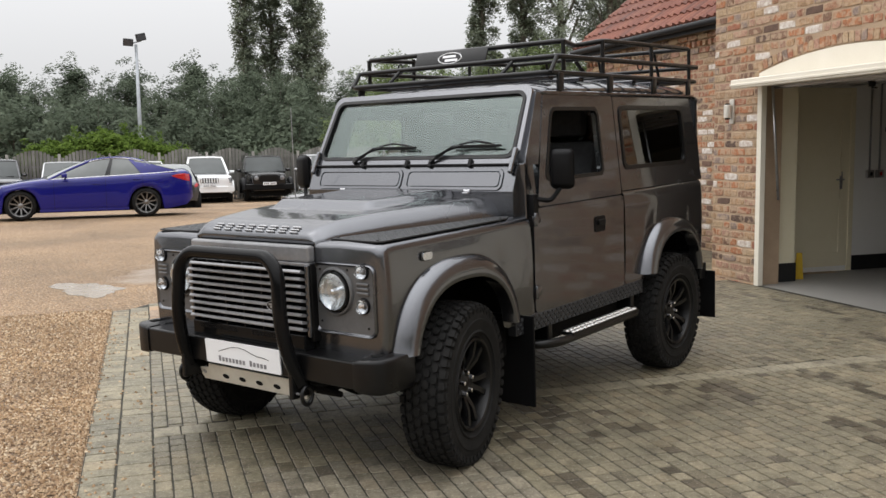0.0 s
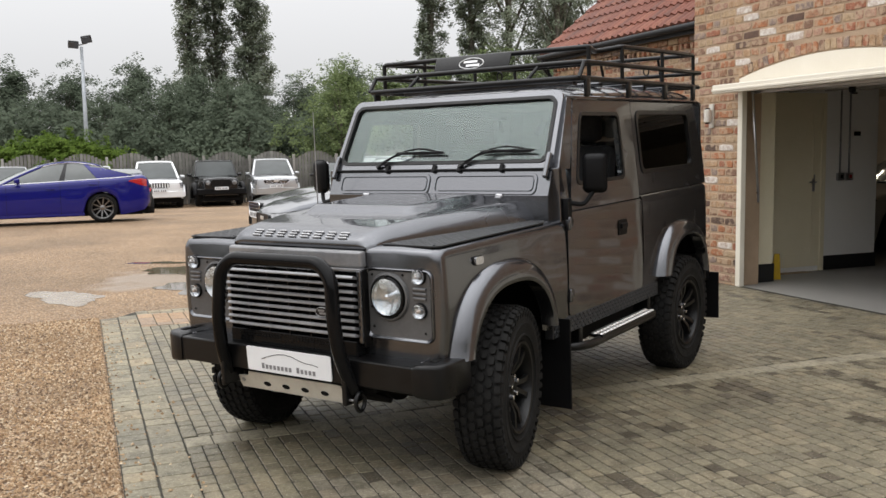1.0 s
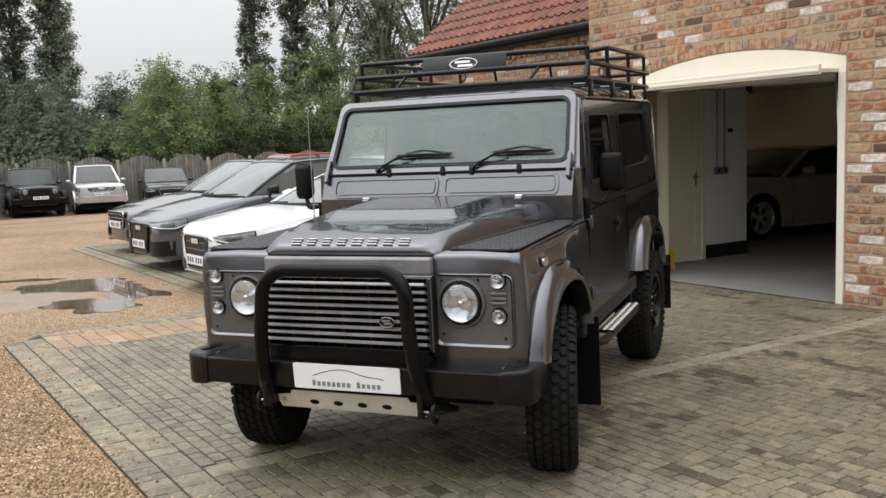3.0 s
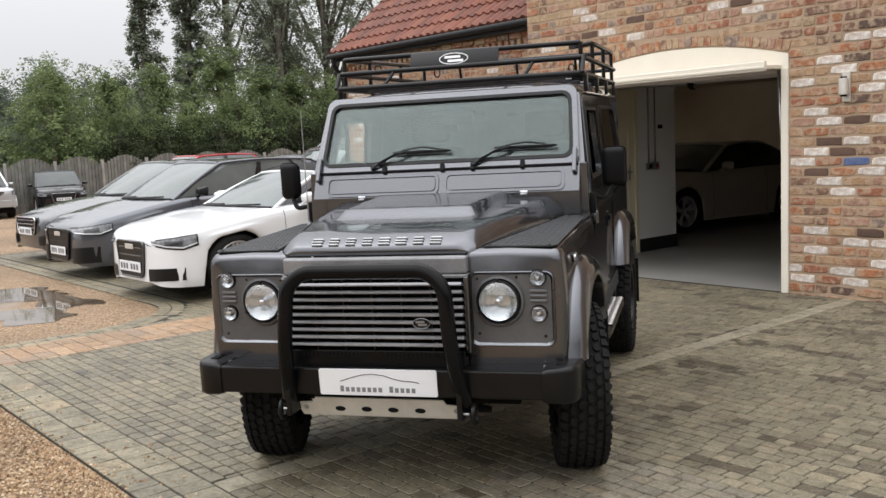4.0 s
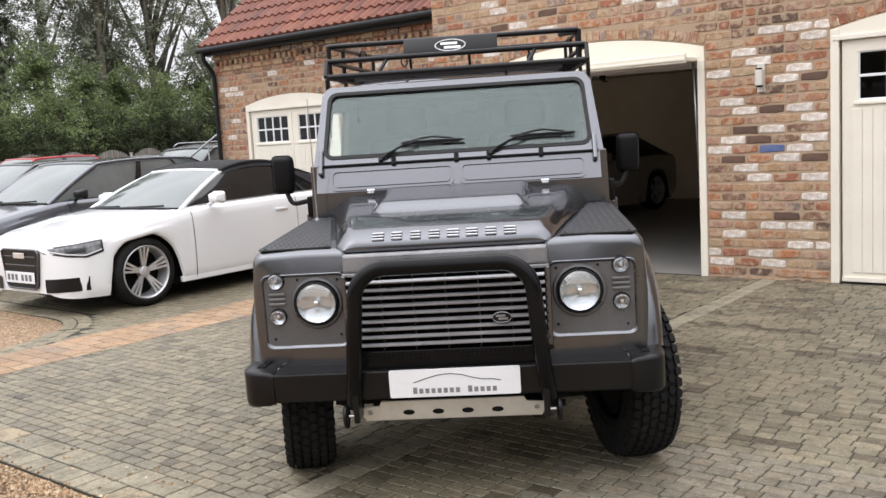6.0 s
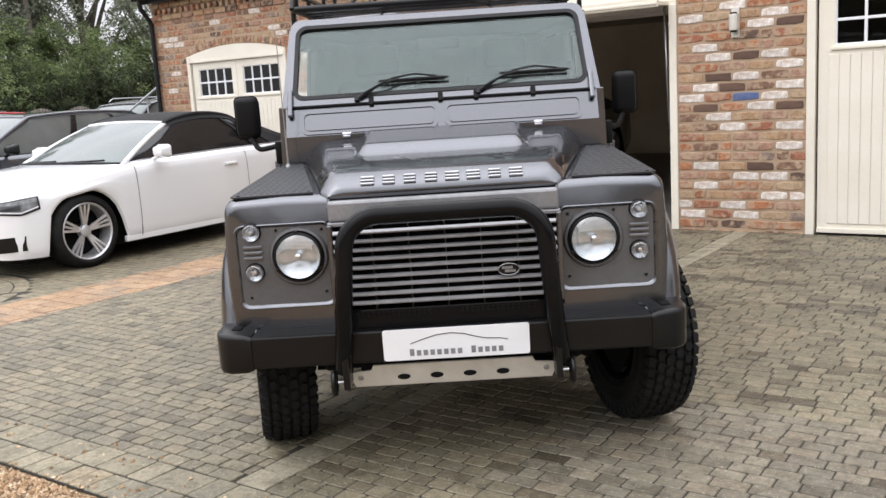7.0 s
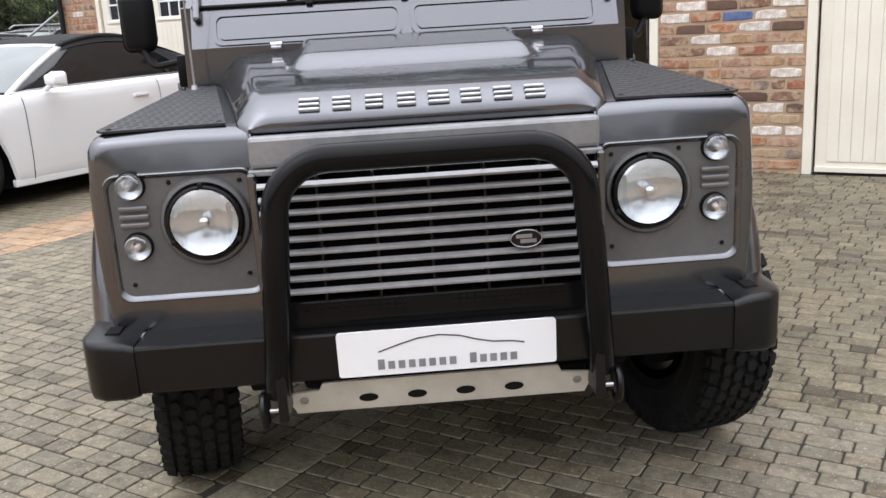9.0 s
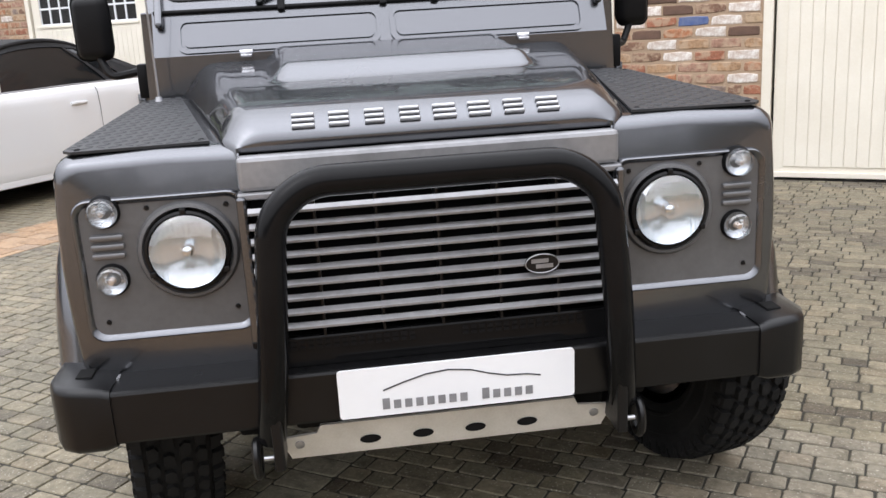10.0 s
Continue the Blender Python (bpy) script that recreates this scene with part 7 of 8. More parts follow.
hatch = spec(emblem=True, lens=((0.012, 0.592, 0.640), (0.07, 0.582, 0.665), (0.22, 0.575, 0.692), (0.36, 0.625, 0.705)), paint=M_GREY, length=4.36, width=1.80, height=1.43, base=2.63, axle=0.87, cabin=(1.22, 1.98, 3.55, 4.20), top=((0, 0.015, 0.05, 0.13, 0.3, 0.9, 1.35, 2.6, 3.6, 4.25, 4.36), (0.56, 0.615, 0.66, 0.71, 0.78, 0.90, 0.97, 0.99, 1.02, 1.02, 0.92)),
             grille=(0.38, 0.25, 0.64), bar=M_BLACK, rim_bar=M_BLACK, tumble=0.72, lamp=(0.035, 0.38, 0.36, 0.52), intake=(0.42, 0.80, 0.21, 0.43), rim_paint=M_BLACK, seams=(1.45, 2.45, 3.3), handles=(2.25, 3.15), mirror=M_BLACK,
             pillars=((0.42, 0.02, M_BLACKP), (0.74, 0.012, M_BLACKP), (0.95, 0.07, None)))
parked_car("hatchback_car", pose(-13.45, 2.02, 0, 0, 0, 2), "dark grey five-door hatchback with a large black grille", hatch)
saloon = spec(paint=M_DGREY, length=4.68, width=1.81, height=1.44, cabin=(1.42, 2.2, 3.4, 4.2), grille=(0.40, 0.42, 0.68), lamp=(0.08, 0.5, 0.36, 0.53), seams=(1.6, 2.65, 3.6), handles=(2.45, 3.4), bar=M_CHROME)
parked_car("saloon_car", pose(-16.05, 2.36, 0, 0, 0, 3), "dark grey saloon with a bright grille bar", saloon)

sport = spec(paint=M_BLUE, length=4.70, width=1.815, height=1.41, base=2.73, axle=0.88, wheel=0.335, rim=0.25, spokes=10, rim_paint=M_RIMGREY, cabin=(1.50, 2.32, 3.60, 4.36), header=0.10, rear_sag=0.62, tail_lens=((4.22, 0.93, 0.945), (4.36, 0.885, 0.985), (4.52, 0.825, 0.995), (4.64, 0.80, 0.965), (4.685, 0.80, 0.94)), trim=M_CHROME,
             plan=((0, 0.02, 0.06, 0.15, 0.35, 0.8, 3.6, 4.2, 4.5, 4.62, 4.70), (0.58, 0.67, 0.755, 0.85, 0.945, 0.995, 1.0, 0.97, 0.90, 0.82, 0.66)),
             top=((0, 0.05, 0.3, 0.9, 1.35, 2.6, 3.9, 4.40, 4.55, 4.64, 4.70), (0.60, 0.66, 0.75, 0.87, 0.92, 0.97, 1.03, 1.065, 1.075, 1.02, 0.92)), low=((0, 0.02, 0.08, 0.5, 4.1, 4.55, 4.70), (0.22, 0.19, 0.175, 0.17, 0.17, 0.26, 0.42)), seams=(1.6, 2.72, 3.55), handles=(2.52, 3.42), lamp=(0.05, 0.5, 0.42, 0.60),
             top_trim=M_CHROME, pillars=((0.44, 0.02, M_BLACKP), (0.86, 0.15, None)))
parked_car("sports_saloon_car", pose(-23.5, -3.62, 0, 0, 0, 2), "ultramarine blue sports saloon with dark alloy wheels on gravel", sport)


def off_roader(**k):
    base = dict(height=1.82, clear=0.30, wheel=0.37, rim=0.235, axle=0.80, base=2.70, width=1.86, cabin=(1.45, 1.90, 4.1, 4.45), tumble=0.80, shoulder=0.07, low=((0, 0.06, 0.4, 4.3, 4.6), (0.42, 0.36, 0.30, 0.30, 0.45)),
                plan=((0, 0.05, 0.15, 0.5, 4.3, 4.6), (0.86, 0.92, 0.96, 1.0, 1.0, 0.92)), top=((0, 0.04, 0.2, 1.4, 2.5, 4.5, 4.6), (0.94, 1.0, 1.05, 1.12, 1.14, 1.14, 1.08)),
                lamp=(0.02, 0.24, 0.30, 0.46), bumper=(0.36, 0.56, M_PLASTIC), header=0.10, a_pillar=0.045, plate_z=0.54)
    return spec(**{**base, **k})


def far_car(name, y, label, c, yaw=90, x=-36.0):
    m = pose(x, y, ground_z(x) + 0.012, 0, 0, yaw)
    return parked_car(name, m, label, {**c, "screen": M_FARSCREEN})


far_car("estate_off_roader", 2.35, "white off-roader with a slotted grille by the fence", off_roader(paint=M_WHITE, height=1.78, tumble=0.69, cabin=(1.25, 1.95, 4.0, 4.45), a_pillar=0.05, header=0.07, grille=(0.34, 0.76, 0.96), slots=7, seams=(1.5, 2.5), slot_paint=M_WHITE, bar=M_CHROME, flares=True,
        plan=((0, 0.05, 0.15, 0.5, 4.3, 4.6), (0.80, 0.88, 0.94, 0.97, 0.97, 0.92)), top=((0, 0.04, 0.2, 1.25, 2.5, 4.5, 4.6), (0.96, 1.0, 1.03, 1.08, 1.10, 1.10, 1.05)),
        lens=((0.0, 0.78, 0.94), (0.06, 0.78, 0.955), (0.14, 0.79, 0.96), (0.20, 0.80, 0.95)), bumper=(0.40, 0.64, M_WHITE), intake=(0.10, 0.52, 0.36, 0.46), plate_z=0.66))
far_car("soft_top_off_roader", 4.62, "black open-topped off-roader with a slotted grille", off_roader(paint=M_BLACKP, height=1.80, tumble=0.74, cabin=(1.40, 1.72, 4.0, 4.4), a_pillar=0.035, header=0.08, grille=(0.36, 0.76, 1.02), slots=7, slot_paint=M_BLACK, bar=M_BLACK, round_lamp=(0.50, 0.92, 0.09), flares=True, flare_width=0.11,
        plan=((0, 0.05, 0.15, 1.2, 1.5, 4.3, 4.6), (0.66, 0.70, 0.72, 0.80, 0.86, 0.86, 0.84)), top=((0, 0.04, 0.2, 1.4, 2.5, 4.5, 4.6), (1.02, 1.07, 1.09, 1.13, 1.12, 1.12, 1.08)), bumper=(0.46, 0.68, M_PLASTIC), intake=(0.2, 0.5, 0.50, 0.56), plate_z=0.70, seams=(1.5, 2.5), rim_paint=M_BLACK))
far_car("pick_up_truck", 6.75, "silver double-cab pick-up with a broad chrome grille", off_roader(paint=M_SILVERP, height=1.80, tumble=0.70, cabin=(1.20, 1.95, 3.4, 3.8), a_pillar=0.05, header=0.07, grille=(0.50, 0.80, 0.98), bar=M_CHROME, emblem=True, seams=(1.5, 2.5), intake=(0.12, 0.55, 0.42, 0.56), flares=True,
        plan=((0, 0.05, 0.15, 0.5, 4.3, 4.6), (0.82, 0.90, 0.95, 0.98, 0.98, 0.94)), top=((0, 0.04, 0.2, 1.2, 2.5, 4.5, 4.6), (1.00, 1.05, 1.08, 1.13, 1.13, 1.13, 1.08)),
        lens=((0.0, 0.80, 0.97), (0.06, 0.80, 0.985), (0.18, 0.82, 0.99), (0.28, 0.85, 0.98)), bumper=(0.40, 0.66, M_SILVERP), plate_z=0.72), 84)
far_car("compact_suv", 9.3, "black compact off-roader with clear headlamps", spec(paint=M_BLACKP, height=1.60, clear=0.22, wheel=0.35, cabin=(1.05, 1.85, 3.9, 4.45), tumble=0.74, seams=(1.5, 2.6), lens=((0.015, 0.70, 0.775), (0.08, 0.69, 0.80), (0.22, 0.70, 0.83), (0.32, 0.73, 0.84)),
        top=((0, 0.02, 0.08, 0.3, 1.1, 2.6, 4.4, 4.6), (0.74, 0.81, 0.87, 0.93, 1.03, 1.05, 1.06, 1.0)), grille=(0.42, 0.44, 0.78), plate_z=0.56), 80)
far_car("estate_car", 0.0, "white family car parked by the fence", spec(paint=M_WHITE, height=1.62, seams=(1.5, 2.6)))
far_car("people_carrier", -2.75, "silver people carrier parked by the fence", spec(paint=M_SILVERP, height=1.66, cabin=(1.0, 1.95, 4.0, 4.5), seams=(1.5, 2.6)), 96)
far_car("large_suv", -5.0, "dark grey large off-roader parked by the fence", off_roader(paint=M_DGREY, grille=(0.5, 0.72, 0.98), seams=(1.5, 2.5)), 100)
far_car("small_hatchback", 0.5, "dark hatchback parked behind the blue saloon", spec(paint=M_DGREY, length=4.1, height=1.48, tail=(0.3, 0.42, 0.6), seams=(1.5, 2.5)), -86, -33.5)
# a second row of cars past the bays
for nm, x, y, lab, c in (("red_hatchback", -25.0, 7.4, "red hatchback parked past the bays", spec(paint=M_REDP, height=1.52, cabin=(1.0, 1.8, 3.6, 4.3), seams=(1.5, 2.6))),
                         ("silver_estate", -22.7, 7.8, "silver estate car parked past the bays", spec(paint=M_SILVERP, height=1.38, cabin=(1.2, 2.0, 3.9, 4.45), seams=(1.5, 2.6))),
                         ("dark_estate", -20.6, 7.9, "dark estate car parked past the bays", spec(paint=M_DGREY, height=1.42, cabin=(1.2, 2.0, 3.9, 4.45), seams=(1.5, 2.6))),
                         ("dark_suv", -18.4, 7.7, "dark off-roader with silver roof rails past the bays", off_roader(paint=M_BLACKP, height=1.60, grille=(0.5, 0.72, 0.98), seams=(1.5, 2.5)))):
    car = parked_car(nm, pose(x, y, 0, 0, 0, 4), lab, c)
    if "rails" in lab:
        for s in (-1, 1):
            hw = c["width"] / 2 * c.get("tumble", 0.7) * 0.95
            part("roof_rail", tube(bmesh.new(), bend([(s * hw, 2.1, c["height"] - 0.02), (s * hw, 2.2, c["height"] + 0.05), (s * hw, 3.9, c["height"] + 0.05), (s * hw, 4.0, c["height"] - 0.02)], 0.05), 0.016, 6), M_SILVER, car, "", True)
# inside the garage
parked_car("garage_coupe", pose(-10.35, 9.23, 0, 0, 0, -6.4), "cream coupe parked inside the dark garage", spec(paint=M_CREAMP, length=4.25, height=1.36, width=1.83, base=2.50, cabin=(1.35, 2.05, 3.05, 3.95), glass=M_DARKGLASS, seams=(1.45, 2.75), handles=(2.55,)))

# ---- fence, lamp post and trees ----
M_FENCE = surf("weathered_fence_wood", (0.19, 0.182, 0.165), (0.13, 0.124, 0.110), scale=3, fine=40, rough=0.9, bump=0.4, bump_scale=60, vary=0.2, island=True)
M_POST = surf("concrete_post", (0.34, 0.32, 0.29), scale=3, rough=0.9, bump=0.3)
M_GALV = surf("galvanised_steel", (0.36, 0.38, 0.40), scale=5, rough=0.45, metal=0.6)
M_BARK = surf("bark", (0.17, 0.15, 0.12), (0.09, 0.08, 0.065), scale=5, fine=40, rough=0.95, bump=0.6, bump_scale=30)


def leaves(name, light, dark):
    m, nt, b = shader(name)
    r = nt.nodes.new("ShaderNodeNewGeometry").outputs["Random Per Island"]
    ra = ramp_node(nt, r, [(0.0, dark), (0.6, light), (1.0, tuple(c * 1.2 for c in light))])
    n = noise_node(nt, 0.5, 3.0)
    sh = ramp_node(nt, n.outputs["Fac"], [(0.35, (0.82, 0.84, 0.82)), (0.65, (1.08, 1.08, 1.04))])
    nt.links.new(mix_node(nt, 1.0, ra.outputs["Color"], sh.outputs["Color"], "MULTIPLY"), b.inputs["Base Color"])
    b.inputs["Roughness"].default_value = 0.7
    b.inputs["Specular IOR Level"].default_value = 0.05
    tr = nt.nodes.new("ShaderNodeBsdfTranslucent")
    nt.links.new(ra.outputs["Color"], tr.inputs["Color"])
    mx = nt.nodes.new("ShaderNodeMixShader")
    mx.inputs["Fac"].default_value = 0.4
    nt.links.new(b.outputs[0], mx.inputs[1])
    nt.links.new(tr.outputs[0], mx.inputs[2])
    nt.links.new(mx.outputs[0], nt.nodes["Material Output"].inputs["Surface"])
    return m


# distance haze is mixed into the wood and poplar greens, greyer and paler
M_LEAF_DARK = leaves("hazy_wood_leaves", (0.126, 0.152, 0.110), (0.10, 0.121, 0.086))
M_LEAF_POP = leaves("hazy_poplar_leaves", (0.235, 0.26, 0.195), (0.18, 0.205, 0.148))
M_LEAF_LIGHT = leaves("willow_leaves", (0.185, 0.230, 0.105), (0.115, 0.150, 0.065))
# low bushes by the fence: hedge-bottom shade is put into this dark green
M_LEAF_LOW = leaves("shaded_bush_leaves", (0.050, 0.060, 0.034), (0.032, 0.038, 0.021))
M_LEAF_IVY = leaves("bright_hedge_leaves", (0.136, 0.2, 0.04), (0.072, 0.12, 0.024))


def leaf_mesh(tufts, radii, per, size, mat, seed, mid):
    """Small leaves in tufts, facing outwards and up as they do on a crown."""
    r = np.random.default_rng(seed)

    def unit(v):
        return v / (np.linalg.norm(v, axis=1)[:, None] + 1e-9)
    c, rad = np.repeat(np.array(tufts), per, axis=0), np.repeat(np.array(radii), per)
    n = len(c)
    p = c + unit(r.normal(size=(n, 3))) * (rad * r.uniform(0, 1, n) ** 0.45)[:, None] * np.array((1, 1, 0.9))
    out = unit(np.stack([p[:, 0], p[:, 1], 0.5 * (p[:, 2] - mid)], 1))
    nrm = unit(out * 0.6 + np.array((0, 0, 0.55)) + r.normal(size=(n, 3)) * 0.42)
    u = unit(np.cross(nrm, r.normal(size=(n, 3))))
    v = np.cross(nrm, u)
    s = size * r.uniform(0.6, 1.3, n)[:, None]
    quad = np.stack([p - u * s, p - v * s * 0.5, p + u * s, p + v * s * 0.5], 1).reshape(-1, 3)
    me = bpy.data.meshes.new("crown")
    me.from_pydata(quad.tolist(), [], np.arange(4 * n).reshape(-1, 4).tolist())
    me.materials.append(mat)
    return me


def crown_tree(name, label, mat, seed, height, spread, shape, heads, tufts, per, size, tuft, base, loose=0.30, rise=0.24, limb=0.007, fill=0.35, lean_=0.0):
    """A tree: trunk, limbs to the heads of the crown, and tufts of leaves gathered round them."""
    r = random.Random(seed)
    tree = thing(name, None, label, "tree", "trees behind the yard")
    bm = bmesh.new()
    tube(bm, [(0, 0, -0.1), (0.1 * r.uniform(-1, 1), 0.1, height * 0.3), (lean_ * 0.5, 0.1, height * 0.62), (lean_, 0, height * 0.97)], [height * 0.018, height * 0.014, height * 0.009, 0.02], 8)
    pts, rads, tops = [], [], []
    bare = base >= 0.2 and height > 10    # open crowns, whose limbs show
    for k in range(heads):
        z = base + (1 - base) * ((k + r.random()) / heads)
        w = shape(min(1.0, (z - base) / (1 - base))) * spread
        a, q = r.uniform(0, 6.283), r.uniform(0.45, 1.0)
        c = (w * q * math.cos(a) + lean_ * z, w * q * math.sin(a), height * z)
        tops.append(c)
        if k % 2 == 0:
            z0 = height * max(0.1, z - rise)
            lb = bmesh.new() if bare else bm
            tube(lb, [(lean_ * z0 / height, 0, z0), (c[0] * 0.55 + lean_ * 0.2, c[1] * 0.55, z0 * 0.45 + c[2] * 0.55), c], [height * limb, height * limb * 0.7, 0.012], 5)
            if bare:
                part("limb", lb, M_BARK, tree, "", True)
    for k in range(tufts):
        if r.random() < fill:
            z = base + (1 - base) * r.random() * 0.93
            w = shape((z - base) / (1 - base)) * spread * math.sqrt(r.random()) * 0.9
            a = r.uniform(0, 6.283)
            p = (w * math.cos(a) + lean_ * z, w * math.sin(a), height * z)
        else:
            c = r.choice(tops)
            sd = spread * loose
            p = (c[0] + r.gauss(0, sd), c[1] + r.gauss(0, sd), max(0.2, c[2] + r.gauss(0, sd * 1.1)))
        pts.append(p)
        rads.append(tuft * r.uniform(0.6, 1.35))
    part("trunk", bm, M_BARK, tree, "", True)
    ob = new("crown", leaf_mesh(pts, rads, per, size, mat, seed, height * (base + 0.3 * (1 - base))))
    ob.parent = tree
    return tree


def round_crown(u):
    return math.sin(math.pi * min(1, 0.16 + u * 0.84)) ** 0.7


def column(u):
    return min(1.0, 3.0 * (1.03 - u)) ** 0.75 * min(1.0, 0.6 + u * 1.5)


def feathered(u):
    return min(1.0, 1.25 * (1.05 - u)) ** 0.8 * min(1.0, 0.75 + u)


def plant(tree, spots, seed, first=True):
    r = random.Random(seed)
    for k, (x, y, s) in enumerate(spots):
        m = pose(x, y, ground_z(x), 0, 0, r.uniform(0, 360))
        ob = tree if k == 0 and first else copy_thing(tree, m)
        ob.matrix_basis = m
        ob.scale = (s * r.uniform(0.92, 1.1), s * r.uniform(0.92, 1.1), s)


r = random.Random(9)
dark_a = crown_tree("woodland_tree", "dark green broad-leaved tree behind the fence", M_LEAF_DARK, 3, 7.4, 2.7, round_crown, 34, 300, 58, 0.105, 0.5, 0.10, 0.22)
dark_b = crown_tree("woodland_tree", "dark green rounded tree behind the fence", M_LEAF_DARK, 4, 7.2, 3.0, round_crown, 34, 300, 58, 0.105, 0.52, 0.08, 0.22)
dark_c = crown_tree("woodland_tree", "dark green narrow tree behind the fence", M_LEAF_DARK, 5, 8.0, 2.2, feathered, 34, 280, 56, 0.105, 0.45, 0.10, 0.2)
plant(dark_a, [(-58 - 5 * r.random(), -14.5 + 3.4 * k, r.uniform(0.78, 0.95)) for k in range(11)], 1)
plant(dark_b, [(-54 - 5 * r.random(), -12.5 + 3.4 * k, r.uniform(0.66, 0.85)) for k in range(11)], 2)
plant(dark_c, [(-63 - 5 * r.random(), -15.5 + 3.8 * k, r.uniform(0.85, 1.0)) for k in range(11)], 3)
under = crown_tree("understorey_bush", "dense dark green bush below the trees", M_LEAF_DARK, 8, 3.6, 2.3, round_crown, 20, 150, 40, 0.12, 0.45, 0.03)
plant(under, [(-46 - 3 * r.random(), -14 + 2.7 * k, r.uniform(0.85, 1.15)) for k in range(18)], 4)
pop = crown_tree("poplar", "tall columnar poplar behind the yard", M_LEAF_POP, 12, 17.0, 0.95, column, 60, 640, 42, 0.11, 0.38, 0.06, 0.24, 0.12, 0.004, 0.45)
plant(pop, [(-70.0, 7.6, 1.0), (-71.0, 9.55, 0.98)], 5)
pop2 = crown_tree("poplar", "tall broad poplar behind the yard", M_LEAF_POP, 13, 17.5, 2.3, feathered, 64, 980, 46, 0.11, 0.46, 0.05, 0.24, 0.12, 0.004, 0.45)
plant(pop2, [(-70.0, 11.95, 0.95)], 6)
wil = crown_tree("willow", "light green willow with feathery upright shoots", M_LEAF_LIGHT, 15, 6.6, 2.2, feathered, 40, 300, 40, 0.085, 0.36, 0.05, 0.22, 0.3, 0.006)
wil2 = crown_tree("willow", "light green bushy willow behind the fence", M_LEAF_LIGHT, 16, 5.6, 2.5, round_crown, 34, 300, 42, 0.085, 0.42, 0.04, 0.28)
plant(wil, [(-45 - 2.5 * r.random(), 12.6 + 2.7 * k, r.uniform(0.88, 1.1)) for k in range(13)], 7)
plant(wil2, [(-42.5 - 1.5 * r.random(), 11.5 + 2.9 * k, r.uniform(0.74, 0.95)) for k in range(12)], 8)
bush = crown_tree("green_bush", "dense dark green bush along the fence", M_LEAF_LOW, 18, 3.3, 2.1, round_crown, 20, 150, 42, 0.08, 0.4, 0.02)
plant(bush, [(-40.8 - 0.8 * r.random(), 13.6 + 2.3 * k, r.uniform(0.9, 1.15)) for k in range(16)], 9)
slim = crown_tree("slim_poplar", "slender columnar poplar above the willows", M_LEAF_POP, 20, 17.5, 0.95, column, 60, 620, 44, 0.10, 0.32, 0.10, 0.22, 0.1, 0.004, 0.55)
plant(slim, [(-52.0, 19.6, 0.97), (-51.4, 21.9, 0.95)], 10)
tall = crown_tree("tall_aspen", "tall open-crowned tree with bare rising limbs", M_LEAF_POP, 22, 18.5, 2.3, column, 48, 400, 44, 0.10, 0.44, 0.20, 0.24, 0.18, 0.006, 0.35)
plant(tall, [(-50.5, 24.0, 0.97), (-49.0, 26.4, 0.92), (-52.0, 28.6, 1.0)], 13)
tall2 = crown_tree("tall_ash", "tall tree with forking limbs and sky between its leaves", M_LEAF_POP, 24, 17.0, 3.8, round_crown, 44, 340, 44, 0.10, 0.46, 0.28, 0.17, 0.34, 0.009, 0.25, 1.2)
plant(tall2, [(-50.0, 30.6, 1.0), (-47.0, 34.0, 1.0), (-50.0, 38.5, 0.95)], 11)
ivy = crown_tree("ivy_mound", "bright green climber over the fence", M_LEAF_IVY, 31, 2.4, 0.95, round_crown, 16, 260, 42, 0.065, 0.22, 0.45, 0.24)
plant(ivy, [(-39.75, -3.9 + 0.66 * k, (0.90, 0.93, 0.98, 1.06, 1.10, 1.06, 0.98, 0.92)[k]) for k in range(8)], 12)

# the belt of trees goes on round the yard, behind the walk
for k in range(26):
    a = radians(-112 + 5.2 * k)
    d = 55 + 8 * r.random()
    m = pose(-4 + d * math.cos(a), d * math.sin(a), -0.1, 0, 0, r.uniform(0, 360))
    ob = copy_thing((dark_a, dark_b, dark_c)[k % 3], m)
    ob.scale = (1.3,) * 3
    ob = copy_thing(under, pose(-4 + (d - 4) * math.cos(a + 0.04), (d - 4) * math.sin(a + 0.04), -0.1, 0, 0, r.uniform(0, 360)))
    ob.scale = (1.7,) * 3

# panel fence with bowed tops, one board after another
FX = -38.6
fence = thing("fence", pose(FX, 0, ground_z(FX)), "weathered wooden panel fence with bowed tops", "fence")
bay = 1.86
for k in range(-10, 22):
    y0 = 0.6 + bay * k
    pm = cube(-0.05, 0.07, y0 - 0.05, y0 + 0.05, 0, 2.12, 0.01)
    part("post", pm, M_POST, fence)
    bm = bmesh.new()
    for j in range(13):
        u = (j + 0.5) / 13
        h = 1.93 + 0.34 * math.sin(math.pi * u)
        yy = y0 + 0.06 + (bay - 0.12) * u
        box(bm, 0.0, 0.022, yy - 0.056, yy + 0.056, 0.04, h)
    for z in (0.35, 1.0, 1.6):
        box(bm, -0.03, 0.0, y0 + 0.05, y0 + bay - 0.05, z, z + 0.07)
    tagged(part("fence_panel", bm, M_FENCE, fence), kind="stuff")
fence.location.z -= 0.15

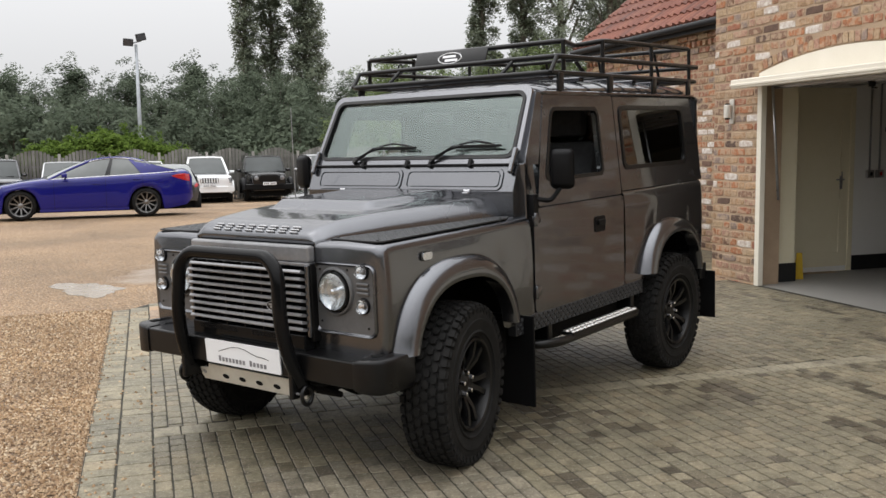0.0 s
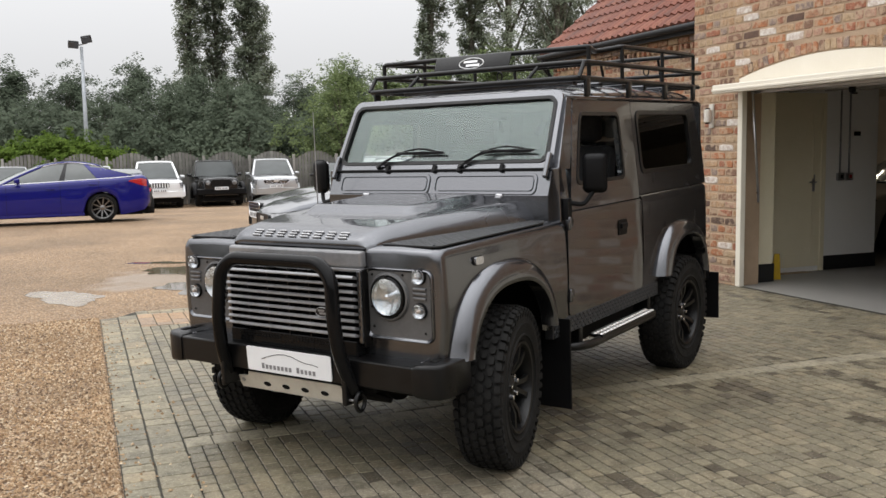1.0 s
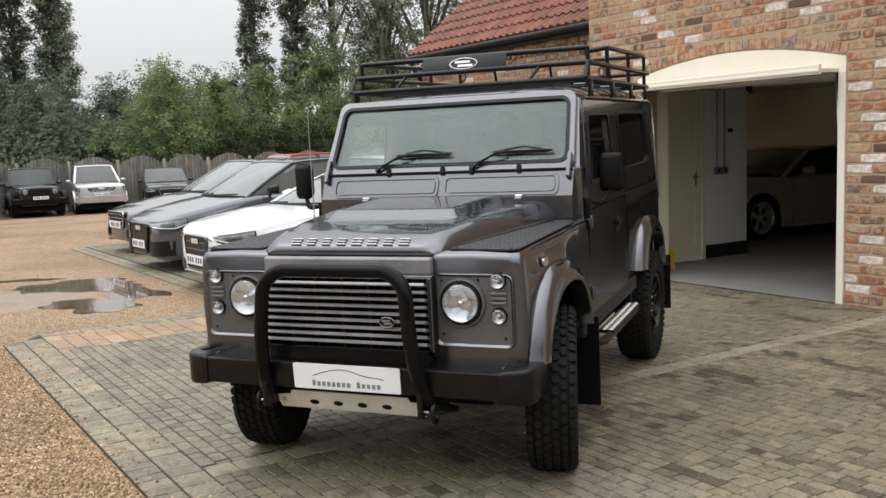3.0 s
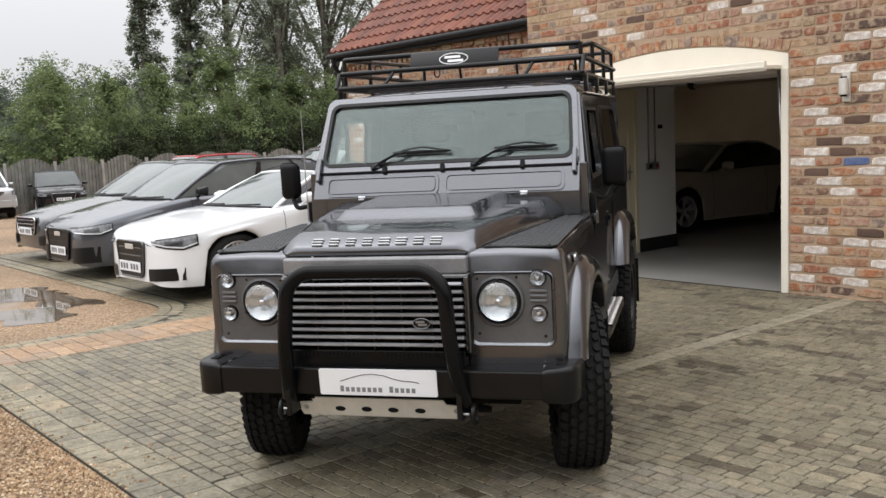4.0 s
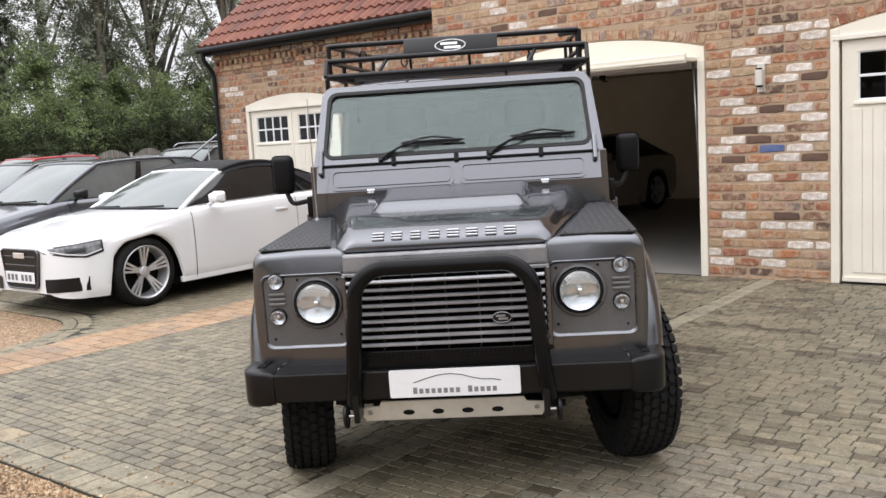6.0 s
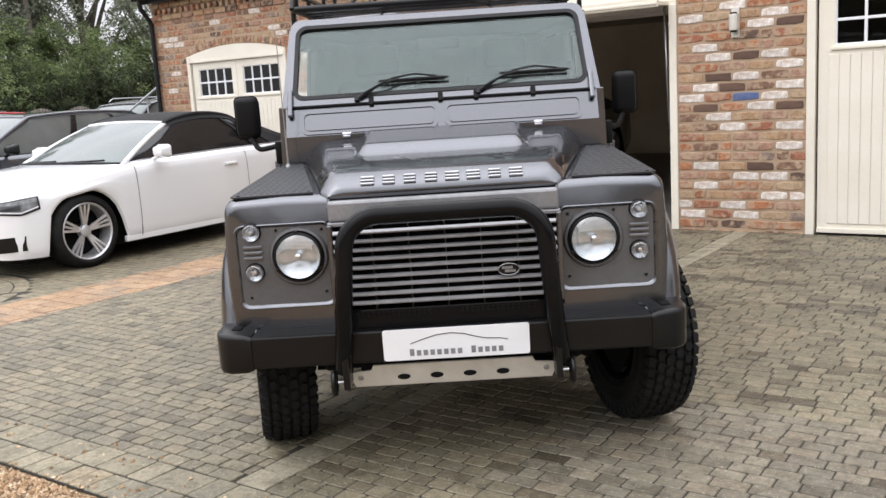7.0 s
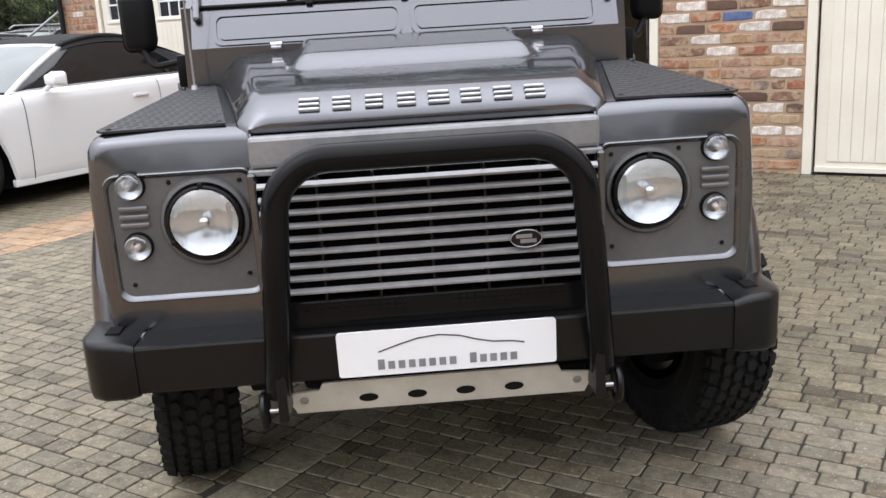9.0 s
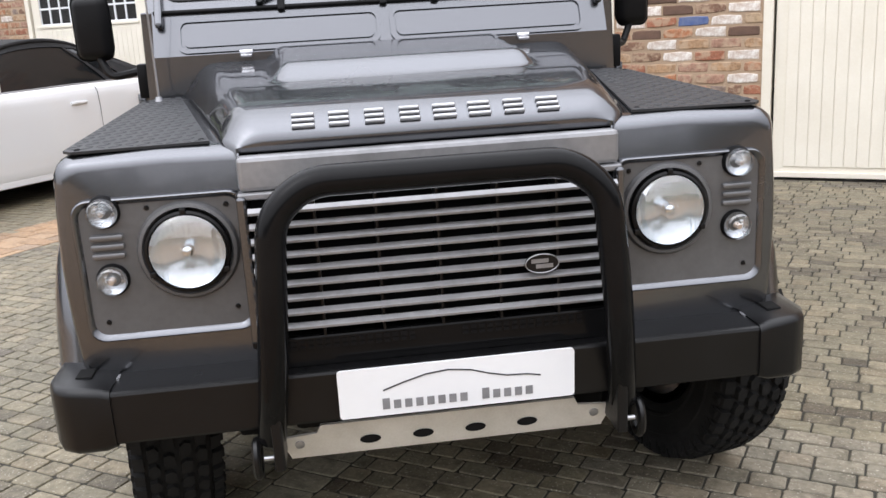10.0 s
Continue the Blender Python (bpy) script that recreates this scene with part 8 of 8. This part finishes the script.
# outside steps with a handrail, against the end of the low building
steps = thing("outside_steps", pose(-15.3, 7.1, 0), "concrete steps with a galvanised handrail at the building's end", "steps")
for k in range(8):
    part("step", cube(0.0, 0.56, 0.30 * k, 0.30 * k + 0.34, -0.02 if k == 0 else 0.19 * k - 0.05, 0.19 * (k + 1), 0.008), M_POST, steps)
rail = part("handrail", tube(bmesh.new(), [(0.03, 0.0, 1.28), (0.03, 1.2, 2.0), (0.03, 2.4, 2.74)], 0.019, 8), M_GALV, steps, "", True)
for k in range(9):
    y = 0.02 if k == 0 else 0.55 + 0.22 * (k - 1)
    low_end = 0.19 * (int(y / 0.30) + 1)
    part("baluster", tube(bmesh.new(), [(0.03, y, low_end), (0.03, y, 1.28 + 0.605 * y)], 0.010, 6), M_GALV, steps, "", True)

# floodlight post
post = thing("lamp_post", pose(-40.2, -0.08, ground_z(-40) - 0.1), "grey steel lamp post with two floodlights", "lamp post")
bm = tube(bmesh.new(), [(0, 0, 0), (0, 0, 3.0), (0, 0, 6.5)], [0.10, 0.085, 0.06], 12)
part("pole", bm, M_GALV, post, "", True)
part("cross_arm", tube(bmesh.new(), [(0, -0.26, 6.52), (0, 0.22, 6.66)], 0.03, 8), M_GALV, post, "", True)
for yy, zz, tilt_ in ((-0.30, 6.58, -4), (0.20, 6.80, 12)):
    bm = cube(-0.07, 0.07, -0.20, 0.20, -0.145, 0.145, 0.025)
    bmesh.ops.transform(bm, matrix=pose(0.05, yy, zz, tilt_, 22, 0), verts=bm.verts[:])
    fl = part("floodlight", bm, M_PLASTIC, post, "black floodlight", True, 40)
    bm = cube(0.071, 0.077, -0.175, 0.175, -0.12, 0.12, 0.003)
    bmesh.ops.transform(bm, matrix=pose(0.05, yy, zz, tilt_, 22, 0), verts=bm.verts[:])
    part("lens", bm, M_GREY, fl)
part("control_box", cube(0.08, 0.25, -0.12, 0.12, 2.3, 2.75, 0.02), M_GALV, post)

# ---- setts, kerbs and bricks, piece by piece ----
def slab_mesh(name, rects, material, z_lo, z_hi, wobble, inset, rng):
    """Many blocks in one mesh. rects: (cx, cy, half length, half width, turn)."""
    verts, faces = [], []
    for cx, cy, a, b, turn in rects:
        c, s = math.cos(turn), math.sin(turn)
        top = z_hi + rng.uniform(-wobble, wobble)
        tx, ty = rng.uniform(-0.012, 0.012), rng.uniform(-0.012, 0.012)
        o = len(verts)
        # worn outline: clipped corners and a wandering edge
        ring = []
        for u, v in ((-1, -1), (1, -1), (1, 1), (-1, 1)):
            ca, cb = rng.uniform(0.003, 0.009), rng.uniform(0.003, 0.009)
            first, second = (u, v * (1 - cb / b)), (u * (1 - ca / a), v)
            ring += [first, second] if u * v > 0 else [second, first]
        ring = [(p * a + rng.uniform(-0.0016, 0.0016), q * b + rng.uniform(-0.0016, 0.0016)) for p, q in ring]
        n = len(ring)
        for z, ins in ((z_lo, 0.0), (top - 0.003, 0.0), (top, inset)):
            for x, y in ring:
                x, y = x * (1 - ins / a), y * (1 - ins / b)
                zz = z if z == z_lo else z + x * tx + y * ty
                verts.append((cx + x * c - y * s, cy + x * s + y * c, zz))
        for r in (0, n):
            for k in range(n):
                faces.append((o + r + k, o + r + (k + 1) % n, o + r + n + (k + 1) % n, o + r + n + k))
        faces.append(tuple(range(o + 2 * n, o + 3 * n)))
    me = bpy.data.meshes.new(name)
    me.from_pydata(verts, [], faces)
    me.materials.append(material)
    ob = new(name, me)
    return ob


rng = random.Random(11)
PITCH = 0.0785
near_setts, field, damp, edge, slabs, strip, buff, park, kerb_setts = [], [], [], [], [], [], [], [], []


def damp_at(x, y):
    n = noise.noise((x * 1.6, y * 4.0, 3.3)) + 0.6 * noise.noise((x * 5.0, y * 11.0, 1.7))
    return n > lerp(y, (1.0, 3.0, 5.8), (0.56, 0.24, 0.04)) + (0.25 if x < -5 else 0.0)


row = 0
y = -0.022 + PITCH / 2
while y < 6.03:
    for x0, x1 in ((-8.47, -5.01), (-4.85, 2.98)):
        x = x0
        first = True
        while x < x1 - 0.03:
            ln = rng.choice((0.088, 0.104, 0.118, 0.136)) * (1 if not first else (0.6 if row % 2 else 1.0))
            first = False
            ln = min(ln, x1 - x)
            if ln > 0.035:
                r = (x + ln / 2, y, ln / 2 - 0.0032, PITCH / 2 - 0.0034, 0.0)
                if damp_at(x + ln / 2, y) and rng.random() < 0.8:
                    damp.append(r)
                elif -4.2 < x < -2.75 and 0.45 < y < 1.55 and len(near_setts) < 290:
                    near_setts.append(r)
                else:
                    field.append(r)
            x += ln
    row += 1
    y += PITCH
y = -0.02
while y < 6.0:
    ln = rng.choice((0.10, 0.12, 0.14))
    strip.append((-4.93, y + ln / 2, 0.0765, ln / 2 - 0.003, 0.0))
    y += ln
x = -9.04
while x < 2.9:
    ln = rng.choice((0.085, 0.10, 0.11, 0.13))
    edge.append((x + ln / 2, -0.268, ln / 2 - 0.003, 0.072, rng.uniform(-0.02, 0.02)))
    x += ln
x = -9.12
while x < 2.9:
    ln = rng.choice((0.12, 0.17, 0.2, 0.24))
    slabs.append((x + ln / 2, -0.106, ln / 2 - 0.003, 0.079, rng.uniform(-0.01, 0.01)))
    x += ln
# buff band beside the setts
y = -0.02
k = 0
while y < 7.4:
    x = -9.14 + (0.1 if k % 2 else 0)
    if k % 2:
        buff.append((-9.09, y + 0.07, 0.045, 0.066, 0.0))
    while x < -8.48:
        ln = min(0.20, -8.475 - x)
        if ln > 0.04:
            buff.append((x + ln / 2, y + 0.07, ln / 2 - 0.004, 0.066, rng.uniform(-0.01, 0.01)))
        x += ln
    y += 0.14
    k += 1
# kerb round the parking bays: two rows of setts
for off in (0.0, 0.13):
    path = [(-9.30 - 1.05 + (1.05 + off) * math.cos(radians(a)), 0.90 + (1.0 + off) * math.sin(radians(a))) for a in range(-2, 91, 2)]
    path = [(-9.27 + off, -0.02)] + path + [(-17.6, 1.90 + off)]
    pts = [Vector((p[0], p[1], 0)) for p in path]
    for a, b in zip(pts, pts[1:]):
        d = b - a
        n = max(1, round(d.length / 0.105))
        for i in range(n):
            p = a.lerp(b, (i + 0.5) / n)
            kerb_setts.append((p.x, p.y + 0.065 * (1 if abs(d.x) > abs(d.y) else 0), d.length / n / 2 - 0.003, 0.059, math.atan2(d.y, d.x)))
# bays behind the kerb
row = 0
y = 2.20
while y < 7.45:
    x = -17.5 + (0.06 if row % 2 else 0)
    while x < -9.16:
        ln = rng.choice((0.11, 0.13, 0.15))
        park.append((x + ln / 2, y + PITCH / 2, ln / 2 - 0.004, PITCH / 2 - 0.0035, 0.0))
        x += ln
    row += 1
    y += PITCH
inner = []
y = 0.9
while y < 2.2:
    x = -9.16 - 0.02
    while x > -9.05 - 1.3:
        if math.hypot(x + 0.065 + 10.35, y - 0.9) > 1.32 and y < 2.19 and x < -9.16:
            inner.append((x, y, 0.056, PITCH / 2 - 0.0035, 0.0))
        x -= 0.12
    y += PITCH
park += inner
for rects, mat, nm, lab in ((field, M_SETT, "setts", "tumbled grey setts"), (damp, M_SETT_WET, "damp_setts", "dark damp setts"), (park, M_SETT, "bay_setts", "grey setts of the parking bays"),
                            (edge, M_EDGE, "edge_setts", "pale edging setts"), (slabs, M_EDGE, "edge_slabs", "pale edging slabs"), (strip, M_STRIP, "strip_setts", "pale strip of setts"),
                            (buff, M_ORANGE, "buff_pavers", "buff orange pavers"), (kerb_setts, M_EDGE, "kerb_setts", "grey kerb setts")):
    ob = slab_mesh(nm, rects, mat, -0.007, 0.003, 0.0012, 0.0025, rng)
    ob.parent = paving
    tagged(ob, lab, kind="stuff")
sett_meshes = {}
M_SETT_N = pieces("grey_sett_single", [(3, (0.213, 0.188, 0.137)), (3, (0.192, 0.172, 0.127)), (2, (0.244, 0.213, 0.156)), (2, (0.178, 0.156, 0.115)), (0.5, (0.129, 0.111, 0.0781)), (1, (0.223, 0.188, 0.133))], rough=0.62, stain=0.3, stain_scale=0.9, island=False, worn=0.85)
for cx, cy, a, b, t in near_setts:
    key = round(a, 3)
    if key not in sett_meshes:
        tmp = slab_mesh("sett", [(0, 0, a, b, 0)], M_SETT_N, -0.007, 0.003, 0.0, 0.0025, rng)
        sett_meshes[key] = tmp.data
        ob = tmp
    else:
        ob = new("sett", sett_meshes[key])
    ob.location = (cx, cy, rng.uniform(-0.0012, 0.0012))
    ob.rotation_euler = (rng.uniform(-0.012, 0.012), rng.uniform(-0.012, 0.012), rng.uniform(-0.015, 0.015))
    ob.parent = paving

# loose gravel along the edge
def pebbles(n, spot, material, seed):
    r = random.Random(seed)
    verts, faces = [], []
    for _ in range(n):
        x, y = spot(r)
        s = r.uniform(0.005, 0.0125)
        o = len(verts)
        a0 = r.uniform(0, 6.28)
        for k in range(4):
            a = a0 + k * 1.571 + r.uniform(-0.4, 0.4)
            verts.append((x + s * math.cos(a), y + s * math.sin(a), ground_z(x) + s * r.uniform(0.1, 0.5)))
        verts.append((x + s * r.uniform(-0.3, 0.3), y + s * r.uniform(-0.3, 0.3), ground_z(x) + s * r.uniform(0.9, 1.5)))
        for k in range(4):
            faces.append((o + k, o + (k + 1) % 4, o + 4))
    me = bpy.data.meshes.new("gravel")
    me.from_pydata(verts, [], faces)
    me.materials.append(material)
    return tagged(new("gravel", me), "loose golden gravel stones", "gravel", kind="stuff")


M_PEBBLE = pieces("gravel_stones", [(2, (0.285, 0.172, 0.085)), (3, (0.385, 0.255, 0.140)), (2, (0.50, 0.365, 0.225)), (1.5, (0.150, 0.088, 0.044)), (1, (0.60, 0.48, 0.33))], rough=0.8, bump=0.2, stain=0.2)
pebbles(42000, lambda r: (r.uniform(-9.2, -2.5), -0.36 - 2.3 * r.random() ** 1.5), M_PEBBLE, 5)
pebbles(350, lambda r: (r.uniform(-8.8, -3.0), -0.34 + 0.35 * r.random() ** 2), M_PEBBLE, 8).location.z = 0.013

# ---- bricks ----
COURSE, BRICK = 0.0885, 0.2465


def opening_clear(x, z, half, spans):
    """Shortens or drops a brick at the garage openings. Returns its ends, or None."""
    a, b = x - half, x + half
    for span, spring, rise in spans:
        if a < span[1] and b > span[0]:
            zc = arch_z(min(max(x, span[0]), span[1]), span, spring, rise) + 0.115
            if z < spring + 0.02 or (span[0] < x < span[1] and z < zc):
                if x < (span[0] + span[1]) / 2:
                    b = min(b, span[0])
                else:
                    a = max(a, span[1])
    return (a, b) if b - a > 0.035 else None


def brick_shape(length, height, depth, r):
    """A worn brick about its middle, front towards -y."""
    hl, hh = length / 2, height / 2
    ring = []
    for u, v, worn in ((-1, -1, 1), (-0.4, -1, 0), (0.35, -1, 0), (1, -1, 1), (1, 0.1, 0), (1, 1, 1), (0.3, 1, 0), (-0.35, 1, 0), (-1, 1, 1), (-1, -0.1, 0)):
        chip = r.uniform(0.0, 0.013) if worn else r.uniform(-0.004, 0.006)
        ring.append((u * hl - math.copysign(chip, u) * (abs(u) == 1), v * hh - math.copysign(chip, v) * (abs(v) == 1), u, v))
    n, vs, fs = len(ring), [], []
    for y, ins in ((depth, 0.0), (0.0035, 0.0), (0.0, 0.006)):
        for x, z, u, v in ring:
            vs.append((x - u * ins, y, z - v * ins))
    for o in (0, n):
        for k in range(n):
            fs.append((o + k, o + (k + 1) % n, o + n + (k + 1) % n, o + n + k))
    fs.append(tuple(range(2 * n, 3 * n)))
    return vs, fs


# bricks that stand out on the pier: (course, place along the wall)
WHITES = {(21, -5.02), (20, -4.65), (20, -5.40), (19, -4.78), (17, -5.27), (16, -5.15), (16, -4.65), (15, -4.46), (14, -4.90), (13, -4.52), (13, -5.28), (12, -4.67), (12, -5.40), (11, -4.78), (10, -5.16),
          (9, -5.02), (9, -4.52), (7, -4.51), (5, -5.29), (4, -4.90), (4, -4.65), (3, -5.28), (2, -4.65), (2, -4.42), (1, -5.46), (1, -5.02), (0, -5.41), (0, -4.90)}
BURNT = {(19, -4.51), (16, -4.90), (14, -5.15), (13, -5.02), (11, -5.27), (5, -4.78), (11, -4.50)}


def laid(x0, x1, z0, z1, wall_y, spans, seed, marked=False):
    """Courses of bricks: yields (x, z, length, kind_of)."""
    r = random.Random(seed)
    k = math.floor((z0 - 0.155) / COURSE)
    while 0.155 + k * COURSE < z1:
        z = 0.155 + k * COURSE
        off = -4.904 if k % 2 == 0 else -5.023
        x = off + BRICK * math.floor((x0 - off) / BRICK)
        while x - BRICK / 2 < x1:
            lo, hi = max(x - BRICK / 2 + 0.006, x0), min(x + BRICK / 2 - 0.006, x1)
            if hi - lo > 0.03:
                ends = opening_clear((lo + hi) / 2, z, (hi - lo) / 2, spans)
                if ends:
                    kind_of = "red"
                    near = [s for s in (WHITES, BURNT) if any(c == k and abs(p - x) < 0.09 for c, p in s)]
                    if marked and -5.53 < x < -4.39 and z < 2.1:
                        kind_of = "white" if near and near[0] is WHITES else "burnt" if near else "red"
                        if k == 12 and abs(x + 4.91) < 0.09:
                            kind_of = "blue"
                    else:
                        q = r.random()
                        kind_of = "white" if q < 0.10 else "burnt" if q < 0.122 else "red"
                    if kind_of == "red" and r.random() < 0.28 and ends[1] - ends[0] > 0.2:
                        m = ends[0] + (ends[1] - ends[0]) * r.uniform(0.4, 0.6)
                        yield (ends[0] + m - 0.005) / 2, z, m - 0.005 - ends[0], kind_of
                        yield (m + 0.005 + ends[1]) / 2, z, ends[1] - m - 0.005, kind_of
                    else:
                        yield (ends[0] + ends[1]) / 2, z, ends[1] - ends[0], kind_of
            x += BRICK
        k += 1


def brick_batch(name, items, mat, wall_y, parent, seed):
    r = random.Random(seed)
    verts, faces = [], []
    for x, z, ln, turn, proud in items:
        vs, fs = brick_shape(ln, COURSE - 0.013 + r.uniform(-0.005, 0.004), 0.02 + proud, r)
        o = len(verts)
        c, s = math.cos(turn), math.sin(turn)
        dy = wall_y - proud + r.uniform(-0.003, 0.003)
        verts += [(x + p[0] * c - p[2] * s, dy + p[1], z + p[0] * s + p[2] * c) for p in vs]
        faces += [tuple(o + i for i in f) for f in fs]
    me = bpy.data.meshes.new(name)
    me.from_pydata(verts, [], faces)
    me.materials.append(mat)
    ob = new(name, me)
    ob.parent = parent
    return tagged(ob, kind="stuff")


LOOKS = {"red": M_BRICK_J, "white": M_BRICK_W, "burnt": M_BRICK_D, "blue": M_BRICK_B}
spans = ((G1, 2.20, 0.16), (G3, 2.22, 0.16))
batches, singles = {"red": [], "white": [], "burnt": [], "blue": []}, []
for x, z, ln, kind_of in laid(-8.80, 3.0, 0.03, 4.3, FY, spans, 21, True):
    if -5.53 < x < -4.39 and z < 3.0 and len(singles) < 295:
        singles.append((x, z, ln, kind_of))
    else:
        batches[kind_of].append((x, z, ln, 0.0, 0.0))
for span, spring, rise in spans:
    n = 34
    for k in range(n):
        u = (k + 0.5) / n
        x = span[0] + (span[1] - span[0]) * u
        slope = math.atan(-4 * rise * (2 * u - 1) / (span[1] - span[0]))
        z = arch_z(x, span, spring, rise) + 0.058
        batches["white" if rng.random() < 0.06 else "red"].append((x - 0.058 * math.sin(slope), z, 0.105, slope + math.pi / 2, 0.004))
for kind_of, items in batches.items():
    if items:
        brick_batch("brickwork", items, LOOKS[kind_of], FY, wall_front, 31)
made = {}
SINGLE = {"red": M_BRICK, "white": M_BRICK_W, "burnt": M_BRICK_D, "blue": M_BRICK_B}
r = random.Random(77)
for x, z, ln, kind_of in singles:
    key = (round(ln / 0.02), kind_of, r.randrange(4) if ln > 0.2 else 0)
    if key not in made:
        vs, fs = brick_shape(ln, COURSE - 0.013, 0.02, r)
        me = bpy.data.meshes.new("brick")
        me.from_pydata(vs, [], fs)
        me.materials.append(SINGLE[kind_of])
        made[key] = me
    ob = new("brick", made[key])
    ob.location = (x, FY + r.uniform(-0.004, 0.003), z + r.uniform(-0.002, 0.002))
    ob.rotation_euler = (0, r.uniform(-0.012, 0.012), 0)
    ob.parent = wall_front
low_wall = bpy.data.objects["wall_low"]
low = {"red": [], "white": [], "burnt": []}
for x, z, ln, kind_of in laid(LX[0], LX[1], 0.03, 2.75, LY, ((G2, 2.16, 0.13),), 51):
    low[kind_of].append((x, z, ln, 0.0, 0.0))
for k in range(28):
    u = (k + 0.5) / 28
    x = G2[0] + (G2[1] - G2[0]) * u
    slope = math.atan(-4 * 0.13 * (2 * u - 1) / (G2[1] - G2[0]))
    low["red"].append((x, arch_z(x, G2, 2.16, 0.13) + 0.058, 0.105, slope + math.pi / 2, 0.004))
for k in range(26):
    low["red"].append((LX[0] + 0.12 + 0.2465 * k, 2.985, 0.235, 0.0, 0.05))
    low["red"].append((LX[0] + 0.12 + 0.2465 * k, 2.80, 0.235, 0.0, 0.02))
for k in range(46):
    low["red"].append((LX[0] + 0.10 + 0.13 * k, 2.893, 0.075, 0.0, 0.05))
for kind_of, items in low.items():
    brick_batch("brickwork", [i for i in items if i[0] < LX[1] - 0.02], LOOKS[kind_of], LY, low_wall, 61)
